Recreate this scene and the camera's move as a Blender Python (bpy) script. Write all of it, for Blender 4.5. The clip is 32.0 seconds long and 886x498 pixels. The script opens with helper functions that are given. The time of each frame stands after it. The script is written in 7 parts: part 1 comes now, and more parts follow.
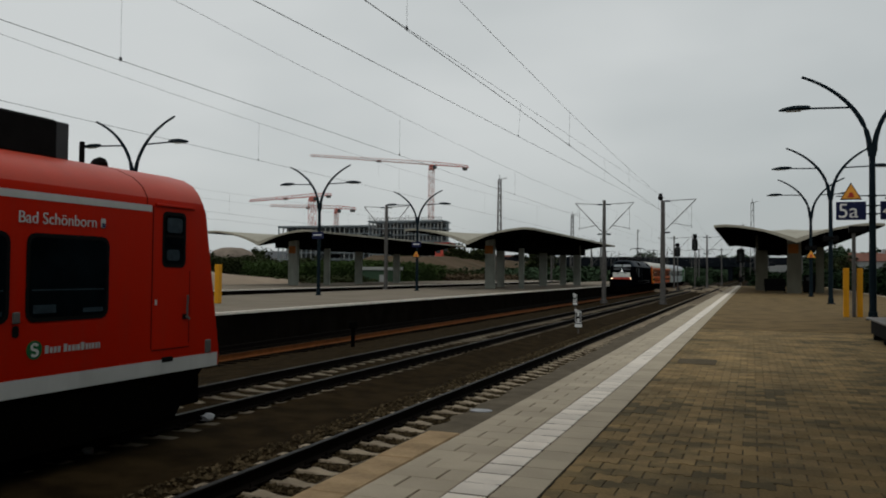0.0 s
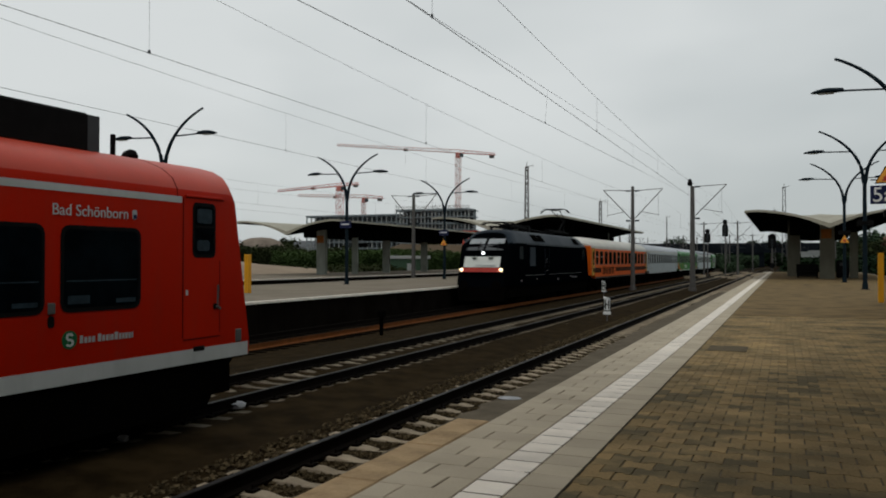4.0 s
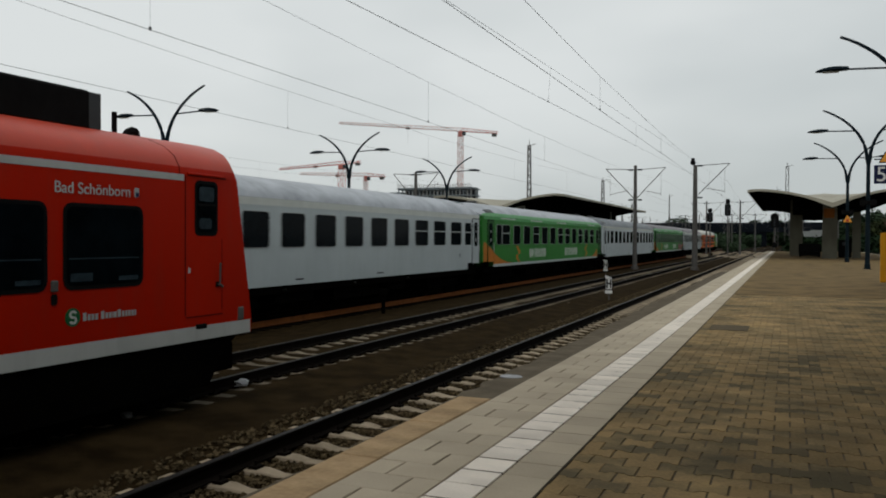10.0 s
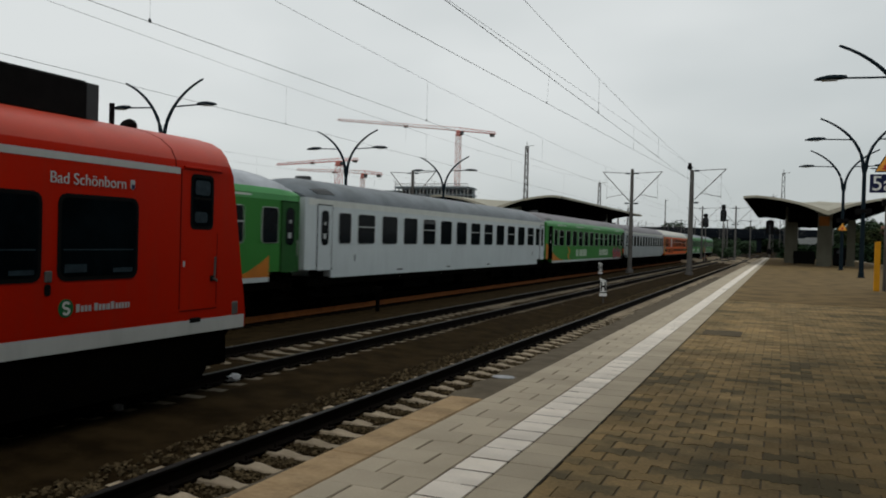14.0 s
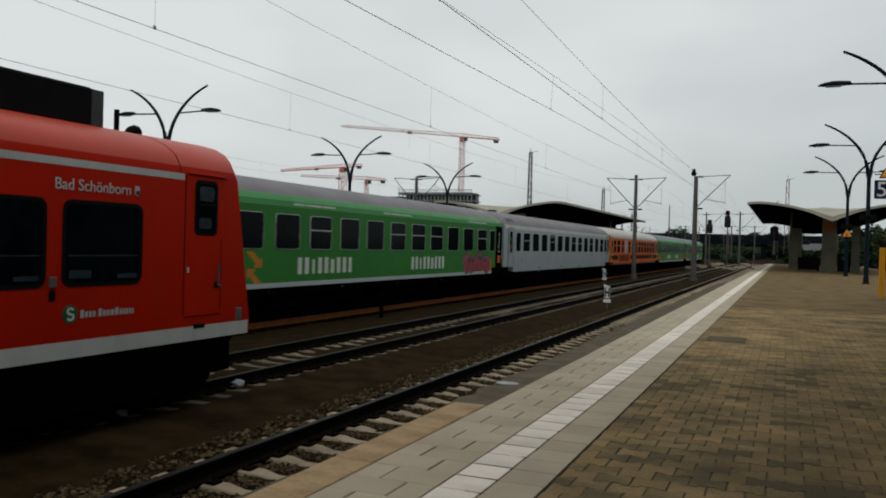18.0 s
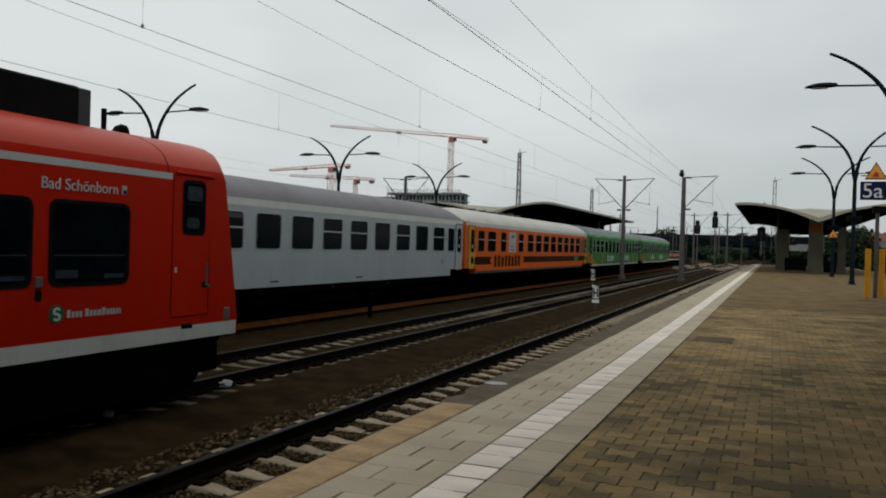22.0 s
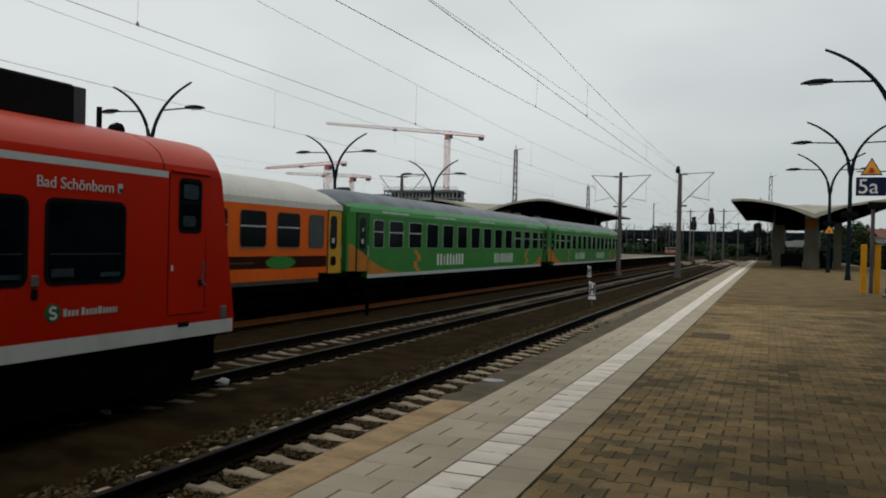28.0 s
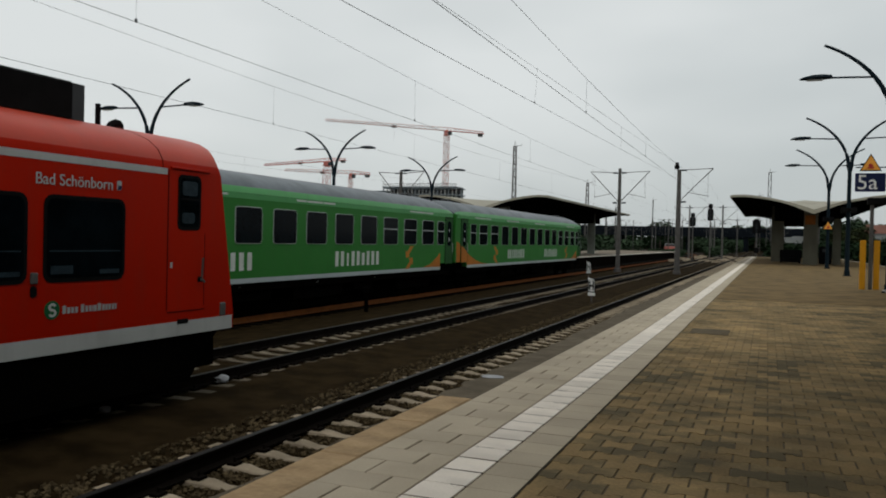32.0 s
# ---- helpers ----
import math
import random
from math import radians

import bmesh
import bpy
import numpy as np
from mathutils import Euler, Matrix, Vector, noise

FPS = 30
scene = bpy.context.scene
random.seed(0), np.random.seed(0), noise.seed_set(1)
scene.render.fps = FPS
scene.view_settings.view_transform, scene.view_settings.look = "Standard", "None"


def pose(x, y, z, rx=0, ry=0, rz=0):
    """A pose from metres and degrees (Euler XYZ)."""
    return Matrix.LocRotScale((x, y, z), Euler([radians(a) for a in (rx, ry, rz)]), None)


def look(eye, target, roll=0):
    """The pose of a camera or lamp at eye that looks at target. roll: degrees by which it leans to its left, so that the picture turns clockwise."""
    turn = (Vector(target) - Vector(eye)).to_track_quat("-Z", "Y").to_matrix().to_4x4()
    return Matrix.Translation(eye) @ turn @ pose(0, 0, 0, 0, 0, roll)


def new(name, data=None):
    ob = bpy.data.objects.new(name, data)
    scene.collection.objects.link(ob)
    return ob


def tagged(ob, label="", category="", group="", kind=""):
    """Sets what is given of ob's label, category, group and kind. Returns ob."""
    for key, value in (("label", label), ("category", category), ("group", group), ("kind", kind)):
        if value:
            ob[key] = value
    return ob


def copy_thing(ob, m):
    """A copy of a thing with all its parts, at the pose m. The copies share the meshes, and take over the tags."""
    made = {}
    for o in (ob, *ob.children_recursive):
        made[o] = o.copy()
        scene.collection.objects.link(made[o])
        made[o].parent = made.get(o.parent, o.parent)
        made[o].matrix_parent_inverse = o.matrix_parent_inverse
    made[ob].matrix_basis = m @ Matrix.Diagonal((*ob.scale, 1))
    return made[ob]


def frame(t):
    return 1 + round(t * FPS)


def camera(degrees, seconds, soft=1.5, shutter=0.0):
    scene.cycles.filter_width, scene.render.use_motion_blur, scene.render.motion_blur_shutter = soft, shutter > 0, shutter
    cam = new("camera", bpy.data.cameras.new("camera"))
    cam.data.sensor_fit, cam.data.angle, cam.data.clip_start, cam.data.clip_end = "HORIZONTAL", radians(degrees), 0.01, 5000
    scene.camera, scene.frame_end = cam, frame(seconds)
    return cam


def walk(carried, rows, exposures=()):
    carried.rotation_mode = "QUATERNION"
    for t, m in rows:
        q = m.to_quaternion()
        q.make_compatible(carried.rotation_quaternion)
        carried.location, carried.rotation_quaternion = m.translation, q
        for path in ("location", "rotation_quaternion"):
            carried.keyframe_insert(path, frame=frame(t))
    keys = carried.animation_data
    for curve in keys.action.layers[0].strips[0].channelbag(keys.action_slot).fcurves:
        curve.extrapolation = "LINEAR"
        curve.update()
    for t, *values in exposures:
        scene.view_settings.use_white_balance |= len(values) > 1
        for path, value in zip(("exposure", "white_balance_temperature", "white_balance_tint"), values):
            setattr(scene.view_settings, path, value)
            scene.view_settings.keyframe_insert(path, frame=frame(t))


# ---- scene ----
# ---- camera and path ----
EYE = (0.0, 0.0, 1.31)
CAM_ROWS = [
    (0.0, 91.653, -0.571, 20.784), (0.5, 91.165, -0.576, 21.204), (1.0, 90.595, -0.495, 21.478), (1.5, 90.698, -0.375, 21.873),
    (2.0, 90.690, -0.192, 22.199), (2.5, 90.720, -0.264, 22.373), (3.0, 90.659, -0.227, 22.772), (3.5, 90.860, -0.138, 22.629),
    (5.5, 90.409, -0.023, 23.298), (6.0, 90.251, -0.115, 23.220), (6.5, 90.078, -0.061, 23.230), (7.0, 89.972, -0.176, 23.067),
    (7.5, 89.709, -0.213, 22.924), (8.0, 89.432, -0.306, 22.798), (8.5, 89.463, -0.268, 22.824), (9.0, 89.271, -0.324, 22.729),
    (9.5, 89.433, -0.197, 22.808), (10.0, 89.312, -0.259, 22.869), (10.5, 89.585, -0.170, 23.055), (11.0, 89.013, -0.043, 22.920),
    (11.5, 89.085, -0.410, 22.708), (12.0, 89.605, -0.888, 22.527), (12.5, 89.715, -1.015, 22.810), (13.0, 89.966, -1.293, 22.887),
    (13.5, 89.670, -1.450, 22.702), (14.0, 89.260, -1.551, 22.563), (14.5, 89.572, -1.323, 22.894), (16.5, 89.307, -1.370, 22.664),
    (17.0, 89.281, -1.414, 22.597), (17.5, 89.600, -1.469, 22.635), (18.0, 89.676, -1.560, 22.828), (18.5, 89.662, -1.569, 22.708),
    (19.0, 89.664, -1.612, 22.358), (19.5, 89.945, -1.580, 22.277), (20.0, 90.014, -1.597, 22.488), (20.5, 89.915, -1.612, 22.373),
    (21.0, 90.005, -1.707, 22.227), (21.5, 89.856, -1.725, 22.105), (22.0, 89.712, -1.646, 22.044), (22.5, 89.718, -1.651, 21.914),
    (23.0, 89.443, -1.706, 21.955), (23.5, 89.356, -1.633, 22.105), (24.0, 89.283, -1.517, 21.896), (24.5, 89.456, -1.356, 21.877),
    (25.0, 89.487, -1.462, 21.751), (25.5, 89.576, -1.410, 21.840), (27.5, 89.584, -1.377, 21.817), (28.0, 89.527, -1.430, 21.806),
    (28.5, 89.463, -1.339, 21.833), (29.0, 89.329, -1.368, 21.998), (29.5, 89.272, -1.349, 21.835), (30.0, 89.448, -1.308, 21.685),
    (30.5, 89.459, -1.322, 21.793), (31.0, 89.097, -1.353, 21.803), (31.5, 89.201, -1.441, 21.652), (32.0, 89.280, -1.351, 21.752),
]
cam = camera(57.13, 32.0, soft=1.9, shutter=0.4)
walk(cam, [(t, pose(*EYE, a, b, c)) for t, a, b, c in CAM_ROWS], [(0.0, -0.25), (1.0, -0.2), (2.0, -0.13), (3.5, -0.10), (6.0, -0.02), (9.0, 0.0), (32.0, 0.0)])

# front of the moving train along its track, second by second
TRAIN_Y = [96.2, 81.65, 67.25, 52.88, 38.99, 25.3, 11.94, -1.01, -13.5, -25.49, -36.98, -47.97, -58.48, -68.53,
           -78.15, -87.37, -96.23, -104.76, -113.0, -120.95, -128.65, -136.1, -143.31, -150.27, -156.97, -163.37,
           -169.47, -175.2, -180.54, -185.42, -189.8, -193.62, -196.82]

# ---- sky, sun, exposure ----
world = bpy.data.worlds.new("overcast_sky")
scene.world = world
world.use_nodes = True
wn, wl = world.node_tree.nodes, world.node_tree.links
wn.clear()
w_out = wn.new("ShaderNodeOutputWorld")
w_bg = wn.new("ShaderNodeBackground")
w_sky = wn.new("ShaderNodeTexSky")
w_sky.sky_type, w_sky.sun_disc = "NISHITA", False
w_sky.sun_elevation, w_sky.sun_rotation = radians(55), radians(200)
w_sky.dust_density, w_sky.air_density = 4.0, 1.0
w_mix = wn.new("ShaderNodeMix")
w_mix.data_type = "RGBA"
w_mix.inputs["Factor"].default_value = 0.93
w_co = wn.new("ShaderNodeTexCoord")
w_map = wn.new("ShaderNodeMapping")
w_map.inputs["Scale"].default_value = (1.0, 1.0, 2.6)
w_no = wn.new("ShaderNodeTexNoise")
w_no.inputs["Scale"].default_value, w_no.inputs["Detail"].default_value = 2.0, 3.5
w_rmp = wn.new("ShaderNodeValToRGB")
w_rmp.color_ramp.elements[0].position, w_rmp.color_ramp.elements[0].color = 0.24, (4.10, 4.42, 4.43, 1)
w_rmp.color_ramp.elements[1].position, w_rmp.color_ramp.elements[1].color = 0.72, (5.74, 5.98, 5.93, 1)
wl.new(w_co.outputs["Generated"], w_map.inputs["Vector"])
wl.new(w_map.outputs["Vector"], w_no.inputs["Vector"])
w_sep = wn.new("ShaderNodeSeparateXYZ")
w_grad = wn.new("ShaderNodeMath")
w_grad.operation, w_grad.inputs[1].default_value = "MULTIPLY_ADD", -0.38
wl.new(w_co.outputs["Generated"], w_sep.inputs["Vector"])
wl.new(w_sep.outputs["X"], w_grad.inputs[0])
wl.new(w_no.outputs["Fac"], w_grad.inputs[2])
w_hor = wn.new("ShaderNodeMapRange")
w_hor.inputs["From Max"].default_value, w_hor.inputs["To Min"].default_value, w_hor.inputs["To Max"].default_value = 0.30, -0.26, 0.04
w_add = wn.new("ShaderNodeMath")
w_add.operation = "ADD"
wl.new(w_sep.outputs["Z"], w_hor.inputs["Value"])
wl.new(w_grad.outputs[0], w_add.inputs[0])
wl.new(w_hor.outputs["Result"], w_add.inputs[1])
wl.new(w_add.outputs[0], w_rmp.inputs["Fac"])
wl.new(w_sky.outputs["Color"], w_mix.inputs["A"])
wl.new(w_rmp.outputs["Color"], w_mix.inputs["B"])
wl.new(w_mix.outputs["Result"], w_bg.inputs["Color"])
w_bg.inputs["Strength"].default_value = 0.128
wl.new(w_bg.outputs["Background"], w_out.inputs["Surface"])

sun_data = bpy.data.lights.new("sun", "SUN")
sun_data.energy, sun_data.angle, sun_data.color = 0.5, radians(40), (1.0, 0.97, 0.93)
sun = new("sun", sun_data)
sun.matrix_world = look((0, 0, 60), (-12, 24, 0))


# ---- materials ----
def mat(name, c1, c2=None, rough=0.6, metal=0.0, scale=8.0, fine=90.0, bump=0.1, spec=0.5, emit=None, rand=0.0, island=0.0, coat=0.0, dirt=0.0, lo=0.48, hi=1.0, moss=0.0):
    """Two colours mixed by a coarse and a fine noise; rand / island vary the value piece by piece; dirt adds dark streaks."""
    m = bpy.data.materials.new(name)
    m.use_nodes = True
    n, l = m.node_tree.nodes, m.node_tree.links
    b = n["Principled BSDF"]
    c2 = c2 or tuple(v * 0.75 for v in c1)
    co = n.new("ShaderNodeTexCoord")
    geo = n.new("ShaderNodeNewGeometry")
    n1, n2 = n.new("ShaderNodeTexNoise"), n.new("ShaderNodeTexNoise")
    n1.inputs["Scale"].default_value, n1.inputs["Detail"].default_value = scale, 4.0
    n2.inputs["Scale"].default_value, n2.inputs["Detail"].default_value = fine, 3.0
    for k in (n1, n2):
        l.new(geo.outputs["Position"] if not name.startswith("moving") else co.outputs["Object"], k.inputs["Vector"])
    ad = n.new("ShaderNodeMath")
    ad.operation = "MULTIPLY_ADD"
    l.new(n2.outputs["Fac"], ad.inputs[0])
    ad.inputs[1].default_value = 0.45
    l.new(n1.outputs["Fac"], ad.inputs[2])
    rg = n.new("ShaderNodeMapRange")
    rg.inputs["From Min"].default_value, rg.inputs["From Max"].default_value = lo, hi
    l.new(ad.outputs[0], rg.inputs["Value"])
    mx = n.new("ShaderNodeMix")
    mx.data_type = "RGBA"
    mx.inputs["A"].default_value, mx.inputs["B"].default_value = (*c1, 1), (*c2, 1)
    l.new(rg.outputs["Result"], mx.inputs["Factor"])
    col = mx.outputs["Result"]
    if rand or island:
        hs = n.new("ShaderNodeHueSaturation")
        src = n.new("ShaderNodeObjectInfo").outputs["Random"] if rand else geo.outputs["Random Per Island"]
        r2 = n.new("ShaderNodeMapRange")
        amt = rand or island
        r2.inputs["To Min"].default_value, r2.inputs["To Max"].default_value = 1 - amt, 1 + amt
        l.new(src, r2.inputs["Value"])
        l.new(r2.outputs["Result"], hs.inputs["Value"])
        l.new(col, hs.inputs["Color"])
        col = hs.outputs["Color"]
    if moss:
        wm = n.new("ShaderNodeMapping")
        wm.inputs["Scale"].default_value, wm.inputs["Location"].default_value = (0.55, 1.0, 1.0), (1.9, 5.2, 0.0)
        l.new(geo.outputs["Position"], wm.inputs["Vector"])
        n4 = n.new("ShaderNodeTexNoise")
        n4.inputs["Scale"].default_value, n4.inputs["Detail"].default_value, n4.inputs["Roughness"].default_value = 0.85, 7.0, 0.65
        l.new(wm.outputs["Vector"], n4.inputs["Vector"])
        r4 = n.new("ShaderNodeMapRange")
        r4.inputs["From Min"].default_value, r4.inputs["From Max"].default_value, r4.inputs["To Max"].default_value = 0.66, 0.86, moss
        am = n.new("ShaderNodeMath")
        am.operation = "MULTIPLY_ADD"
        l.new(src, am.inputs[0])
        am.inputs[1].default_value = 0.36
        l.new(n4.outputs["Fac"], am.inputs[2])
        l.new(am.outputs[0], r4.inputs["Value"])
        m4 = n.new("ShaderNodeMix")
        m4.data_type = "RGBA"
        m4.inputs["B"].default_value = (0.066, 0.062, 0.041, 1)
        l.new(r4.outputs["Result"], m4.inputs["Factor"])
        l.new(col, m4.inputs["A"])
        col = m4.outputs["Result"]
    if dirt:
        mp = n.new("ShaderNodeMapping")
        mp.inputs["Scale"].default_value = (1.0, 2.2, 0.35)
        l.new(co.outputs["Object"], mp.inputs["Vector"])
        n3 = n.new("ShaderNodeTexNoise")
        n3.inputs["Scale"].default_value, n3.inputs["Detail"].default_value = 2.4, 6.0
        l.new(mp.outputs["Vector"], n3.inputs["Vector"])
        r3 = n.new("ShaderNodeMapRange")
        r3.inputs["From Min"].default_value, r3.inputs["From Max"].default_value = 0.45, 0.75
        r3.inputs["To Max"].default_value = dirt
        l.new(n3.outputs["Fac"], r3.inputs["Value"])
        m3 = n.new("ShaderNodeMix")
        m3.data_type = "RGBA"
        m3.inputs["B"].default_value = (0.06, 0.05, 0.04, 1)
        l.new(r3.outputs["Result"], m3.inputs["Factor"])
        l.new(col, m3.inputs["A"])
        col = m3.outputs["Result"]
    l.new(col, b.inputs["Base Color"])
    rr = n.new("ShaderNodeMapRange")
    rr.inputs["To Min"].default_value, rr.inputs["To Max"].default_value = max(0.02, rough - 0.08), min(1.0, rough + 0.08)
    l.new(n1.outputs["Fac"], rr.inputs["Value"])
    l.new(rr.outputs["Result"], b.inputs["Roughness"])
    b.inputs["Metallic"].default_value = metal
    b.inputs["Specular IOR Level"].default_value = spec
    b.inputs["Coat Weight"].default_value = coat
    if bump:
        bp = n.new("ShaderNodeBump")
        bp.inputs["Strength"].default_value, bp.inputs["Distance"].default_value = bump, 0.01
        l.new(n2.outputs["Fac"], bp.inputs["Height"])
        l.new(bp.outputs["Normal"], b.inputs["Normal"])
    if emit:
        b.inputs["Emission Color"].default_value, b.inputs["Emission Strength"].default_value = (*emit[:3], 1), emit[3]
    return m


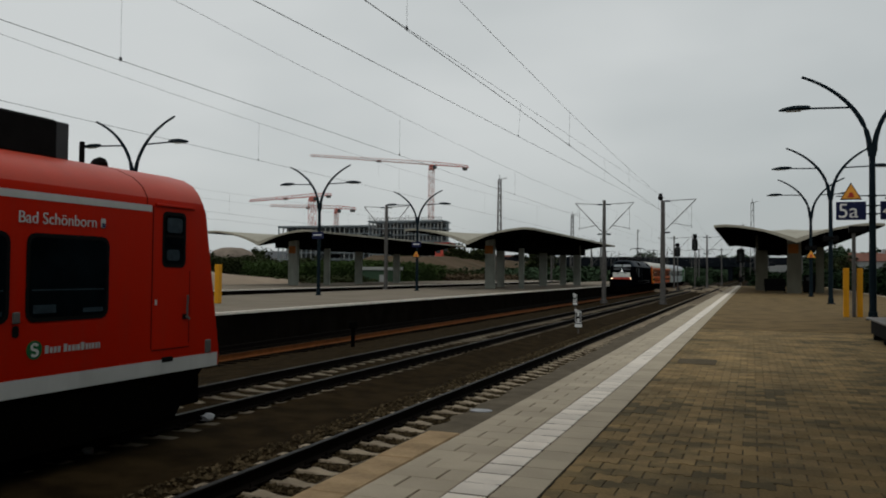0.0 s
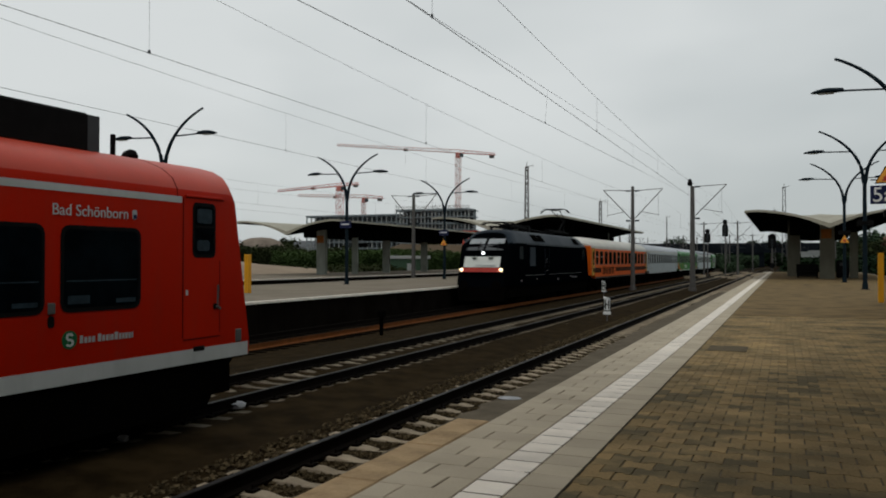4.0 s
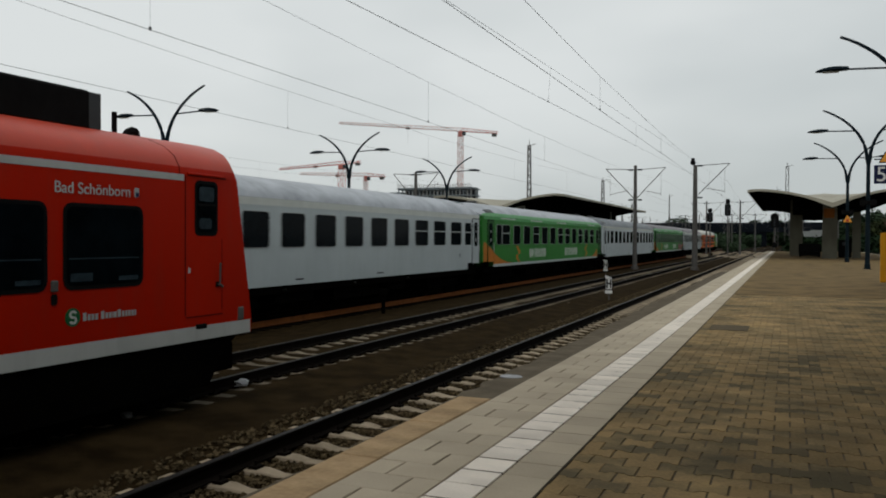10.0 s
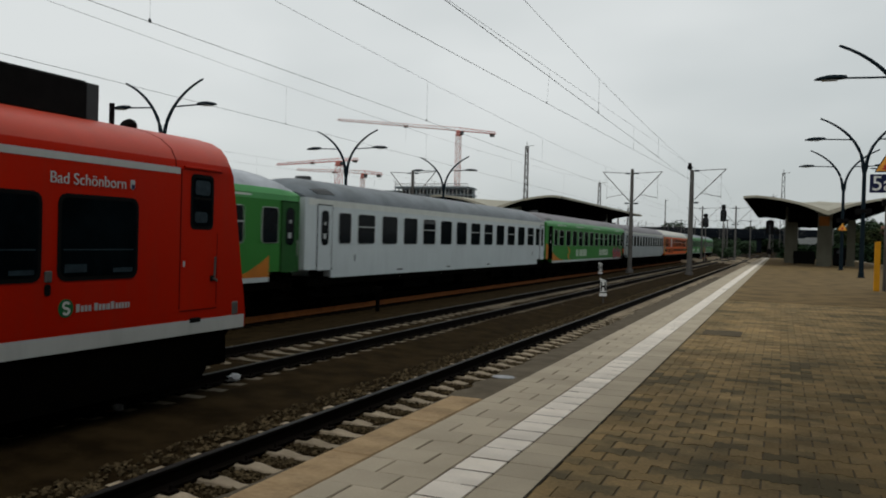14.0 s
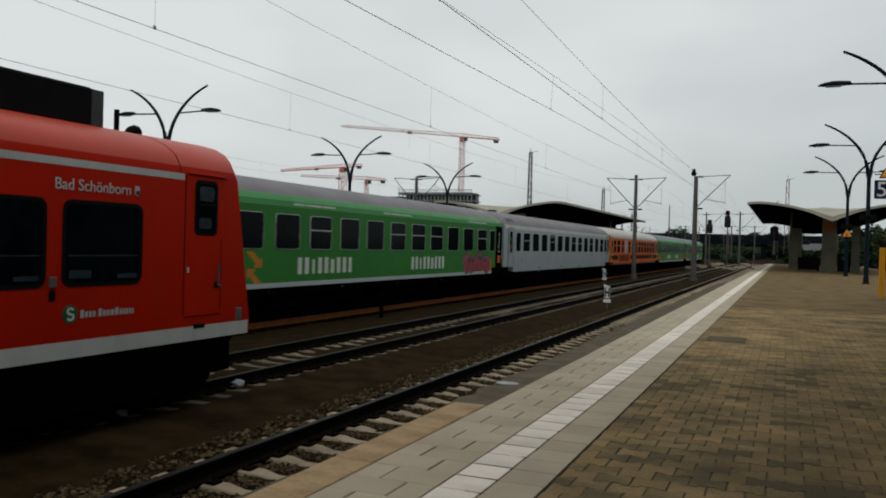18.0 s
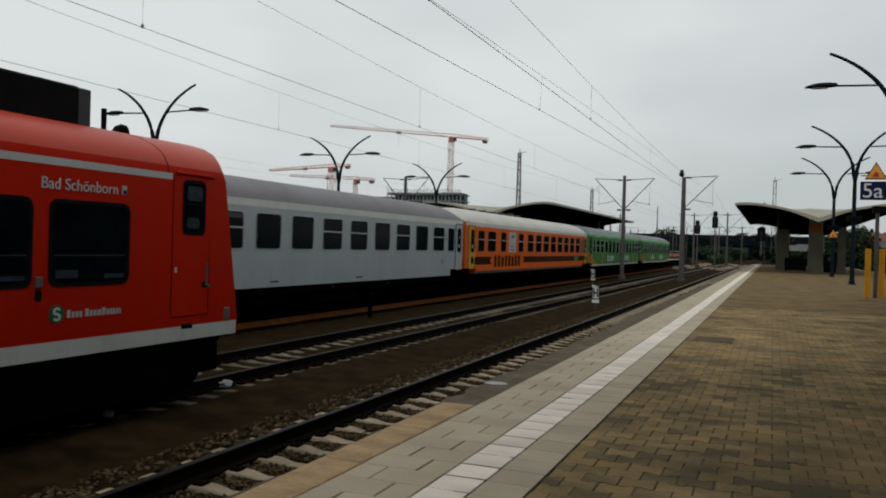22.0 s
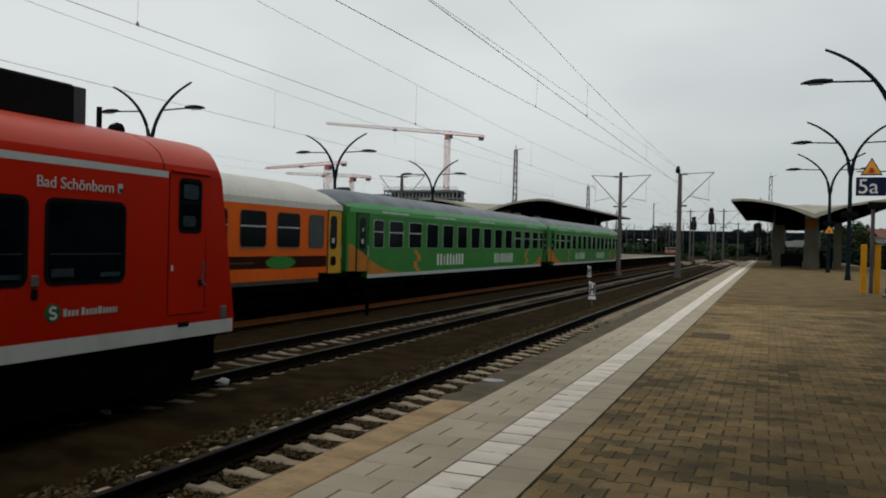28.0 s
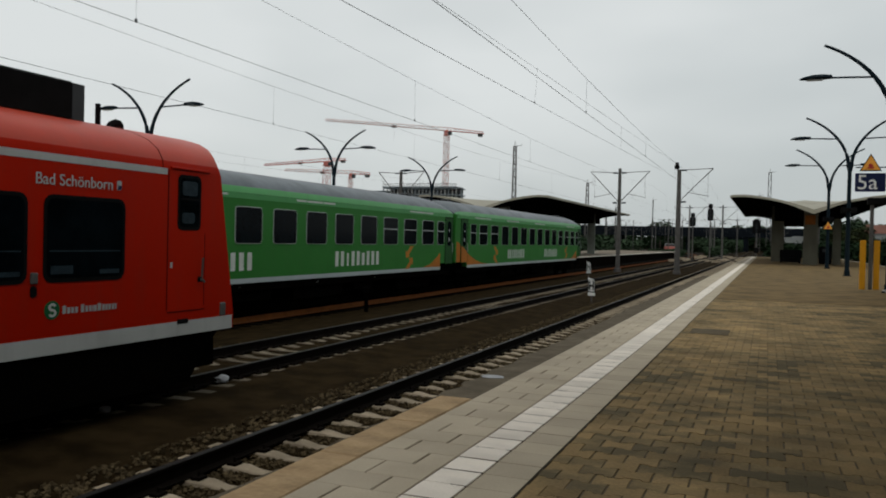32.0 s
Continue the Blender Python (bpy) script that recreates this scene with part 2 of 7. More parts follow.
M = dict(
    ground=mat("gravelly_earth", (0.010, 0.0075, 0.005), (0.020, 0.0145, 0.010), 0.95, scale=0.6, fine=30, bump=0.6, spec=0.02),
    ballast=mat("ballast_bed", (0.0118, 0.0078, 0.0035), (0.029, 0.0192, 0.0086), 0.95, scale=2.5, fine=55, bump=1.0, spec=0.01, lo=0.55, hi=0.9),
    greybed=mat("dusty_grey_bed", (0.135, 0.112, 0.08), (0.07, 0.058, 0.042), 0.95, scale=2.5, fine=45, bump=0.7, spec=0.03),
    stone=mat("ballast_stone", (0.045, 0.033, 0.0175), (0.092, 0.069, 0.038), 0.95, scale=20, island=0.55, bump=0.4, spec=0.02),
    sleeper=mat("sleeper_concrete", (0.36, 0.295, 0.21), (0.22, 0.178, 0.125), 0.9, scale=5, fine=60, bump=0.35, rand=0.18, spec=0.08),
    rail=mat("rail_steel_side", (0.0045, 0.0034, 0.0026), (0.008, 0.006, 0.0045), 0.8, scale=6, bump=0.2, spec=0.02),
    railtop=mat("rail_steel_head", (0.014, 0.0125, 0.011), (0.008, 0.0072, 0.0065), 0.6, 0.2, scale=10, bump=0.05, spec=0.15),
    rust=mat("rail_rust", (0.21, 0.07, 0.018), (0.12, 0.045, 0.015), 0.9, scale=5, bump=0.3, spec=0.1),
    slab=mat("platform_slab", (0.475, 0.408, 0.308), (0.365, 0.313, 0.233), 0.85, scale=1.5, fine=70, bump=0.15, rand=0.07, spec=0.06),
    slabj=mat("platform_slab_joined", (0.475, 0.408, 0.308), (0.365, 0.313, 0.233), 0.85, scale=1.5, fine=70, bump=0.15, island=0.07, spec=0.06),
    white=mat("guide_white", (0.84, 0.765, 0.665), (0.68, 0.615, 0.53), 0.75, scale=3, fine=60, bump=0.15, rand=0.09, spec=0.1, dirt=0.12),
    whitej=mat("guide_white_joined", (0.84, 0.765, 0.665), (0.68, 0.615, 0.53), 0.75, scale=3, fine=60, bump=0.15, island=0.09, spec=0.1, dirt=0.12),
    coping=mat("coping_sandstone", (0.47, 0.33, 0.185), (0.29, 0.2, 0.11), 0.9, scale=4, fine=30, bump=0.4, rand=0.1, spec=0.08, dirt=0.3, lo=0.5, hi=0.95),
    paver=mat("paver_tan", (0.345, 0.238, 0.112), (0.195, 0.143, 0.076), 0.9, scale=1.3, fine=45, bump=0.3, rand=0.29, spec=0.05, lo=0.60, hi=0.90, moss=0.82),
    paverj=mat("paver_tan_joined", (0.345, 0.238, 0.112), (0.195, 0.143, 0.076), 0.9, scale=1.3, fine=45, bump=0.3, island=0.29, spec=0.05, lo=0.60, hi=0.90, moss=0.82),
    grime=mat("joint_grime", (0.21, 0.175, 0.125), (0.10, 0.083, 0.06), 0.95, scale=9, bump=0.2, spec=0.03),
    joint=mat("joint_sand", (0.15, 0.118, 0.078), (0.095, 0.076, 0.052), 0.95, scale=6, bump=0.3, spec=0.04),
    # fin colours hold the light: concrete for shaded fins, fin for sky-lit ones
    concrete=mat("concrete", (0.155, 0.148, 0.112), (0.105, 0.1, 0.076), 0.88, scale=0.8, fine=25, bump=0.2, dirt=0.3, spec=0.08),
    fin=mat("fin_concrete_skylit", (0.27, 0.285, 0.25), (0.185, 0.195, 0.17), 0.88, scale=0.8, fine=25, bump=0.2, dirt=0.3, spec=0.08),
    shell=mat("shell_concrete", (0.41, 0.385, 0.31), (0.3, 0.282, 0.225), 0.85, scale=0.3, fine=12, bump=0.15, dirt=0.2, spec=0.2),
    soffit=mat("soffit_shade", (0.0025, 0.0025, 0.0025), (0.004, 0.004, 0.004), 0.9, scale=0.8, bump=0.1, spec=0.0),
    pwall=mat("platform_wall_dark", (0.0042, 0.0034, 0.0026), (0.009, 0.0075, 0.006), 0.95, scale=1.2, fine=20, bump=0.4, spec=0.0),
    asphalt=mat("platform_asphalt", (0.215, 0.182, 0.138), (0.15, 0.126, 0.094), 0.92, scale=0.5, fine=40, bump=0.2, spec=0.06),
    lamp=mat("lamp_post_paint", (0.0072, 0.0135, 0.0185), (0.0115, 0.019, 0.025), 0.6, 0.0, scale=4, bump=0.05, spec=0.02),
    benchtop=mat("bench_top", (0.20, 0.19, 0.18), (0.14, 0.132, 0.125), 0.6, scale=5, bump=0.1, spec=0.2),
    lampglass=mat("lamp_lens", (0.25, 0.26, 0.26), (0.2, 0.21, 0.21), 0.3, scale=4, bump=0),
    mast=mat("galvanised_mast", (0.12, 0.113, 0.105), (0.08, 0.075, 0.07), 0.7, 0.2, scale=3, bump=0.1, spec=0.2),
    wire=mat("catenary_wire", (0.12, 0.13, 0.135), (0.09, 0.095, 0.10), 0.6, 0.3, scale=5, bump=0),
    blue=mat("sign_blue", (0.006, 0.011, 0.055), (0.005, 0.009, 0.045), 0.5, scale=5, bump=0.02, spec=0.2),
    signwhite=mat("sign_white", (0.78, 0.78, 0.76), (0.68, 0.68, 0.66), 0.5, scale=5, bump=0.02),
    yellow=mat("board_yellow", (0.66, 0.30, 0.012), (0.55, 0.25, 0.01), 0.55, scale=4, bump=0.05, dirt=0.15, spec=0.15),
    orange_sign=mat("warning_orange", (0.85, 0.36, 0.03), (0.7, 0.29, 0.025), 0.5, scale=5, bump=0.02),
    black=mat("matt_black", (0.005, 0.005, 0.005), (0.009, 0.009, 0.009), 0.7, scale=5, bump=0.05, spec=0.03),
    # red paled to carry the distance haze in its colour
    hazed_red=mat("hazed_red", (0.6, 0.2, 0.16), (0.5, 0.17, 0.14), 0.7, scale=1, bump=0, spec=0.1),
    crane_white=mat("crane_pale", (0.74, 0.52, 0.48), (0.66, 0.46, 0.43), 0.7, scale=1, bump=0, spec=0.1),
    bld=mat("raw_concrete_building", (0.24, 0.275, 0.29), (0.17, 0.195, 0.205), 0.9, scale=0.3, fine=5, bump=0.1, spec=0.1),
    bldwhite=mat("pale_facade", (0.34, 0.35, 0.34), (0.27, 0.28, 0.27), 0.85, scale=0.3, fine=5, bump=0.1, spec=0.1),
    bldred=mat("red_container", (0.6, 0.07, 0.04), (0.5, 0.06, 0.035), 0.7, scale=0.5, fine=5, bump=0.1),
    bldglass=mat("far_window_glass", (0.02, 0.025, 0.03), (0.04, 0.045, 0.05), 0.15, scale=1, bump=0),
    bridge=mat("bridge_dark", (0.007, 0.0095, 0.013), (0.012, 0.015, 0.019), 0.9, scale=0.2, fine=3, bump=0.1, spec=0.03),
    sand=mat("sand_heap", (0.30, 0.235, 0.17), (0.21, 0.16, 0.115), 0.95, scale=0.25, fine=6, bump=0.5, spec=0.05),
    leaf=mat("leaves", (0.045, 0.072, 0.022), (0.03, 0.05, 0.015), 0.85, scale=0.35, fine=9, bump=0.3, island=0.13, spec=0.03),
    leafdark=mat("dark_leaves", (0.012, 0.024, 0.010), (0.007, 0.014, 0.006), 0.9, scale=0.5, fine=9, bump=0.3, island=0.35, spec=0.03),
    drygrass=mat("dry_grass", (0.12, 0.082, 0.052), (0.065, 0.05, 0.028), 0.9, scale=0.15, fine=3, bump=0.4, island=0.3, spec=0.05),
    bark=mat("bark", (0.06, 0.045, 0.03), (0.04, 0.03, 0.02), 0.9, scale=4, bump=0.5),
    # rolling stock (coordinates that move with the vehicle)
    red=mat("train_red", (0.435, 0.0122, 0.0007), (0.37, 0.01, 0.0006), 0.42, scale=0.5, fine=30, bump=0.01, spec=0.05, dirt=0.12),
    # paler red for the top faces, with the sky sheen mixed into it
    redroof=mat("train_red_roof_sheen", (0.5, 0.042, 0.014), (0.42, 0.036, 0.013), 0.45, scale=0.7, fine=30, bump=0.02, spec=0.35, dirt=0.12),
    redseam=mat("train_red_seam", (0.09, 0.004, 0.001), (0.07, 0.003, 0.001), 0.6, scale=2, bump=0, spec=0.05),
    cabview=mat("pale_interior_and_sky", (0.022, 0.04, 0.052), (0.009, 0.016, 0.022), 0.5, scale=9, bump=0, spec=0.1),
    lightgrey=mat("train_light_grey", (0.50, 0.51, 0.49), (0.43, 0.44, 0.42), 0.4, scale=1.5, bump=0.01, dirt=0.15, spec=0.2),
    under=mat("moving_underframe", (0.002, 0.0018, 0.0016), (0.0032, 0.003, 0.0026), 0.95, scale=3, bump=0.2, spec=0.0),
    m_orange=mat("moving_orange", (0.64, 0.106, 0.005), (0.55, 0.09, 0.0042), 0.5, scale=0.8, fine=20, bump=0.01, spec=0.06, dirt=0.12),
    m_bolt=mat("moving_bolt_orange", (0.5, 0.185, 0.024), (0.42, 0.15, 0.02), 0.5, scale=2, bump=0, spec=0.1, dirt=0.2),
    m_swoosh=mat("moving_swoosh_orange", (0.46, 0.155, 0.016), (0.38, 0.125, 0.014), 0.5, scale=1.5, bump=0.01, spec=0.1, dirt=0.2),
    m_yellow=mat("moving_yellow", (0.50, 0.27, 0.012), (0.42, 0.22, 0.01), 0.5, scale=1, bump=0.01, dirt=0.14, spec=0.15),
    m_green=mat("moving_green", (0.029, 0.18, 0.027), (0.023, 0.15, 0.022), 0.5, scale=0.8, fine=20, bump=0.01, spec=0.10, dirt=0.08),
    # shaded copy of the green: the recess shade at the doors is painted
    m_recessgreen=mat("moving_recess_shade_green", (0.012, 0.078, 0.014), (0.009, 0.062, 0.011), 0.5, scale=0.8, fine=20, bump=0.01, spec=0.10, dirt=0.08),
    # lighter green that paints the sky's reflection along the roof curve
    m_sheengreen=mat("moving_sky_sheen_green", (0.09, 0.34, 0.11), (0.07, 0.28, 0.088), 0.38, scale=1, bump=0.01, dirt=0.12, spec=0.15),
    m_white=mat("moving_pale_grey", (0.415, 0.462, 0.468), (0.36, 0.402, 0.408), 0.36, scale=0.7, fine=20, bump=0.01, spec=0.36, dirt=0.08),
    m_whiteclean=mat("moving_clean_pale_grey", (0.505, 0.56, 0.57), (0.44, 0.49, 0.5), 0.36, scale=0.7, fine=20, bump=0.01, spec=0.36, dirt=0.08),
    m_whitedull=mat("moving_dull_pale_grey", (0.315, 0.352, 0.36), (0.27, 0.302, 0.31), 0.36, scale=0.7, fine=20, bump=0.01, spec=0.36, dirt=0.08),
    # two mottled greys paint patchy sky reflections onto the roof
    m_roofgrey=mat("moving_roof_grey", (0.125, 0.147, 0.165), (0.07, 0.084, 0.094), 0.45, scale=0.8, fine=5, bump=0.03, dirt=0.12, spec=0.28, lo=0.55, hi=0.95),
    m_roofmauve=mat("moving_roof_mauve", (0.20, 0.19, 0.20), (0.16, 0.15, 0.16), 0.6, scale=0.7, fine=15, bump=0.05, dirt=0.12, spec=0.25),
    m_roofpale=mat("moving_roof_pale", (0.44, 0.465, 0.5), (0.22, 0.235, 0.26), 0.5, scale=0.9, fine=5, bump=0.05, dirt=0.10, spec=0.3, lo=0.55, hi=1.05),
    m_roofcream=mat("moving_roof_cream", (0.6, 0.585, 0.53), (0.5, 0.485, 0.435), 0.65, scale=0.7, fine=15, bump=0.05, dirt=0.12, spec=0.2),
    m_decal=mat("moving_decal_white", (0.6, 0.62, 0.58), (0.52, 0.54, 0.5), 0.5, scale=3, bump=0, dirt=0.1),
    m_brown=mat("moving_decal_brown", (0.032, 0.0085, 0.004), (0.024, 0.0068, 0.0034), 0.6, scale=3, bump=0, spec=0.02),
    m_bannertext=mat("moving_banner_text", (0.085, 0.045, 0.034), (0.06, 0.032, 0.025), 0.6, scale=3, bump=0, spec=0.03),
    m_bannersill=mat("moving_sill_grey", (0.17, 0.155, 0.14), (0.12, 0.11, 0.10), 0.6, scale=4, bump=0.02, spec=0.1),
    m_frame=mat("moving_window_frame", (0.42, 0.44, 0.43), (0.34, 0.36, 0.35), 0.5, 0.2, scale=4, bump=0.02, spec=0.2),
    # mottled bluish second tone paints reflections into the glass
    m_glass=mat("moving_dark_glass", (0.0008, 0.0022, 0.0032), (0.0032, 0.0068, 0.0094), 0.12, scale=1.6, fine=6, bump=0.0, spec=0.03, lo=0.62, hi=1.0),
    m_pink=mat("moving_paint_pink", (0.27, 0.045, 0.065), (0.18, 0.035, 0.08), 0.5, scale=2.5, bump=0),
    m_coral=mat("moving_paint_coral", (0.36, 0.06, 0.05), (0.27, 0.045, 0.06), 0.5, scale=2.5, bump=0, spec=0.1),
    m_darkpaint=mat("moving_paint_dark", (0.022, 0.010, 0.030), (0.015, 0.008, 0.024), 0.5, scale=3, bump=0),
    m_loco=mat("moving_loco_black", (0.001, 0.0014, 0.002), (0.0016, 0.0021, 0.0028), 0.6, scale=0.8, fine=20, bump=0.01, spec=0.0),
    m_locoroof=mat("moving_loco_roof", (0.017, 0.025, 0.034), (0.012, 0.019, 0.026), 0.5, scale=0.8, fine=20, bump=0.03, spec=0.06, dirt=0.1),
    m_frameblack=mat("moving_dark_frame", (0.05, 0.045, 0.04), (0.035, 0.03, 0.027), 0.6, scale=4, bump=0.02, spec=0.15),
    m_frostglass=mat("moving_frosted_glass", (0.045, 0.06, 0.058), (0.03, 0.042, 0.04), 0.35, scale=2, bump=0, spec=0.12),
    m_red=mat("moving_stripe_red", (0.5, 0.03, 0.015), (0.42, 0.025, 0.012), 0.45, scale=2, bump=0),
    m_lightlamp=mat("moving_head_lamp", (0.9, 0.8, 0.6), (0.8, 0.7, 0.5), 0.3, emit=(1.0, 0.72, 0.40, 3.5), bump=0),
    m_whitelamp=mat("moving_top_lamp", (0.9, 0.9, 0.9), (0.8, 0.8, 0.8), 0.3, emit=(0.95, 0.98, 1.0, 3.0), bump=0),
    m_skyreflect=mat("moving_sky_reflection", (0.30, 0.32, 0.33), (0.24, 0.26, 0.27), 0.5, scale=2, bump=0, spec=0.3),
    m_screen=mat("moving_windscreen", (0.02, 0.024, 0.027), (0.03, 0.035, 0.04), 0.06, scale=1, bump=0, spec=0.6),
    s_green=mat("s_disc_green", (0.012, 0.105, 0.036), (0.010, 0.09, 0.03), 0.5, scale=4, bump=0, spec=0.1),
    paper=mat("crumpled_litter", (0.36, 0.37, 0.38), (0.25, 0.26, 0.27), 0.8, scale=9, bump=0.4, spec=0.1),
)


# ---- building blocks ----
def box(bm, x0, x1, y0, y1, z0, z1, mi=0):
    v = [bm.verts.new((x, y, z)) for z in (z0, z1) for y in (y0, y1) for x in (x0, x1)]
    for q in ((0, 2, 3, 1), (4, 5, 7, 6), (0, 1, 5, 4), (2, 6, 7, 3), (0, 4, 6, 2), (1, 3, 7, 5)):
        bm.faces.new([v[i] for i in q]).material_index = mi
    return v


def bbox(x0, x1, y0, y1, z0, z1, r=0.01, seg=1):
    bm = bmesh.new()
    box(bm, x0, x1, y0, y1, z0, z1)
    if r:
        bmesh.ops.bevel(bm, geom=bm.edges[:], offset=r, segments=seg, affect="EDGES")
    return bm


def loft(bm, rings, cap=True, mi=0, closed=True):
    rows = [[bm.verts.new(p) for p in r] for r in rings]
    n = len(rows[0])
    for a, b in zip(rows, rows[1:]):
        for i in range(n if closed else n - 1):
            j = (i + 1) % n
            bm.faces.new((a[i], a[j], b[j], b[i])).material_index = mi
    if cap and closed:
        bm.faces.new(rows[0][::-1]).material_index = mi
        bm.faces.new(rows[-1]).material_index = mi
    return rows


def tube(bm, pts, r, n=6, mi=0):
    """A round bar along a line of points; r is one radius or one a point."""
    pts = [Vector(p) for p in pts]
    rs = r if isinstance(r, (list, tuple)) else [r] * len(pts)
    rings = []
    for i, p in enumerate(pts):
        d = (pts[min(i + 1, len(pts) - 1)] - pts[max(i - 1, 0)]).normalized()
        u = d.cross(Vector((0, 0, 1)) if abs(d.z) < 0.95 else Vector((0, 1, 0))).normalized()
        w = d.cross(u)
        rings.append([p + rs[i] * (u * math.cos(2 * math.pi * k / n) + w * math.sin(2 * math.pi * k / n)) for k in range(n)])
    loft(bm, rings, True, mi)


def disc(bm, c, r, t, axis="x", n=20, mi=0):
    c = Vector(c)
    d = {"x": Vector((1, 0, 0)), "y": Vector((0, 1, 0)), "z": Vector((0, 0, 1))}[axis] * t / 2
    tube(bm, [c - d, c + d], r, n, mi)


def mesh_of(name, bm, *mats, smooth=False):
    bmesh.ops.recalc_face_normals(bm, faces=bm.faces[:])
    me = bpy.data.meshes.new(name)
    if smooth:
        for f in bm.faces:
            f.smooth = True
    bm.to_mesh(me)
    bm.free()
    for m in mats:
        me.materials.append(m)
    if smooth:
        me.set_sharp_from_angle(angle=radians(40))
    return me


def part(name, bm, material, parent, label="", smooth=False):
    mats = material if isinstance(material, (list, tuple)) else [material]
    ob = new(name, mesh_of(name, bm, *mats, smooth=smooth))
    ob.parent = parent
    return tagged(ob, label)


def piece(name, me, parent, loc=(0, 0, 0), rz=0.0, label=""):
    ob = new(name, me)
    ob.parent, ob.location, ob.rotation_euler = parent, loc, (0, 0, rz)
    return tagged(ob, label)


def thing(name, label, category, loc=(0, 0, 0), group="", kind=""):
    ob = new(name)
    ob.location = loc
    ob.empty_display_size = 0.3
    return tagged(ob, label, category, group, kind)


def solid(name, bm, material, label, category="", group="", kind="", loc=(0, 0, 0), smooth=False):
    mats = material if isinstance(material, (list, tuple)) else [material]
    ob = new(name, mesh_of(name, bm, *mats, smooth=smooth))
    ob.location = loc
    return tagged(ob, label, category, group, kind)


def letters(name, text, size, material, parent, m, label=""):
    cu = bpy.data.curves.new(name, "FONT")
    cu.body, cu.size, cu.extrude = text, size, 0.003
    tmp = new(name + "_tmp", cu)
    bpy.context.view_layer.update()
    me = bpy.data.meshes.new_from_object(tmp)
    bpy.data.objects.remove(tmp)
    me.materials.clear()
    me.materials.append(material)
    ob = new(name, me)
    ob.parent = parent
    ob.matrix_basis = m
    return tagged(ob, label)


# ---- ground, tracks ----
RZ, RZ3 = -0.77, -1.0                       # rail heads: the two near tracks, the third track
T1, T2, T3, T4, T5 = -4.18, -8.48, -14.3, -28.6, -32.4

bm = bmesh.new()
gx = [-3000, -800, -300, -120, -60, -34, -26.6, -16, 9, 40, 120, 400, 3000]
gy = [-3000, -600, -100, -20, 60, 140, 260, 420, 900, 4000]
grid = [[bm.verts.new((x, y, -1.3 - (0.0 if abs(y) < 500 else 1.0))) for x in gx] for y in gy]
for a, b in zip(grid, grid[1:]):
    for i in range(len(gx) - 1):
        bm.faces.new((a[i], a[i + 1], b[i + 1], b[i]))
solid("ground", bm, M["ground"], "dark brown gravelly railway ground", "ground", kind="structure")

# ballast bed under the two near tracks, falling to the lower third track
bm = bmesh.new()
rnd = random.Random(5)
prof = [(-2.0, -1.0), (-2.9, -1.0), (-3.5, -0.985), (-4.95, -0.985), (-5.03, -0.985), (-5.32, -0.982), (-5.50, -0.952), (-5.9, -0.975), (-6.3, -1.01), (-6.85, -0.97), (-7.2, -0.938),
        (-7.42, -0.942), (-7.7, -0.975), (-9.26, -0.975), (-9.34, -0.953), (-9.75, -0.938), (-10.2, -1.0), (-11.0, -1.06), (-12.3, -1.17), (-13.0, -1.2), (-15.3, -1.2), (-16.0, -1.24)]
ys = [-30 + 1.5 * i for i in range(60)] + [60 + 6 * i for i in range(60)]
rows = [[bm.verts.new((x, y, z + rnd.uniform(-0.012, 0.012))) for x, z in prof] for y in ys]
for a, b in zip(rows, rows[1:]):
    for i in range(len(prof) - 1):
        bm.faces.new((a[i], b[i], b[i + 1], a[i + 1]))
solid("track_bed", bm, M["ballast"], "dark brown fine ballast between the tracks", "track bed", kind="structure", smooth=True)

# dusty grey filling in the middle of the platform track
bm = bmesh.new()
gr = random.Random(8)
loft(bm, [[(-2.9, y, -0.93), (-4.12, y, -0.932), (-4.24 - gr.uniform(0, 0.18), y, -0.945), (-4.44 - gr.uniform(0, 0.12), y, -1.02), (-2.9, y, -1.05)] for y in [4 + 0.45 * i for i in range(130)]])
solid("gravel_strip", bm, M["greybed"], "dusty grey gravel filling between the rails", "gravel", kind="structure")


def rail_bm(y0, y1, top):
    sec = [(-0.075, 0), (0.075, 0), (0.075, 0.012), (0.012, 0.03), (0.012, 0.125), (0.035, 0.14), (0.036, 0.165), (0.028, 0.172),
           (-0.028, 0.172), (-0.036, 0.165), (-0.035, 0.14), (-0.012, 0.125), (-0.012, 0.03), (-0.075, 0.012)]
    bm = bmesh.new()
    loft(bm, [[(x, y, z + top - 0.172) for x, z in sec] for y in (y0, y1)])
    bm.normal_update()
    for f in bm.faces:
        if f.calc_center_median().z > top - 0.004:
            f.material_index = 1
    return bm


def sleeper_mesh(material):
    bm = bmesh.new()
    rings = []
    for x, top, w in ((-1.3, -0.02, 0.10), (-1.27, 0.0, 0.12), (-0.5, 0.0, 0.12), (-0.32, -0.03, 0.10), (0.32, -0.03, 0.10), (0.5, 0.0, 0.12), (1.27, 0.0, 0.12), (1.3, -0.02, 0.10)):
        rings.append([(x, -w - 0.025, top - 0.2), (x, w + 0.025, top - 0.2), (x, w - 0.02, top - 0.01), (x, w - 0.035, top), (x, -w + 0.035, top), (x, -w + 0.02, top - 0.01)])
    loft(bm, rings)
    return mesh_of("sleeper", bm, material)


M["sleeperdark"] = mat("sleeper_darker", (0.185, 0.155, 0.112), (0.095, 0.079, 0.056), 0.9, scale=5, fine=60, bump=0.35, rand=0.25, spec=0.08)
SLEEPER, SLEEPER_DARK = sleeper_mesh(M["sleeper"]), sleeper_mesh(M["sleeperdark"])
bm = bmesh.new()
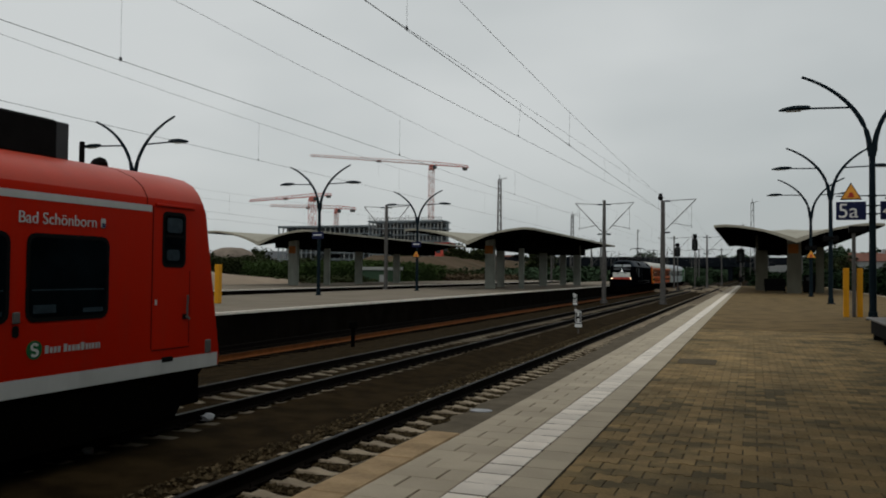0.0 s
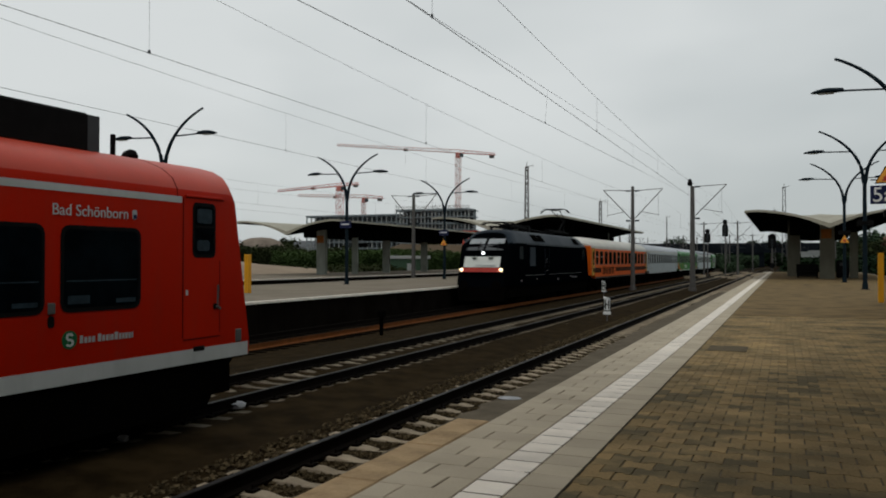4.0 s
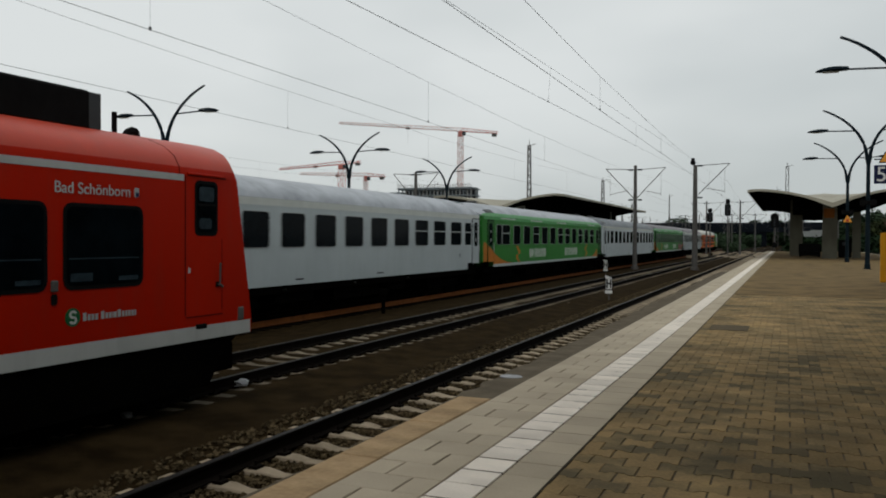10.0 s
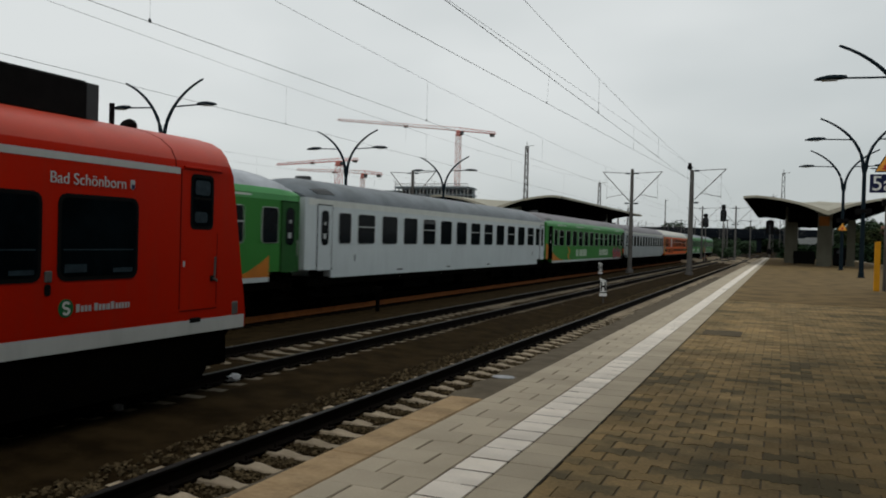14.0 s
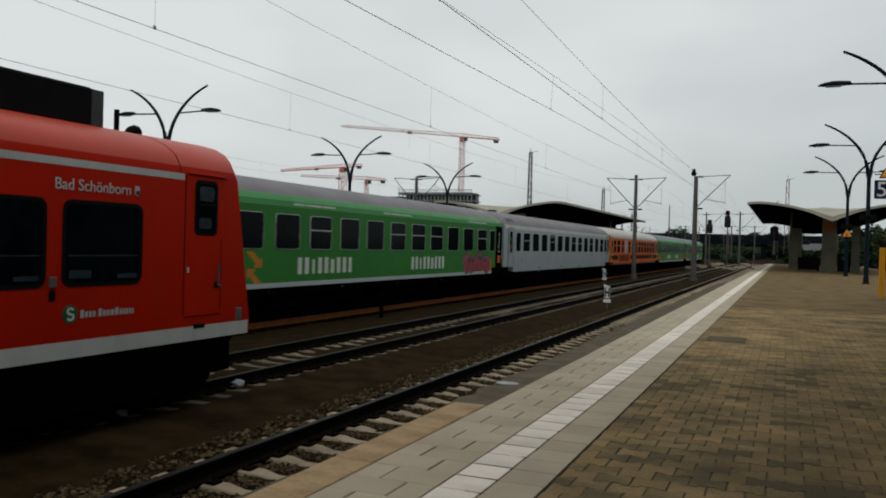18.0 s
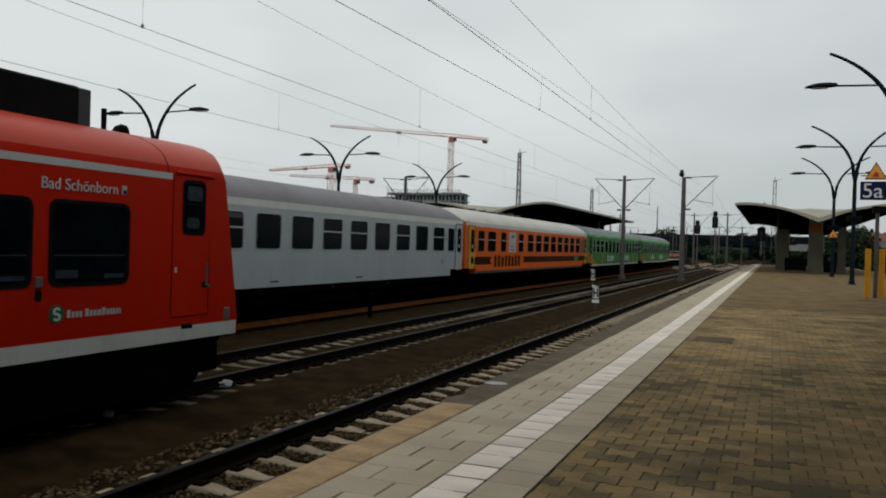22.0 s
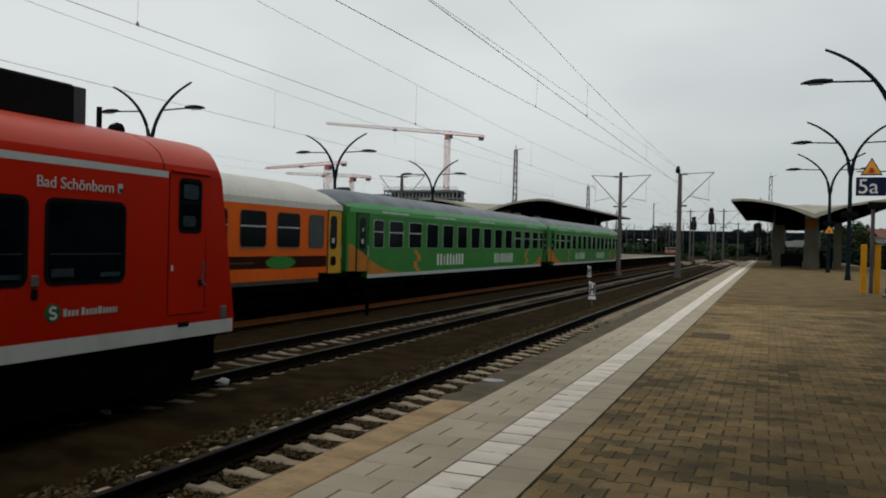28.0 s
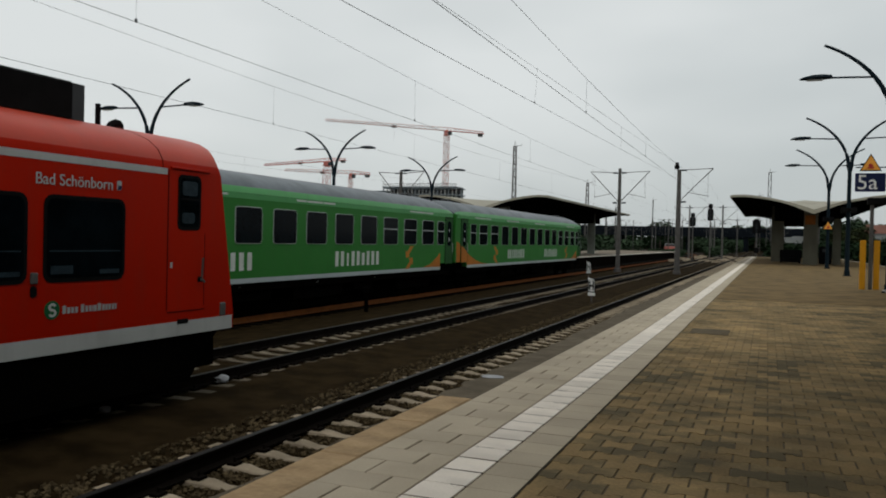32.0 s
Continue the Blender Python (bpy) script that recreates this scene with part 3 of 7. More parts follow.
for sx in (-0.75, 0.75):
    for d in (-0.13, 0.13):
        box(bm, sx + d - 0.05, sx + d + 0.05, -0.06, 0.06, 0.0, 0.03)
        tube(bm, [(sx + d, 0, 0.03), (sx + d, 0, 0.075)], 0.014, 6)
CLIPS = mesh_of("rail_clip", bm, M["rail"])


def track(name, x, top, y_first, n, label, side, far_to, clips=0, wood=None):
    tr = thing(name, label, "railway track", (x, 0, 0), kind="structure")
    for s in (-0.753, 0.753):
        r = part("rail", rail_bm(-30, far_to, top), [side if s > 0 else M["rail"], M["railtop"] if side == M["rail"] else M["rail"]], tr)
        r.location.x = s
    step, zt = 0.536, top - 0.172 - 0.006
    jr = random.Random(int(abs(x) * 10))
    for i in range(n):
        s = piece("sleeper", SLEEPER_DARK if wood else SLEEPER, tr, (jr.uniform(-0.02, 0.02), y_first + step * i, zt), jr.uniform(-0.008, 0.008))
        if i < clips:
            piece("rail_clips", CLIPS, s)
    bm = bmesh.new()
    y = y_first + step * n
    while y < min(far_to, 170):
        box(bm, -1.3, 1.3, y - 0.11, y + 0.11, zt - 0.2, zt)
        y += step
    y = y_first - step
    while y > -10:
        box(bm, -1.3, 1.3, y - 0.11, y + 0.11, zt - 0.2, zt)
        y -= step
    part("far_sleepers", bm, wood or M["sleeper"], tr)["kind"] = "stuff"
    return tr


track("track_1", T1, RZ, 3.42, 120, "platform track with dark rails on concrete sleepers", M["rail"], 420, 40)
track("track_2", T2, RZ, 3.10, 150, "middle track with dark rails on darker concrete sleepers", M["rail"], 420, 40, M["sleeperdark"])
tr3 = track("track_3", T3, RZ3, 3.0, 0, "lower track with a rusty orange rail beside the island platform", M["rust"], 165, wood=M["pwall"])
BEND_Y, BEND_R, BEND_A = 165.0, 250.0, 0.14


def on_track(d):
    """Place on the train's track, d metres along it: straight, a bend away from the platform, straight again."""
    a = min(BEND_A, max(0.0, (d - BEND_Y) / BEND_R))
    rest = max(0.0, d - BEND_Y - BEND_R * BEND_A)
    y = min(d, BEND_Y) + BEND_R * math.sin(a) + rest * math.cos(a)
    return Vector((T3 - BEND_R * (1 - math.cos(a)) - rest * math.sin(a), y, 0.0))


for off, rm in ((-0.753, M["rail"]), (0.753, M["rust"])):
    bm = bmesh.new()
    rings = []
    for i in range(27):
        p, q = on_track(165 + 10 * i), on_track(166 + 10 * i)
        n_ = Vector((q.y - p.y, p.x - q.x, 0)).normalized()
        rings.append([(p.x - T3 + n_.x * (off + u), p.y + n_.y * (off + u), RZ3 - v) for u, v in ((-0.036, 0), (0.036, 0), (0.075, 0.172), (-0.075, 0.172))])
    loft(bm, rings)
    part("rail", bm, rm, tr3)
track("track_4", T4, RZ3, 3.0, 0, "far track with rusty rails behind the island platform", M["rust"], 300, wood=M["pwall"])
track("track_5", T5, RZ3, 3.0, 0, "far track with rusty rails beside the third platform", M["rust"], 300, wood=M["pwall"])

# crushed stones: heaps along the rails and between the sleepers of the near track
sr = random.Random(11)


def stones(n, pick, smin, smax, seed):
    r = random.Random(seed)
    vs, fs = [], []
    base = [(1, 0, 0), (-1, 0, 0), (0, 1, 0), (0, -1, 0), (0, 0, 1), (0, 0, -1)]
    tri = [(0, 2, 4), (2, 1, 4), (1, 3, 4), (3, 0, 4), (2, 0, 5), (1, 2, 5), (3, 1, 5), (0, 3, 5)]
    for _ in range(n):
        x, y, z = pick(r)
        s = r.uniform(smin, smax)
        rot = Euler((r.uniform(0, 6), r.uniform(0, 6), r.uniform(0, 6))).to_matrix()
        k = len(vs)
        for b in base:
            p = rot @ (Vector(b) * s * r.uniform(0.6, 1.25))
            vs.append((x + p.x, y + p.y, z + p.z * 0.8))
        fs += [tuple(k + i for i in t) for t in tri]
    me = bpy.data.meshes.new("stones")
    me.from_pydata(vs, [], fs)
    me.materials.append(M["stone"])
    return me


def heap_far(r):
    y = 2.5 + 45 * r.random() ** 1.7
    x = -5.24 - 0.60 * r.random() ** 1.4
    u = (y - 3.42 + 0.13) % 0.536
    if x > -5.53 and u < 0.27:
        y += 0.27
    return x, y, -0.955 + 0.03 * r.random()


def heap_mid(r):
    y = 3.42 + 0.536 * int(40 * r.random() ** 1.4) + r.uniform(0.13, 0.406)
    x = r.uniform(-4.86, -3.85)
    return x, y, -0.985 + 0.02 * r.random()


def heap_two(r):
    y = 6 + 50 * r.random() ** 1.3
    x = r.uniform(-10.1, -9.3)
    return x, y, -0.965 + 0.02 * r.random()


for me, lab in ((stones(5200, heap_far, 0.014, 0.046, 1), "loose grey-brown ballast stones beside the near rail"),
                (stones(6500, heap_mid, 0.013, 0.034, 2), "ballast stones between the near sleepers"),
                (stones(1500, heap_two, 0.016, 0.04, 3), "dark ballast stones of the middle track")):
    tagged(new("ballast_stones", me), lab, "ballast", kind="stuff")

# ---- near platform ----
PX0, PX1, PY0, PY1 = -2.225, 8.4, -30.0, 108.0
plat = thing("platform_1", "block-paved platform with a white guide strip along its edge", "platform", kind="structure")
bm = bmesh.new()
box(bm, PX0, PX1, PY0, PY1, -1.3, -0.03)
part("platform_base", bm, M["joint"], plat)
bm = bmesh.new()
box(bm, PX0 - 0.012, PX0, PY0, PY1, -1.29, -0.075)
part("platform_face", bm, M["pwall"], plat, "near-black retaining wall")


def field_mat():
    m = M["paver"].copy()
    m.name = "paver_field"
    n, l = m.node_tree.nodes, m.node_tree.links
    b = n["Principled BSDF"]
    src = b.inputs["Base Color"].links[0].from_socket
    geo = n.new("ShaderNodeNewGeometry")
    br = n.new("ShaderNodeTexBrick")
    br.inputs["Scale"].default_value = 1.0
    br.inputs["Brick Width"].default_value, br.inputs["Row Height"].default_value = 0.2, 0.165
    br.inputs["Mortar Size"].default_value = 0.006
    br.inputs["Color1"].default_value, br.inputs["Color2"].default_value, br.inputs["Mortar"].default_value = (0.76, 0.75, 0.74, 1), (0.73, 0.72, 0.71, 1), (0.70, 0.69, 0.68, 1)
    l.new(geo.outputs["Position"], br.inputs["Vector"])
    mu = n.new("ShaderNodeMix")
    mu.data_type, mu.blend_type = "RGBA", "MULTIPLY"
    mu.inputs["Factor"].default_value = 1.0
    for k in n:
        if k.bl_idname == "ShaderNodeMapping":
            k.inputs["Scale"].default_value = (0.4, 0.25, 1.0)
    l.new(src, mu.inputs["A"])
    l.new(br.outputs["Color"], mu.inputs["B"])
    l.new(mu.outputs["Result"], b.inputs["Base Color"])
    return m


M["field"] = field_mat()
NEAR_END = 21.0
bm = bmesh.new()
box(bm, -1.172, PX1 - 0.3, NEAR_END, PY1, -0.03, 0.0)
box(bm, -1.172, PX1 - 0.3, PY0, 2.6, -0.03, 0.0)
box(bm, 6.2, PX1 - 0.3, 2.6, NEAR_END, -0.03, 0.0)
part("paved_field", bm, M["field"], plat)
STRIP_END = 50.0
bm = bmesh.new()
box(bm, -1.448, -1.172, STRIP_END, PY1, -0.03, 0.0)
box(bm, PX0, -1.702, STRIP_END, PY1, -0.03, 0.0)
box(bm, PX0, -1.702, PY0, 2.7, -0.03, 0.0)
box(bm, -1.448, -1.172, PY0, 2.7, -0.03, 0.0)
box(bm, PX1 - 0.3, PX1, PY0, PY1, -0.03, 0.0)
part("plain_edge_strip", bm, M["slab"], plat)
bm = bmesh.new()
box(bm, -1.702, -1.448, STRIP_END, PY1, -0.03, 0.002)
box(bm, -1.702, -1.448, PY0, 2.7, -0.03, 0.002)
part("plain_guide_strip", bm, M["white"], plat)


def tile_mesh(name, w, d, material, h=0.03, ch=0.004):
    bm = bmesh.new()
    loft(bm, [[(-w / 2, -d / 2, -h), (w / 2, -d / 2, -h), (w / 2, d / 2, -h), (-w / 2, d / 2, -h)],
              [(-w / 2, -d / 2, -ch), (w / 2, -d / 2, -ch), (w / 2, d / 2, -ch), (-w / 2, d / 2, -ch)],
              [(-w / 2 + ch, -d / 2 + ch, 0), (w / 2 - ch, -d / 2 + ch, 0), (w / 2 - ch, d / 2 - ch, 0), (-w / 2 + ch, d / 2 - ch, 0)]])
    return mesh_of(name, bm, material)


ROW = 0.27
WT = tile_mesh("guide_tile", 0.245, ROW - 0.017, M["white"])
GT = tile_mesh("edge_slab", 0.272, ROW - 0.006, M["slab"])
S1 = tile_mesh("paving_slab", 0.1635, ROW - 0.004, M["slab"])
S2 = tile_mesh("paving_slab", 0.3370, ROW - 0.004, M["slab"])
tr_ = random.Random(3)
far_white, far_slab = bmesh.new(), bmesh.new()
n_rows = int((STRIP_END - 2.7) / ROW)
for i in range(n_rows):
    y = 2.7 + ROW * (i + 0.5)
    dz = tr_.uniform(-0.002, 0.001)
    a, b = ((PX0 + 0.087, 0.172), (PX0 + 0.348, 0.345)) if i % 2 else ((PX0 + 0.434, 0.172), (PX0 + 0.174, 0.345))
    if i < 90:
        piece("guide_tile", WT, plat, (-1.575, y, 0.003 + dz))
        piece("edge_slab", GT, plat, (-1.310, y, dz))
        piece("paving_slab", S1, plat, (a[0], y, dz))
        piece("paving_slab", S2, plat, (b[0], y, -dz - 0.001))
    else:
        h = ROW / 2 - 0.003
        box(far_white, -1.700, -1.450, y - h, y + h, -0.03, 0.003)
        box(far_slab, -1.445, -1.175, y - h, y + h, -0.03, 0.0)
        for cx, w in ((a[0], a[1] - 0.010), (b[0], b[1] - 0.010)):
            box(far_slab, cx - w / 2, cx + w / 2, y - h, y + h, -0.03, 0.0)
grime = bmesh.new()
for i in range(120):
    y = 2.7 + ROW * i
    xa = -1.698
    while xa < -1.458:
        xb = min(-1.452, xa + tr_.uniform(0.03, 0.16))
        if tr_.random() < 0.85:
            hw = tr_.uniform(0.008, 0.0105)
            box(grime, xa, xb, y - hw, y + hw, -0.02, tr_.uniform(0.0, 0.002))
        xa = xb + tr_.choice((0.0, 0.0, 0.012))
part("joint_filling", grime, M["grime"], plat, "dark grime in the tile joints")["kind"] = "stuff"
part("far_guide_tiles", far_white, M["whitej"], plat)["kind"] = "stuff"
part("far_slabs", far_slab, M["slabj"], plat)["kind"] = "stuff"

# projecting sandstone coping at the near end of the edge
CP = tile_mesh("coping_stone", 0.288, 0.985, M["coping"], 0.14, 0.012)
for i in range(9):
    piece("coping_stone", CP, plat, (PX0 - 0.147 + tr_.uniform(-0.006, 0.006), 6.33 - 0.5 - i, tr_.uniform(-0.004, 0.002)), tr_.uniform(-0.006, 0.006))

# interlocking double-T pavers: flared ends, narrow waist; the nearest singly, the others joined
PW, PD = 0.2, 0.165
FLARE, WAIST = 0.0955, 0.0690


def paver_outline(gap, cut=0.0):
    a, f, w = PW / 2 - gap - cut, FLARE - cut * 0.5 + 0.001, WAIST - cut * 0.5 + 0.001
    up = [(a, f), (0.058, f), (0.040, w), (-0.040, w), (-0.058, f), (-a, f)]
    return [(-x, -y) for x, y in up] + up


def paver_into(bm, x, y, dz, gap, low=-0.012):
    lo_ = [bm.verts.new((x + u, y + v, low)) for u, v in paver_outline(gap)]
    hi_ = [bm.verts.new((x + u, y + v, dz)) for u, v in paver_outline(gap, 0.003)]
    bm.faces.new(hi_)
    for k in range(12):
        bm.faces.new((lo_[k], lo_[(k + 1) % 12], hi_[(k + 1) % 12], hi_[k]))


bm = bmesh.new()
paver_into(bm, 0, 0, 0, 0.0034, -0.03)
PV = mesh_of("paver", bm, M["paver"])
far_p = bmesh.new()
count = 0
pr = random.Random(9)
rowi = 0
y = 2.6
while y < NEAR_END - PD:
    x = -1.165 + (0.1 if rowi % 2 else 0.0) + PW / 2
    if rowi % 2:
        half_ = [(0.002, -WAIST), (0.040, -WAIST), (0.058, -FLARE), (0.098, -FLARE), (0.098, FLARE), (0.058, FLARE), (0.040, WAIST), (0.002, WAIST)]
        loft(far_p, [[(-1.165 + u, y + PD / 2 + v * 0.98, z) for u, v in half_] for z in (-0.012, -0.001)])
    while x < 6.2 - PW / 2:
        dz = pr.uniform(-0.003, 0.001)
        if 3.9 < y < 6.0 and -1.0 < x < 1.45 and count < 300:
            piece("paver", PV, plat, (x, y + PD / 2, dz), pr.uniform(-0.01, 0.01))
            count += 1
        else:
            far = min(1.0, max(0.0, (y - 6.0) / 10.0))
            paver_into(far_p, x, y + PD / 2, dz, 0.0033 - 0.0014 * far + pr.uniform(0, 0.0012) * (1 - far))
        x += PW
    y += PD
    rowi += 1
part("block_paving", far_p, M["paverj"], plat)["kind"] = "stuff"
bm = bmesh.new()
box(bm, PX0, 6.2, 2.6, STRIP_END, -0.03, -0.006)
part("joint_bed", bm, M["joint"], plat)

M["darkjoint"] = mat("dark_edge_joint", (0.055, 0.046, 0.033), (0.035, 0.03, 0.022), 0.95, scale=6, bump=0.3, spec=0.03)
bm = bmesh.new()
box(bm, -1.177, -1.163, PY0, 48.0, -0.02, 0.0015)
part("edge_joint", bm, M["darkjoint"], plat, "dark joint between slabs and paving")

M["patch"] = mat("patched_paving", (0.125, 0.10, 0.064), (0.08, 0.066, 0.044), 0.95, scale=5, bump=0.3, spec=0.05)
# sunken darker repair patch and the drain mark in the paving
bm = bmesh.new()
box(bm, -1.05, -0.5, 12.55, 13.3, -0.01, 0.004)
part("repair_patch", bm, M["patch"], plat, "dark patched paving")


# ---- island platforms across the tracks ----
PE = 157.5


def island(name, x0, x1, z, label):
    p = thing(name, label, "platform", kind="structure")
    bm = bmesh.new()
    box(bm, x1, x0 - 0.25, -30, PE, -1.4, z - 0.004)
    part("platform_deck", bm, M["asphalt"], p)
    bm = bmesh.new()
    box(bm, x0 - 0.25, x0, -30, PE, z - 0.08, z)
    part("edge_kerb", bm, M["white"], p, "pale concrete edge kerb")
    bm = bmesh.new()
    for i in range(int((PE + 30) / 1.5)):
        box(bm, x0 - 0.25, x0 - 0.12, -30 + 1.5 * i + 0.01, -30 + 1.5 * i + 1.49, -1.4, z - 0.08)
    part("platform_face", bm, M["pwall"], p, "near-black retaining wall")
    return p


island("platform_2", -15.9, -26.7, -0.05, "asphalt island platform with a pale edge kerb")
island("platform_3", -34.1, -46.6, -0.05, "farther asphalt island platform")


M["placard"] = mat("placard_orange", (0.30, 0.10, 0.02), (0.22, 0.075, 0.018), 0.7, scale=3, bump=0.05, spec=0.1)


# ---- canopies: gull-wing concrete shells on fins ----
# x, y and half width of the fins of each canopy
FINS_A = ((0.1, 5.9, 0.5), (-2.1, 16.3, 0.5), (2.1, 8.8, 0.28))
FINS_B = ((0.1, 5.9, 0.42), (-2.1, 16.3, 0.36), (2.1, 8.8, 0.22), (0.1, 25.0, 0.4), (0.1, 35.0, 0.34), (2.1, 33.5, 0.4))
FINS_C = ((0.1, 5.9, 0.5), (2.1, 8.8, 0.28), (0.1, 19.6, 0.4), (0.1, 29.9, 0.4))


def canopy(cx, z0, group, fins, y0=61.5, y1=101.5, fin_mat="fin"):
    c = thing("platform_canopy", "gull-wing concrete platform canopy with a dark underside on concrete fins", "canopy", (cx, y0, z0), group)
    L = y1 - y0
    hw, zt, zw = 5.47, 3.92, 4.98
    xs = [-hw + 2 * hw * i / 36 for i in range(37)]

    def top(x, v=0.0):
        u = abs(x) / hw
        low = zt + 1.55 * math.sin(math.pi * v)
        return low + (zw - low) * (1 - (1 - min(1, u * 1.02)) ** 1.9) - 0.08 * max(0, u - 0.85) / 0.15

    bm = bmesh.new()
    def th(x):
        return 0.16 + 0.16 * math.exp(-(x / 1.2) ** 2)
    ys = [L * i / 16 for i in range(17)]
    rings = [[(x, y, top(x, y / L)) for x in xs] + [(x, y, top(x, y / L) - th(x)) for x in reversed(xs)] for y in ys]
    loft(bm, rings)
    part("shell", bm, M["shell"], c, "pale weathered concrete shell", smooth=True)
    # the soffit's near-black colour carries the shade under the shell
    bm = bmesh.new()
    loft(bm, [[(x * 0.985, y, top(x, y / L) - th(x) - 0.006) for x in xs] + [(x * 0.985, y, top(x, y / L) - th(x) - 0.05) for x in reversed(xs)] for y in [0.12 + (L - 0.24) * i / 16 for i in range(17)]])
    part("soffit", bm, M["soffit"], c, "underside with its shade put into near-black", smooth=True)
    # added block fills the shaded hollow between the wings
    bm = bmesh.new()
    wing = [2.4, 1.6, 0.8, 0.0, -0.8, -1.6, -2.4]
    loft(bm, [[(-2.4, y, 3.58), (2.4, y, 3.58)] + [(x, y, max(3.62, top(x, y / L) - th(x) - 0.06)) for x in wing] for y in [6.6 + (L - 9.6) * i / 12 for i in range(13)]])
    part("ceiling_block", bm, M["soffit"], c, "added near-black block filling the shaded hollow")
    for dx, dy, w in fins:
        bm = bmesh.new()
        zc = top(dx, dy / L) - th(dx) - 0.03
        loft(bm, [[(dx - a, dy - b, z), (dx + a, dy - b, z), (dx + a, dy + b, z), (dx - a, dy + b, z)] for z, a, b in ((0, w * 1.04, 0.17), (zc * 0.6, w, 0.17), (zc, w * 0.98, 0.2))])
        bmesh.ops.bevel(bm, geom=[e for e in bm.edges if abs(e.verts[0].co.z - e.verts[1].co.z) > 0.5], offset=0.05, segments=2, affect="EDGES")
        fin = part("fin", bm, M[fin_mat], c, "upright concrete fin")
        if dy < 6:
            part("placard", bbox(dx - 0.42, dx + 0.3, dy - 0.215, dy - 0.18, zc - 1.25, zc - 0.55, 0.006), M["placard"], fin, "faded orange placard")
    bm = bmesh.new()
    box(bm, 0.1, 1.0, 13.3, 13.5, 2.76, 3.14)
    tube(bm, [(0.55, 13.4, 3.14), (0.55, 13.4, 4.4)], 0.03)
    part("train_indicator", bm, M["black"], c, "black hanging display case")
    return c


canopy(2.9, 0.0, "platform canopies", FINS_A, fin_mat="concrete")
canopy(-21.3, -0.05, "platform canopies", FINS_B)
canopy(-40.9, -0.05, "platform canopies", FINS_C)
# two unseen canopies behind the eye, added to darken the near surroundings
canopy(4.7, 0.0, "platform canopies", FINS_A, -36.0, 9.0, "concrete")
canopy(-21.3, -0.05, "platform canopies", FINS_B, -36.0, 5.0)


# unseen plain wall, added to keep sky light off the right paving
bm = bmesh.new()
box(bm, 1.42, 6.6, 0.5, 9.0, 0.0, 3.4)
box(bm, 1.85, 6.6, 9.0, 12.0, 0.0, 4.4)
box(bm, 2.95, 6.6, 12.0, 21.0, 0.0, 4.4)
box(bm, 3.8, 6.6, 21.0, 27.0, 0.0, 4.4)
solid("wall_stairs", bm, M["concrete"], "unseen plain concrete wall added to shade the platform", "wall", kind="structure")


# ---- platform lamps ----
def lamp(loc, drop=0.0):
    p = thing("platform_lamp", "dark grey two-armed platform lamp with curved horns", "street lamp", loc, "platform lamps")
    bm = bmesh.new()
    tube(bm, [(0, 0, 0), (0, 0, 0.25), (0, 0, 0.27), (0, 0, 5.2 - drop)], [0.13, 0.13, 0.105, 0.085], 12)
    part("post", bm, M["lamp"], p, smooth=True)
    bm = bmesh.new()
    tube(bm, [(0, 0, 0.0), (0, 0, 0.03)], 0.2, 12)
    part("base_plate", bm, M["lamp"], p)
    bm = bmesh.new()
    tube(bm, [(0, 0, 4.95 - drop), (0, 0, 5.3 - drop)], [0.115, 0.13], 12)
    part("fork_collar", bm, M["lamp"], p, smooth=True)
    for s in (-1, 1):
        bm = bmesh.new()
        pts = []
        for i in range(15):
            a = i / 14 * radians(62)
            pts.append((s * (0.06 + 3.55 * (1 - math.cos(a)) * 1.0), 0, 5.1 - drop + 2.72 * math.sin(a)))
        tube(bm, pts, [0.085 - 0.045 * i / 14 for i in range(15)], 10)
        horn = part("horn", bm, M["lamp"], p, "curved tapering horn", smooth=True)
        bm = bmesh.new()
        tube(bm, [(s * 0.52, 0, 6.47 - drop), (s * 1.75, 0, 6.51 - drop)], 0.03, 8)
        part("arm", bm, M["lamp"], horn)
        bm = bmesh.new()
        rings = []
        for x, w, h, dz in ((1.70, 0.045, 0.05, 0.0), (1.73, 0.10, 0.08, 0.0), (1.95, 0.16, 0.10, 0.0), (2.2, 0.19, 0.105, -0.005), (2.42, 0.16, 0.08, -0.02), (2.55, 0.10, 0.05, -0.03), (2.62, 0.03, 0.02, -0.04)):
            rings.append([(s * x, w * math.cos(k * math.pi / 5), 6.52 - drop + dz + h * math.sin(k * math.pi / 5) * (1 if k < 6 else 0.55)) for k in range(10)])
        loft(bm, rings)
        head = part("lamp_head", bm, M["lamp"], p, "flat teardrop lamp head", smooth=True)
        bm = bmesh.new()
        box(bm, min(s * 1.97, s * 2.4), max(s * 1.97, s * 2.4), -0.11, 0.11, 6.445 - drop, 6.462 - drop)
        part("lens", bm, M["lampglass"], head)
    return p


first_lamp = lamp((3.40, 27.5, 0))
for x, y in ((3.5, 42.7), (3.5, 56.6)):
    copy_thing(first_lamp, pose(x, y, 0))
island_lamp = lamp((-23, 25.8, -0.05), 0.16)
for y in (40.7, 55.2):
    copy_thing(island_lamp, pose(-23, y, -0.05))


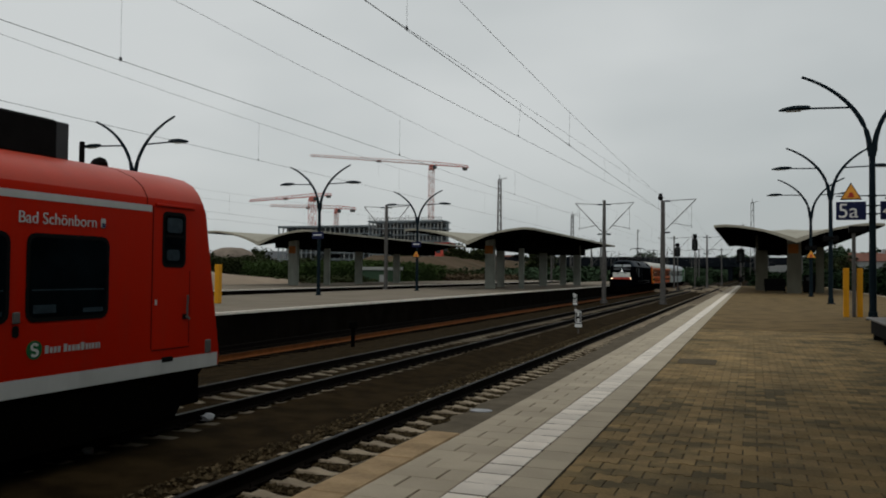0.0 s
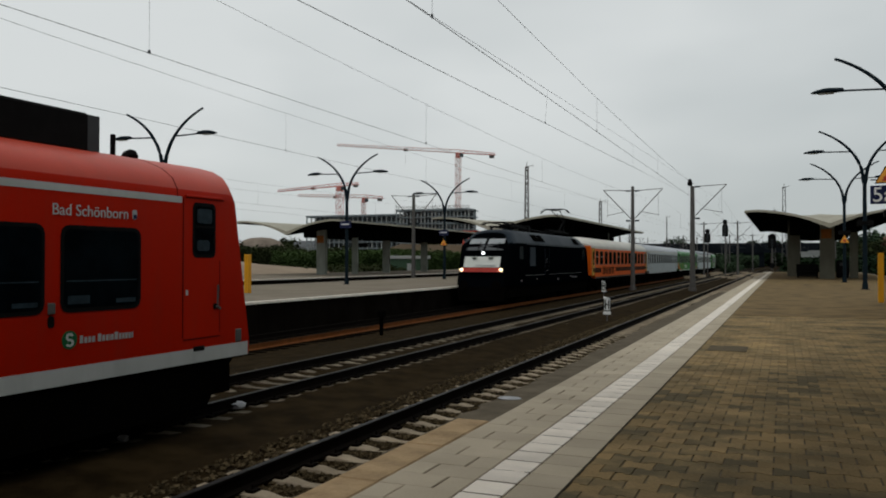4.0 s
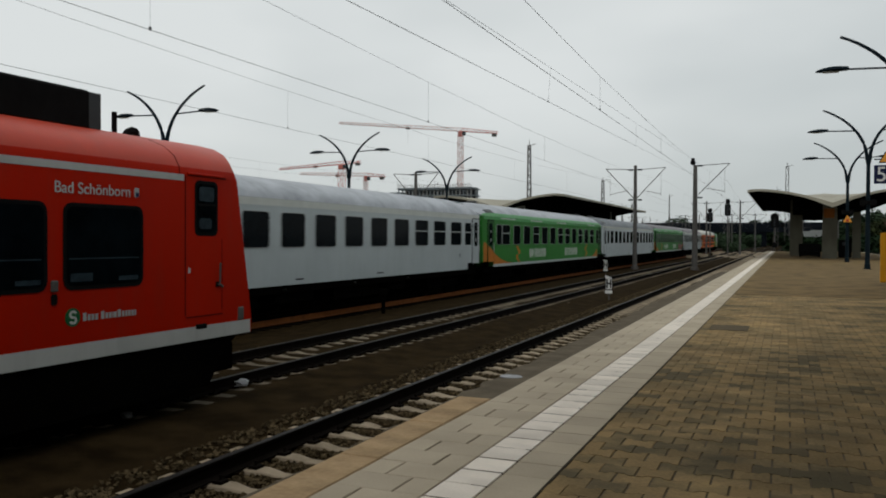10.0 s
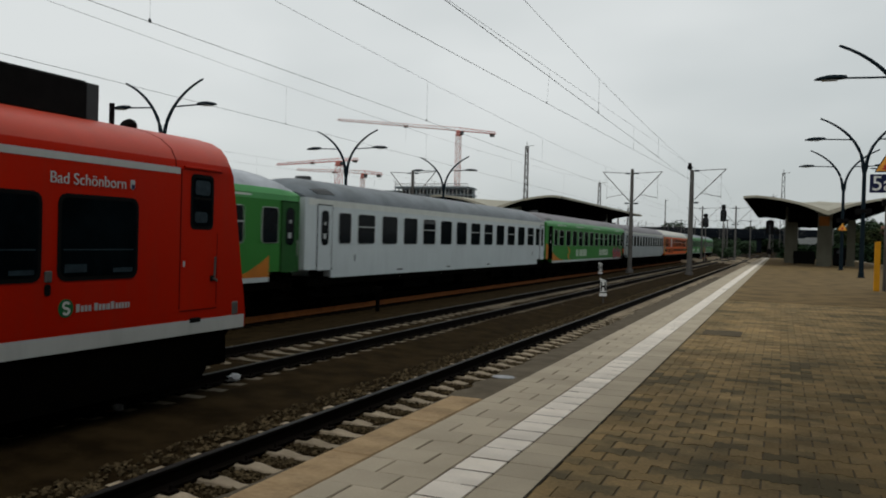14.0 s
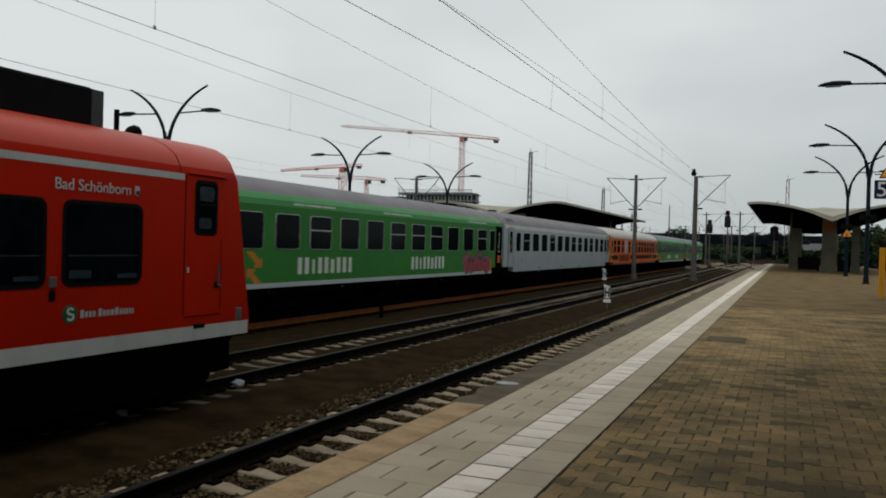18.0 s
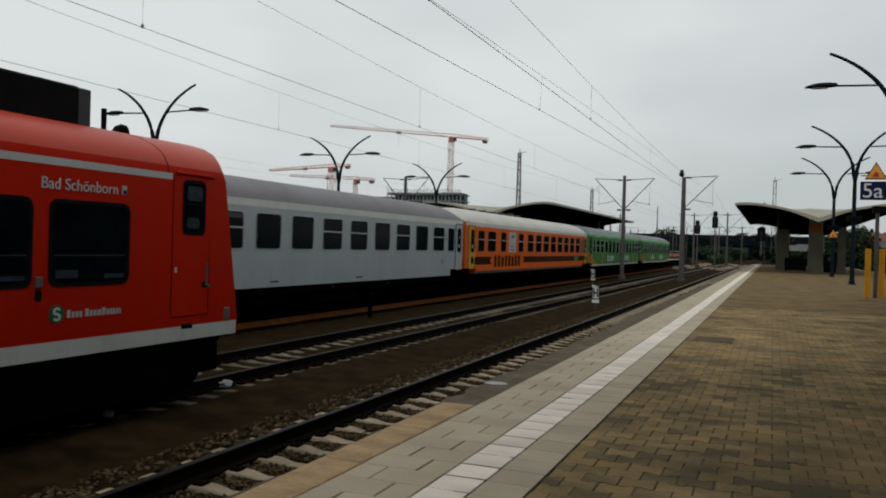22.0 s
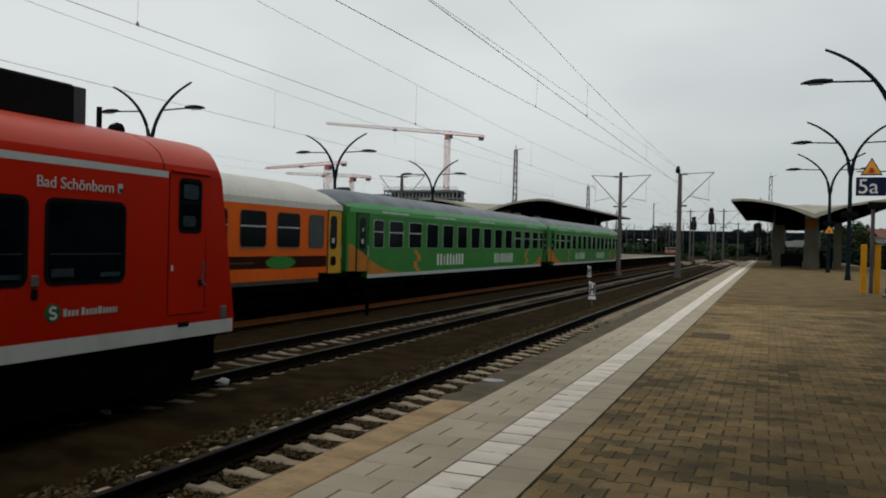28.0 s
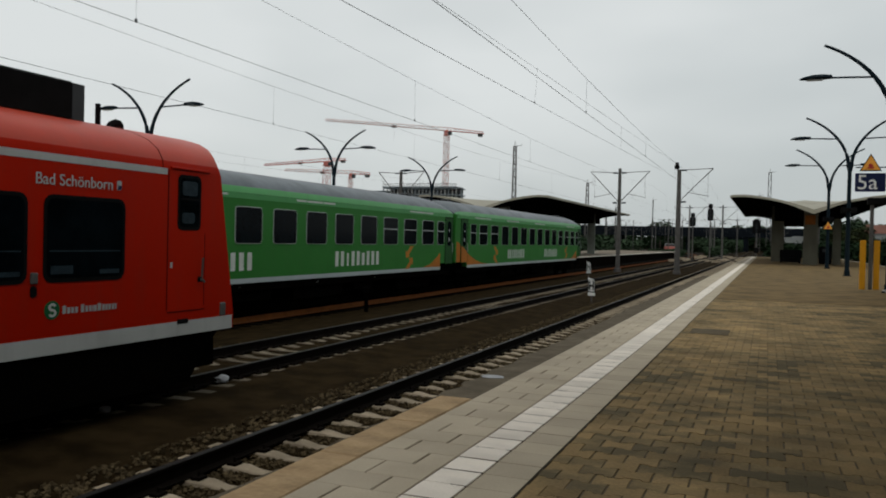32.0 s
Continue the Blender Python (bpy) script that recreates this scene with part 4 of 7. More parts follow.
# ---- standing red commuter train ----
def red_train():
    t = thing("commuter_train", "red electric commuter train standing with its cab beside the track", "train", (T2, 9.66, RZ))
    # side line: height over the rail, half width
    base = [(0.735, 1.36), (0.75, 1.43), (0.93, 1.45), (2.86, 1.45), (2.98, 1.44), (3.12, 1.36), (3.24, 1.20), (3.34, 0.95), (3.42, 0.60), (3.46, 0.25)]

    def lean(z):
        return 0.02 + 0.44 * min(1.0, max(0.0, (z - 0.75) / 2.3)) ** 3

    # body: lofted along its length; the cab front leans back and bulges forward in plan
    pts = base + [(z, -w) for z, w in reversed(base)]
    order = [[(w * s, -lean(z) + 0.42 * (1 - (s * w / 1.45) ** 2) - (0.0 if s == 1 else 0.02), z) for z, w in pts] for s in (0.3, 0.6, 0.82, 0.94, 1.0)]
    order += [[(w, min(-1.05, -lean(z) - 0.1), z) for z, w in pts], [(w, -2.2, z) for z, w in pts], [(w, -24.0, z) for z, w in pts]]
    bm = bmesh.new()
    loft(bm, order)
    for f in bm.faces:
        if f.calc_center_median().z > 2.99:
            f.material_index = 1
    body = part("body", bm, [M["red"], M["redroof"]], t, "glossy red body shell, roof paled by a painted sky sheen", smooth=True)
    bm = bmesh.new()
    seam = [(z + 0.002, w * 1.002) for z, w in base if z > 2.8]
    loft(bm, [[(w, y, z) for z, w in seam] + [(w - 0.012, y, z - 0.012) for z, w in reversed(seam)] for y in (8.135 - 9.66, 8.15 - 9.66)])
    part("roof_seam", bm, M["redseam"], t)

    def side(name, y0, y1, z0, z1, material, parent=t, d=0.006, th=0.012, r=0.0, label="", seg=3):
        """A plate on the platform side; y is counted from the cab tip."""
        bm = bmesh.new()
        if r:
            n = seg
            out = []
            for cy, cz, a0 in ((y1 - r, z0 + r, -90), (y1 - r, z1 - r, 0), (y0 + r, z1 - r, 90), (y0 + r, z0 + r, 180)):
                for i in range(n + 1):
                    a = radians(a0 + 90 * i / n)
                    out.append((cy + r * math.cos(a), cz + r * math.sin(a)))
            loft(bm, [[(x, yy, zz) for yy, zz in out] for x in (1.45 + d - th, 1.45 + d)])
        else:
            box(bm, 1.45 + d - th, 1.45 + d, y0, y1, z0, z1)
        return part(name, bm, material, parent, label)

    Y = lambda y: y - 9.66
    Z = lambda z: z - RZ
    # bands
    side("lower_band", Y(-12), Y(9.60), Z(-0.02), Z(0.165), M["lightgrey"], d=0.004, label="light grey lower band")
    side("upper_band", Y(-12), Y(8.22), Z(2.035), Z(2.115), M["lightgrey"], d=0.004, label="light grey band under the roof")
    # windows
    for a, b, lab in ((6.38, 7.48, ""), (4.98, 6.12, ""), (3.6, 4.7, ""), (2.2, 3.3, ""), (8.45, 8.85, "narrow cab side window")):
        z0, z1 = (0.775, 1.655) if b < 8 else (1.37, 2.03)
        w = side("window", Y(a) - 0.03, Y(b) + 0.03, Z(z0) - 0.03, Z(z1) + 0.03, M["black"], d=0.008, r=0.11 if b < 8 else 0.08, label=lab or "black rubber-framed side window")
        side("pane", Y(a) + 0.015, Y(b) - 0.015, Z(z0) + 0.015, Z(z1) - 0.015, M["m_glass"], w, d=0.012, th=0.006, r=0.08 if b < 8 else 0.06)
        if b < 8:
            side("seat_back", Y(a) + 0.06, Y(a) + 0.36, Z(z0) + 0.06, Z(z0) + 0.15, M["cabview"], w, d=0.0135, th=0.002)
            side("seat_back", Y(b) - 0.36, Y(b) - 0.06, Z(z0) + 0.05, Z(z0) + 0.10, M["cabview"], w, d=0.0135, th=0.002)
            side("table_edge", Y(a) + 0.04, Y(b) - 0.05, Z(z0) + 0.30, Z(z0) + 0.315, M["cabview"], w, d=0.0135, th=0.002)
        else:
            # pale plate paints the sky's brightness into the upper cab glass
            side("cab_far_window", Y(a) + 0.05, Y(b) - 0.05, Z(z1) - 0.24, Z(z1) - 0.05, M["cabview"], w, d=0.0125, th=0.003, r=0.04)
            side("cab_seat", Y(a) + 0.05, Y(b) - 0.1, Z(z0) + 0.06, Z(z0) + 0.2, M["cabview"], w, d=0.0125, th=0.003, r=0.04)
            side("pane_bar", Y(a) + 0.02, Y(b) - 0.02, Z(z1) - 0.30, Z(z1) - 0.27, M["black"], w, d=0.014, th=0.004)
    # cab door seams
    door = side("cab_door", Y(8.25), Y(8.97), Z(0.30), Z(2.12), M["red"], d=0.0035, th=0.006, r=0.06, label="red cab door")
    for a, b, c, d_ in ((8.24, 8.255, 0.32, 2.10), (8.965, 8.98, 0.34, 1.3), (8.26, 8.99, 0.285, 0.30), (8.3, 9.05, 2.105, 2.125)):
        side("door_seam", Y(a), Y(b), Z(c), Z(d_), M["redseam"], door, d=0.005, th=0.004)
    part("rain_gutter", bbox(1.44, 1.475, Y(8.28), Y(9.0), Z(2.115), Z(2.15), 0.008), M["red"], door)
    bm = bmesh.new()
    tube(bm, [(1.49, Y(8.885), Z(0.72)), (1.50, Y(8.885), Z(0.98))], 0.014, 6)
    tube(bm, [(1.49, Y(8.87), Z(0.70)), (1.50, Y(8.93), Z(0.66))], 0.018, 6)
    part("door_handle", bm, M["mast"], door, "steel grab handle")
    for z in (0.66,):
        side("door_lock", Y(8.84), Y(8.93), Z(z), Z(z + 0.07), M["black"], door, d=0.01)
    side("cab_number", Y(8.30), Y(8.34), Z(0.86), Z(0.93), M["lightgrey"], d=0.006, th=0.004, label="small white mark")
    # door button, recesses
    part("door_button", bbox(1.445, 1.475, Y(6.19), Y(6.28), Z(0.74), Z(0.86), 0.01), M["mast"], t, "grey door button plate")
    side("button_field", Y(6.195), Y(6.275), Z(0.60), Z(0.72), M["black"], d=0.008, r=0.03)
    part("step_recess", bbox(1.40, 1.462, Y(8.44), Y(8.68), Z(0.115), Z(0.20), 0.02), M["black"], t, "black step recess")
    part("lamp_box", bbox(1.40, 1.465, Y(9.32), Y(9.46), Z(0.165), Z(0.36), 0.02), M["mast"], t, "grey marker box on the corner")
    # town name, arms, emblem
    letters("lettering", "Bad", 0.175, M["lightgrey"], t, pose(1.4565, Y(6.23), Z(1.785), 90, 0, 90), "pale first word of the town name")
    letters("lettering", "Schönborn", 0.175, M["lightgrey"], t, pose(1.4565, Y(6.23) + 0.311, Z(1.785), 90, 0, 90), "pale second word of the town name")
    crest = side("crest", Y(7.37), Y(7.44), Z(1.785), Z(1.895), M["m_frame"], d=0.008, r=0.02, label="small coat of arms")
    side("crest_field", Y(7.385), Y(7.435), Z(1.79), Z(1.84), M["blue"], crest, d=0.010, th=0.003)
    bm = bmesh.new()
    disc(bm, (1.4535, Y(6.475), Z(0.455)), 0.100, 0.006, "x", 28)
    em = part("emblem_ring", bm, M["s_green"], t, "rim of the round green emblem")
    bm = bmesh.new()
    disc(bm, (1.4555, Y(6.475), Z(0.455)), 0.092, 0.007, "x", 28)
    part("emblem_disc", bm, M["s_green"], em, "green disc")
    bm = bmesh.new()
    arc = [(0.034 * math.cos(a), 0.031 + 0.031 * math.sin(a)) for a in [radians(20 + 25 * k) for k in range(11)]]
    arc += [(-q, -r) for q, r in reversed(arc)]
    side_a, side_b = [], []
    for k, (q, r) in enumerate(arc):
        (q0, r0), (q1, r1) = arc[max(0, k - 1)], arc[min(len(arc) - 1, k + 1)]
        n_ = Vector((r0 - r1, q1 - q0)).normalized() * 0.0135
        side_a.append((q + n_.x, r + n_.y))
        side_b.append((q - n_.x, r - n_.y))
    rings = [[(x, Y(6.475) + u[0] * 1.15, Z(0.455) + u[1]) for x, u in ((1.4585, a), (1.461, a), (1.461, b), (1.4585, b))] for a, b in zip(side_a, side_b)]
    loft(bm, rings)
    part("emblem_stroke", bm, M["lightgrey"], em)
    y = 6.615
    for w in (0.055, 0.045, 0.045, 0.045, 0, 0.055, 0.045, 0.04, 0.015, 0.045, 0.06, 0.04, 0.035, 0.045, 0.04, 0.025):
        if w:
            bm = bmesh.new()
            box(bm, 1.4505, 1.4565, Y(y), Y(y + w * 0.8), Z(0.405), Z(0.405) + (0.085 if w > 0.05 else 0.065))
            part("lettering_bar", bm, M["m_frame"], t)
        y += (w or 0.02) + 0.0085
    # roof equipment
    eq = part("roof_unit", bbox(-1.0, 0.62, Y(-4.0), Y(7.52), 3.40, 3.88, 0.03), M["black"], t, "black roof equipment housing")
    part("roof_unit_end", bbox(-0.97, 0.60, Y(7.50), Y(7.71), 3.38, 3.87, 0.012), M["roofeq"], eq)
    bm = bmesh.new()
    tube(bm, [(0.1, Y(8.42), 3.42), (0.1, Y(8.42), 3.78)], 0.035, 8)
    part("antenna", bm, M["black"], t, "short black antenna")
    bm = bmesh.new()
    tube(bm, [(0.2, Y(8.50), 3.44), (0.2, Y(8.56), 3.51), (0.22, Y(8.64), 3.53)], [0.05, 0.06, 0.075], 8)
    tube(bm, [(0.05, Y(8.72), 3.44), (0.05, Y(8.78), 3.52), (0.07, Y(8.86), 3.55)], [0.05, 0.06, 0.08], 8)
    part("horn", bm, M["black"], t, "pair of signal horns")
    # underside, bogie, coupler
    # box drawn low and near-black in place of the shade under the train
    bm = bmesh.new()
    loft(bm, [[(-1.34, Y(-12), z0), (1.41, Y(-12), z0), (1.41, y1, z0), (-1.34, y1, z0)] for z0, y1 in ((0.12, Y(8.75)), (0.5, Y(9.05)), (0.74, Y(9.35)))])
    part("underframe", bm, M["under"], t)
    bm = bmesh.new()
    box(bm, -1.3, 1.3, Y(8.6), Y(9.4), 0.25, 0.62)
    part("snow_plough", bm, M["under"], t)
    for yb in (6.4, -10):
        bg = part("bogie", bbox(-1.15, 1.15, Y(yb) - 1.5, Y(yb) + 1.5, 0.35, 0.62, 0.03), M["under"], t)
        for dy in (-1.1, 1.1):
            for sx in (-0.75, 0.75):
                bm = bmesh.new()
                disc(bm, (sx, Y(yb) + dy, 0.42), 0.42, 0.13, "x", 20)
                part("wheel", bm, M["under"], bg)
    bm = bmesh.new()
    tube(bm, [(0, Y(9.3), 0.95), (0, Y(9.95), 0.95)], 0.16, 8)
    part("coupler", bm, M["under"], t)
    return t


M["roofeq"] = mat("roof_equipment_grey", (0.013, 0.015, 0.017), (0.008, 0.009, 0.010), 0.5, scale=3, bump=0.05)
red_train()


# ---- the passing train ----
SIDE = [(1.0, 1.41), (3.30, 1.41), (3.42, 1.40)]
ROOF = [(3.40, 1.415), (3.53, 1.36), (3.69, 1.24), (3.84, 1.02), (3.97, 0.70), (4.07, 0.32), (4.09, 0.0)]
CACHE = {}


def cached(key, make):
    if key not in CACHE:
        CACHE[key] = make()
    return CACHE[key]


def round_rect(a0, a1, b0, b1, r, n=2):
    out = []
    for ca, cb, g in ((a1 - r, b0 + r, -90), (a1 - r, b1 - r, 0), (a0 + r, b1 - r, 90), (a0 + r, b0 + r, 180)):
        for i in range(n + 1):
            k = radians(g + 90 * i / n)
            out.append((ca + r * math.cos(k), cb + r * math.sin(k)))
    return out


def frame_mesh(w, z0, z1, fm="m_frame"):
    """A rounded window frame that stands proud of the side."""
    def make():
        bm = bmesh.new()
        t = 0.017
        outer, inner = round_rect(-w / 2 - t, w / 2 + t, z0 - t, z1 + t, 0.11), round_rect(-w / 2, w / 2, z0, z1, 0.09)
        loft(bm, [[(0.0, a, b) for a, b in outer], [(0.014, a, b) for a, b in outer], [(0.018, a, b) for a, b in inner], [(0.004, a, b) for a, b in inner]], cap=False)
        return mesh_of("window", bm, M[fm])
    return cached(("frame", w, z0, z1, fm), make)


def pane_mesh(w, z0, z1, gm="m_glass"):
    def make():
        bm = bmesh.new()
        loft(bm, [[(x, a, b) for a, b in round_rect(-w / 2 - 0.004, w / 2 + 0.004, z0 - 0.004, z1 + 0.004, 0.09)] for x in (0.0, 0.006)])
        return mesh_of("pane", bm, M[gm])
    return cached(("pane", w, z0, z1, gm), make)


def bar_mesh(w, z):
    def make():
        bm = bmesh.new()
        box(bm, 0.006, 0.018, -w / 2, w / 2, z - 0.019, z + 0.019)
        return mesh_of("sash_bar", bm, M["m_frame"])
    return cached(("bar", w, z), make)


def blind_mesh(w, z0, z1):
    def make():
        bm = bmesh.new()
        box(bm, 0.0062, 0.009, -w / 2 + 0.02, w / 2 - 0.02, z0, z1)
        return mesh_of("blind", bm, M["roofeq"])
    return cached(("blind", w, z0, z1), make)


WIN_Z = (2.07, 3.03)


def coach(label, body_mat, roof_mat, windows, door_mat, front_door=None, group="passing train coaches", doors=(1.08, 25.56), fm="m_frame", door_glass=0.0):
    L = 26.1
    c = thing("railway_coach", label, "railway coach", group=group)
    bm = bmesh.new()
    pts = SIDE + [(z, -w) for z, w in reversed(SIDE)]
    # the side is cut higher over the entrance steps at both ends
    loft(bm, [[(w * s, y, max(z, low)) for z, w in pts] for y, s, low in ((0.0, 0.985, 1.27), (0.12, 1.0, 1.27), (1.50, 1.0, 1.27), (1.502, 1.0, 1.0), (L - 1.502, 1.0, 1.0), (L - 1.50, 1.0, 1.27), (L - 0.12, 1.0, 1.27), (L, 0.985, 1.27))])
    part("body", bm, body_mat, c, smooth=True)
    bm = bmesh.new()
    prof = ROOF + [(z, -w) for z, w in reversed(ROOF[:-1])]
    rings = []
    for y, k in ((0.02, 0.40), (0.2, 0.62), (0.5, 0.82), (0.9, 0.94), (1.4, 1.0), (L - 1.4, 1.0), (L - 0.9, 0.94), (L - 0.5, 0.82), (L - 0.2, 0.62), (L - 0.02, 0.40)):
        rings.append([(w * (0.96 + 0.04 * k), y, 3.40 + (z - 3.40) * k) for z, w in prof])
    loft(bm, rings)
    part("roof", bm, roof_mat, c, smooth=True)
    for s in (1, -1):
        for (u0, u1, kind) in windows:
            w = round(u1 - u0, 2)
            if kind == "poster":
                bm = bmesh.new()
                box(bm, 0, 0.012, -w / 2, w / 2, WIN_Z[0] - 0.05, WIN_Z[1] + 0.06)
                po = part("poster_panel", bm, M["m_frame"], c, "pale printed panel over a window")
                po.location, po.rotation_euler = (s * 1.41, (u0 + u1) / 2, 0), (0, 0, 0 if s > 0 else math.pi)
                bm = bmesh.new()
                for a, b, d, e in ((-0.2, 0.2, 2.78, 2.92), (-0.45, 0.4, 2.12, 2.17), (-0.3, 0.1, 2.3, 2.36)):
                    box(bm, 0.012, 0.014, a, b, d, e)
                part("print_bar", bm, M["roofeq"], po)
                continue
            ob = piece("window", frame_mesh(w, *WIN_Z, fm), c, (s * 1.41, (u0 + u1) / 2, 0), 0 if s > 0 else math.pi)
            piece("pane", pane_mesh(w, *WIN_Z, "m_frostglass" if kind == "frost" else "m_glass"), ob)
            if kind == "sash":
                piece("sash_bar", bar_mesh(w, 2.62), ob)
            elif kind == "open":
                piece("sash_bar", bar_mesh(w, 2.62), ob)
                piece("blind", blind_mesh(w, 2.86, 3.0), ob)
        for u in doors:
            bm = bmesh.new()
            box(bm, 0, 0.02, -0.42, 0.42, 1.24, 3.22)
            d = part("door", bm, (front_door or door_mat) if u < 5 else door_mat, c)
            d.location, d.rotation_euler = (s * 1.405, u, 0), (0, 0, 0 if s > 0 else math.pi)
            bm = bmesh.new()
            g = s * door_glass * (1 if u < 5 else -1)
            loft(bm, [[(x, a, b) for a, b in round_rect(g - 0.22, g + 0.22, 2.0, 3.07, 0.15)] for x in (0.02, 0.027)])
            if door_glass:
                loft(bm, [[(x, a, b) for a, b in round_rect(g - 0.17, g + 0.17, 1.48, 1.78, 0.07)] for x in (0.02, 0.027)])
            part("door_window", bm, M["m_glass"], d)
            bm = bmesh.new()
            box(bm, 0.027, 0.029, g - 0.09, g + 0.05, 2.2, 2.36)
            if not door_glass:
                box(bm, 0.027, 0.029, g - 0.05, g + 0.05, 2.62, 2.72)
            part("door_notice", bm, M["m_frame"], d, "small white paper notice")
            bm = bmesh.new()
            for sd in (-0.445, 0.42):
                box(bm, 0.0, 0.024, sd, sd + 0.025, 1.24, 3.24)
            box(bm, 0.0, 0.024, -0.42, 0.42, 3.22, 3.25)
            part("door_gap", bm, M["under"], d)
            bm = bmesh.new()
            tube(bm, [(0.03, 0.34, 1.7), (0.06, 0.34, 1.75), (0.06, 0.34, 2.1), (0.03, 0.34, 2.15)], 0.014, 5)
            part("handle", bm, M["m_frame"], d)
            bm = bmesh.new()
            for k in range(3):
                box(bm, -0.25, 0.01, -0.4, 0.4, 0.45 + 0.28 * k, 0.48 + 0.28 * k)
            box(bm, -0.27, -0.25, -0.42, 0.42, 0.45, 1.24)
            part("footboard", bm, M["under"], d)
    # gangways, buffers, lower gear
    for y, s in ((0.0, -1), (L, 1)):
        bm = bmesh.new()
        box(bm, -0.62, 0.62, min(y, y + s * 0.15), max(y, y + s * 0.15), 1.15, 3.2)
        part("gangway_bellows", bm, M["under"], c, "black rubber gangway")
        for sx in (-0.88, 0.88):
            bm = bmesh.new()
            tube(bm, [(sx, y, 1.05), (sx, y + s * 0.13, 1.05), (sx, y + s * 0.14, 1.05), (sx, y + s * 0.148, 1.05)], [0.1, 0.1, 0.22, 0.22], 10)
            part("buffer", bm, M["under"], c)
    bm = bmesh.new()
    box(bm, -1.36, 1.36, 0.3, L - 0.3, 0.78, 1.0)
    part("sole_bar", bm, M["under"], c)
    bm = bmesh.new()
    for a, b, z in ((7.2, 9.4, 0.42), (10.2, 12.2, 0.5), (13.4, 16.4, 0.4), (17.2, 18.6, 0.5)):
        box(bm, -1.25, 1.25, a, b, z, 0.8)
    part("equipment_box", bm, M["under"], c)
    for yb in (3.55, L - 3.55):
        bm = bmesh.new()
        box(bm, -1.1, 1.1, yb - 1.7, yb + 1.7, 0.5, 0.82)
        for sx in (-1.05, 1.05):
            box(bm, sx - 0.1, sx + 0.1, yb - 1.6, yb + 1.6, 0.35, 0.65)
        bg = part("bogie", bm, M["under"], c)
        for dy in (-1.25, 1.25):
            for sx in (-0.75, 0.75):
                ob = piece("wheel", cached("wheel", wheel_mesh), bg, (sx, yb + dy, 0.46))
    bm = bmesh.new()
    for y in (6.5, 10.5, 14.5, 18.5):
        box(bm, 1.25, 1.36, y, y + 0.12, 0.86, 0.92)
    part("marking_plate", bm, M["m_frame"], c)
    return c


def wheel_mesh():
    bm = bmesh.new()
    disc(bm, (0, 0, 0), 0.46, 0.13, "x", 20)
    return mesh_of("wheel", bm, M["under"])


def side_plate(c, name, y0, y1, z0, z1, material, label="", d=0.004, both=True, t=0.006):
    for s in ((1, -1) if both else (1,)):
        bm = bmesh.new()
        x0, x1 = s * (1.41 + d - t), s * (1.41 + d)
        box(bm, min(x0, x1), max(x0, x1), y0, y1, z0, z1)
        part(name, bm, material, c, label)


def side_poly(c, name, pts, material, label="", d=0.004, sides=(1, -1), t=0.006):
    for s in sides:
        bm = bmesh.new()
        loft(bm, [[(s * (1.41 + d - t), y, z) for y, z in pts], [(s * (1.41 + d), y, z) for y, z in pts]])
        part(name, bm, material, c, label)


def compartments(sash, ends="plain", shift=0.0):
    out = [(1.93, 2.72, ends)]
    for i in range(12):
        u = 3.19 + shift + 1.765 * i
        out.append((u, u + 1.2, sash[i % len(sash)]))
    out.append((24.22, 24.98, ends))
    return out


def orange_windows(poster):
    out = [(1.72, 2.57, "sash")]
    for i in range(12):
        u = 3.14 + 1.741 * i
        if poster and i == 1:
            out.append((5.22, 6.02, "sash"))
        elif poster and i == 2:
            out.append((6.55, 7.84, "poster"))
        elif poster and i == 3:
            out.append((8.34, 9.21, "sash"))
        else:
            out.append((u, u + 1.17, "sash" if poster or i in (0, 4, 8) else "plain"))
    out.append((24.0, 24.85, "frost"))
    return out


def roof_vents(c, us, material):
    for u in us:
        bm = bmesh.new()
        loft(bm, [[(-0.16, u - a, z), (0.2, u - a, z), (0.2, u + a, z), (-0.16, u + a, z)] for a, z in ((0.12, 3.98), (0.12, 4.08), (0.2, 4.10), (0.2, 4.17), (0.14, 4.20))])
        part("roof_vent", bm, material, c, "dark roof vent")


def word_blocks(c, y0, y1, z0, z1, n, material, label, fill=0.54):
    """A wordmark as plain upright blocks, one part each."""
    step, h = (y1 - y0) / n, z1 - z0
    for i in range(n):
        bm = bmesh.new()
        w = step * (fill - 0.2 if i == 2 and fill < 0.6 else fill)
        a = y0 + step * (i + 0.5) - w / 2
        box(bm, 1.409, 1.4145, a, a + w, z0, z1 - (0.12 * h if i in (2, 5) else 0))
        part("wordmark_block", bm, material, c, label)


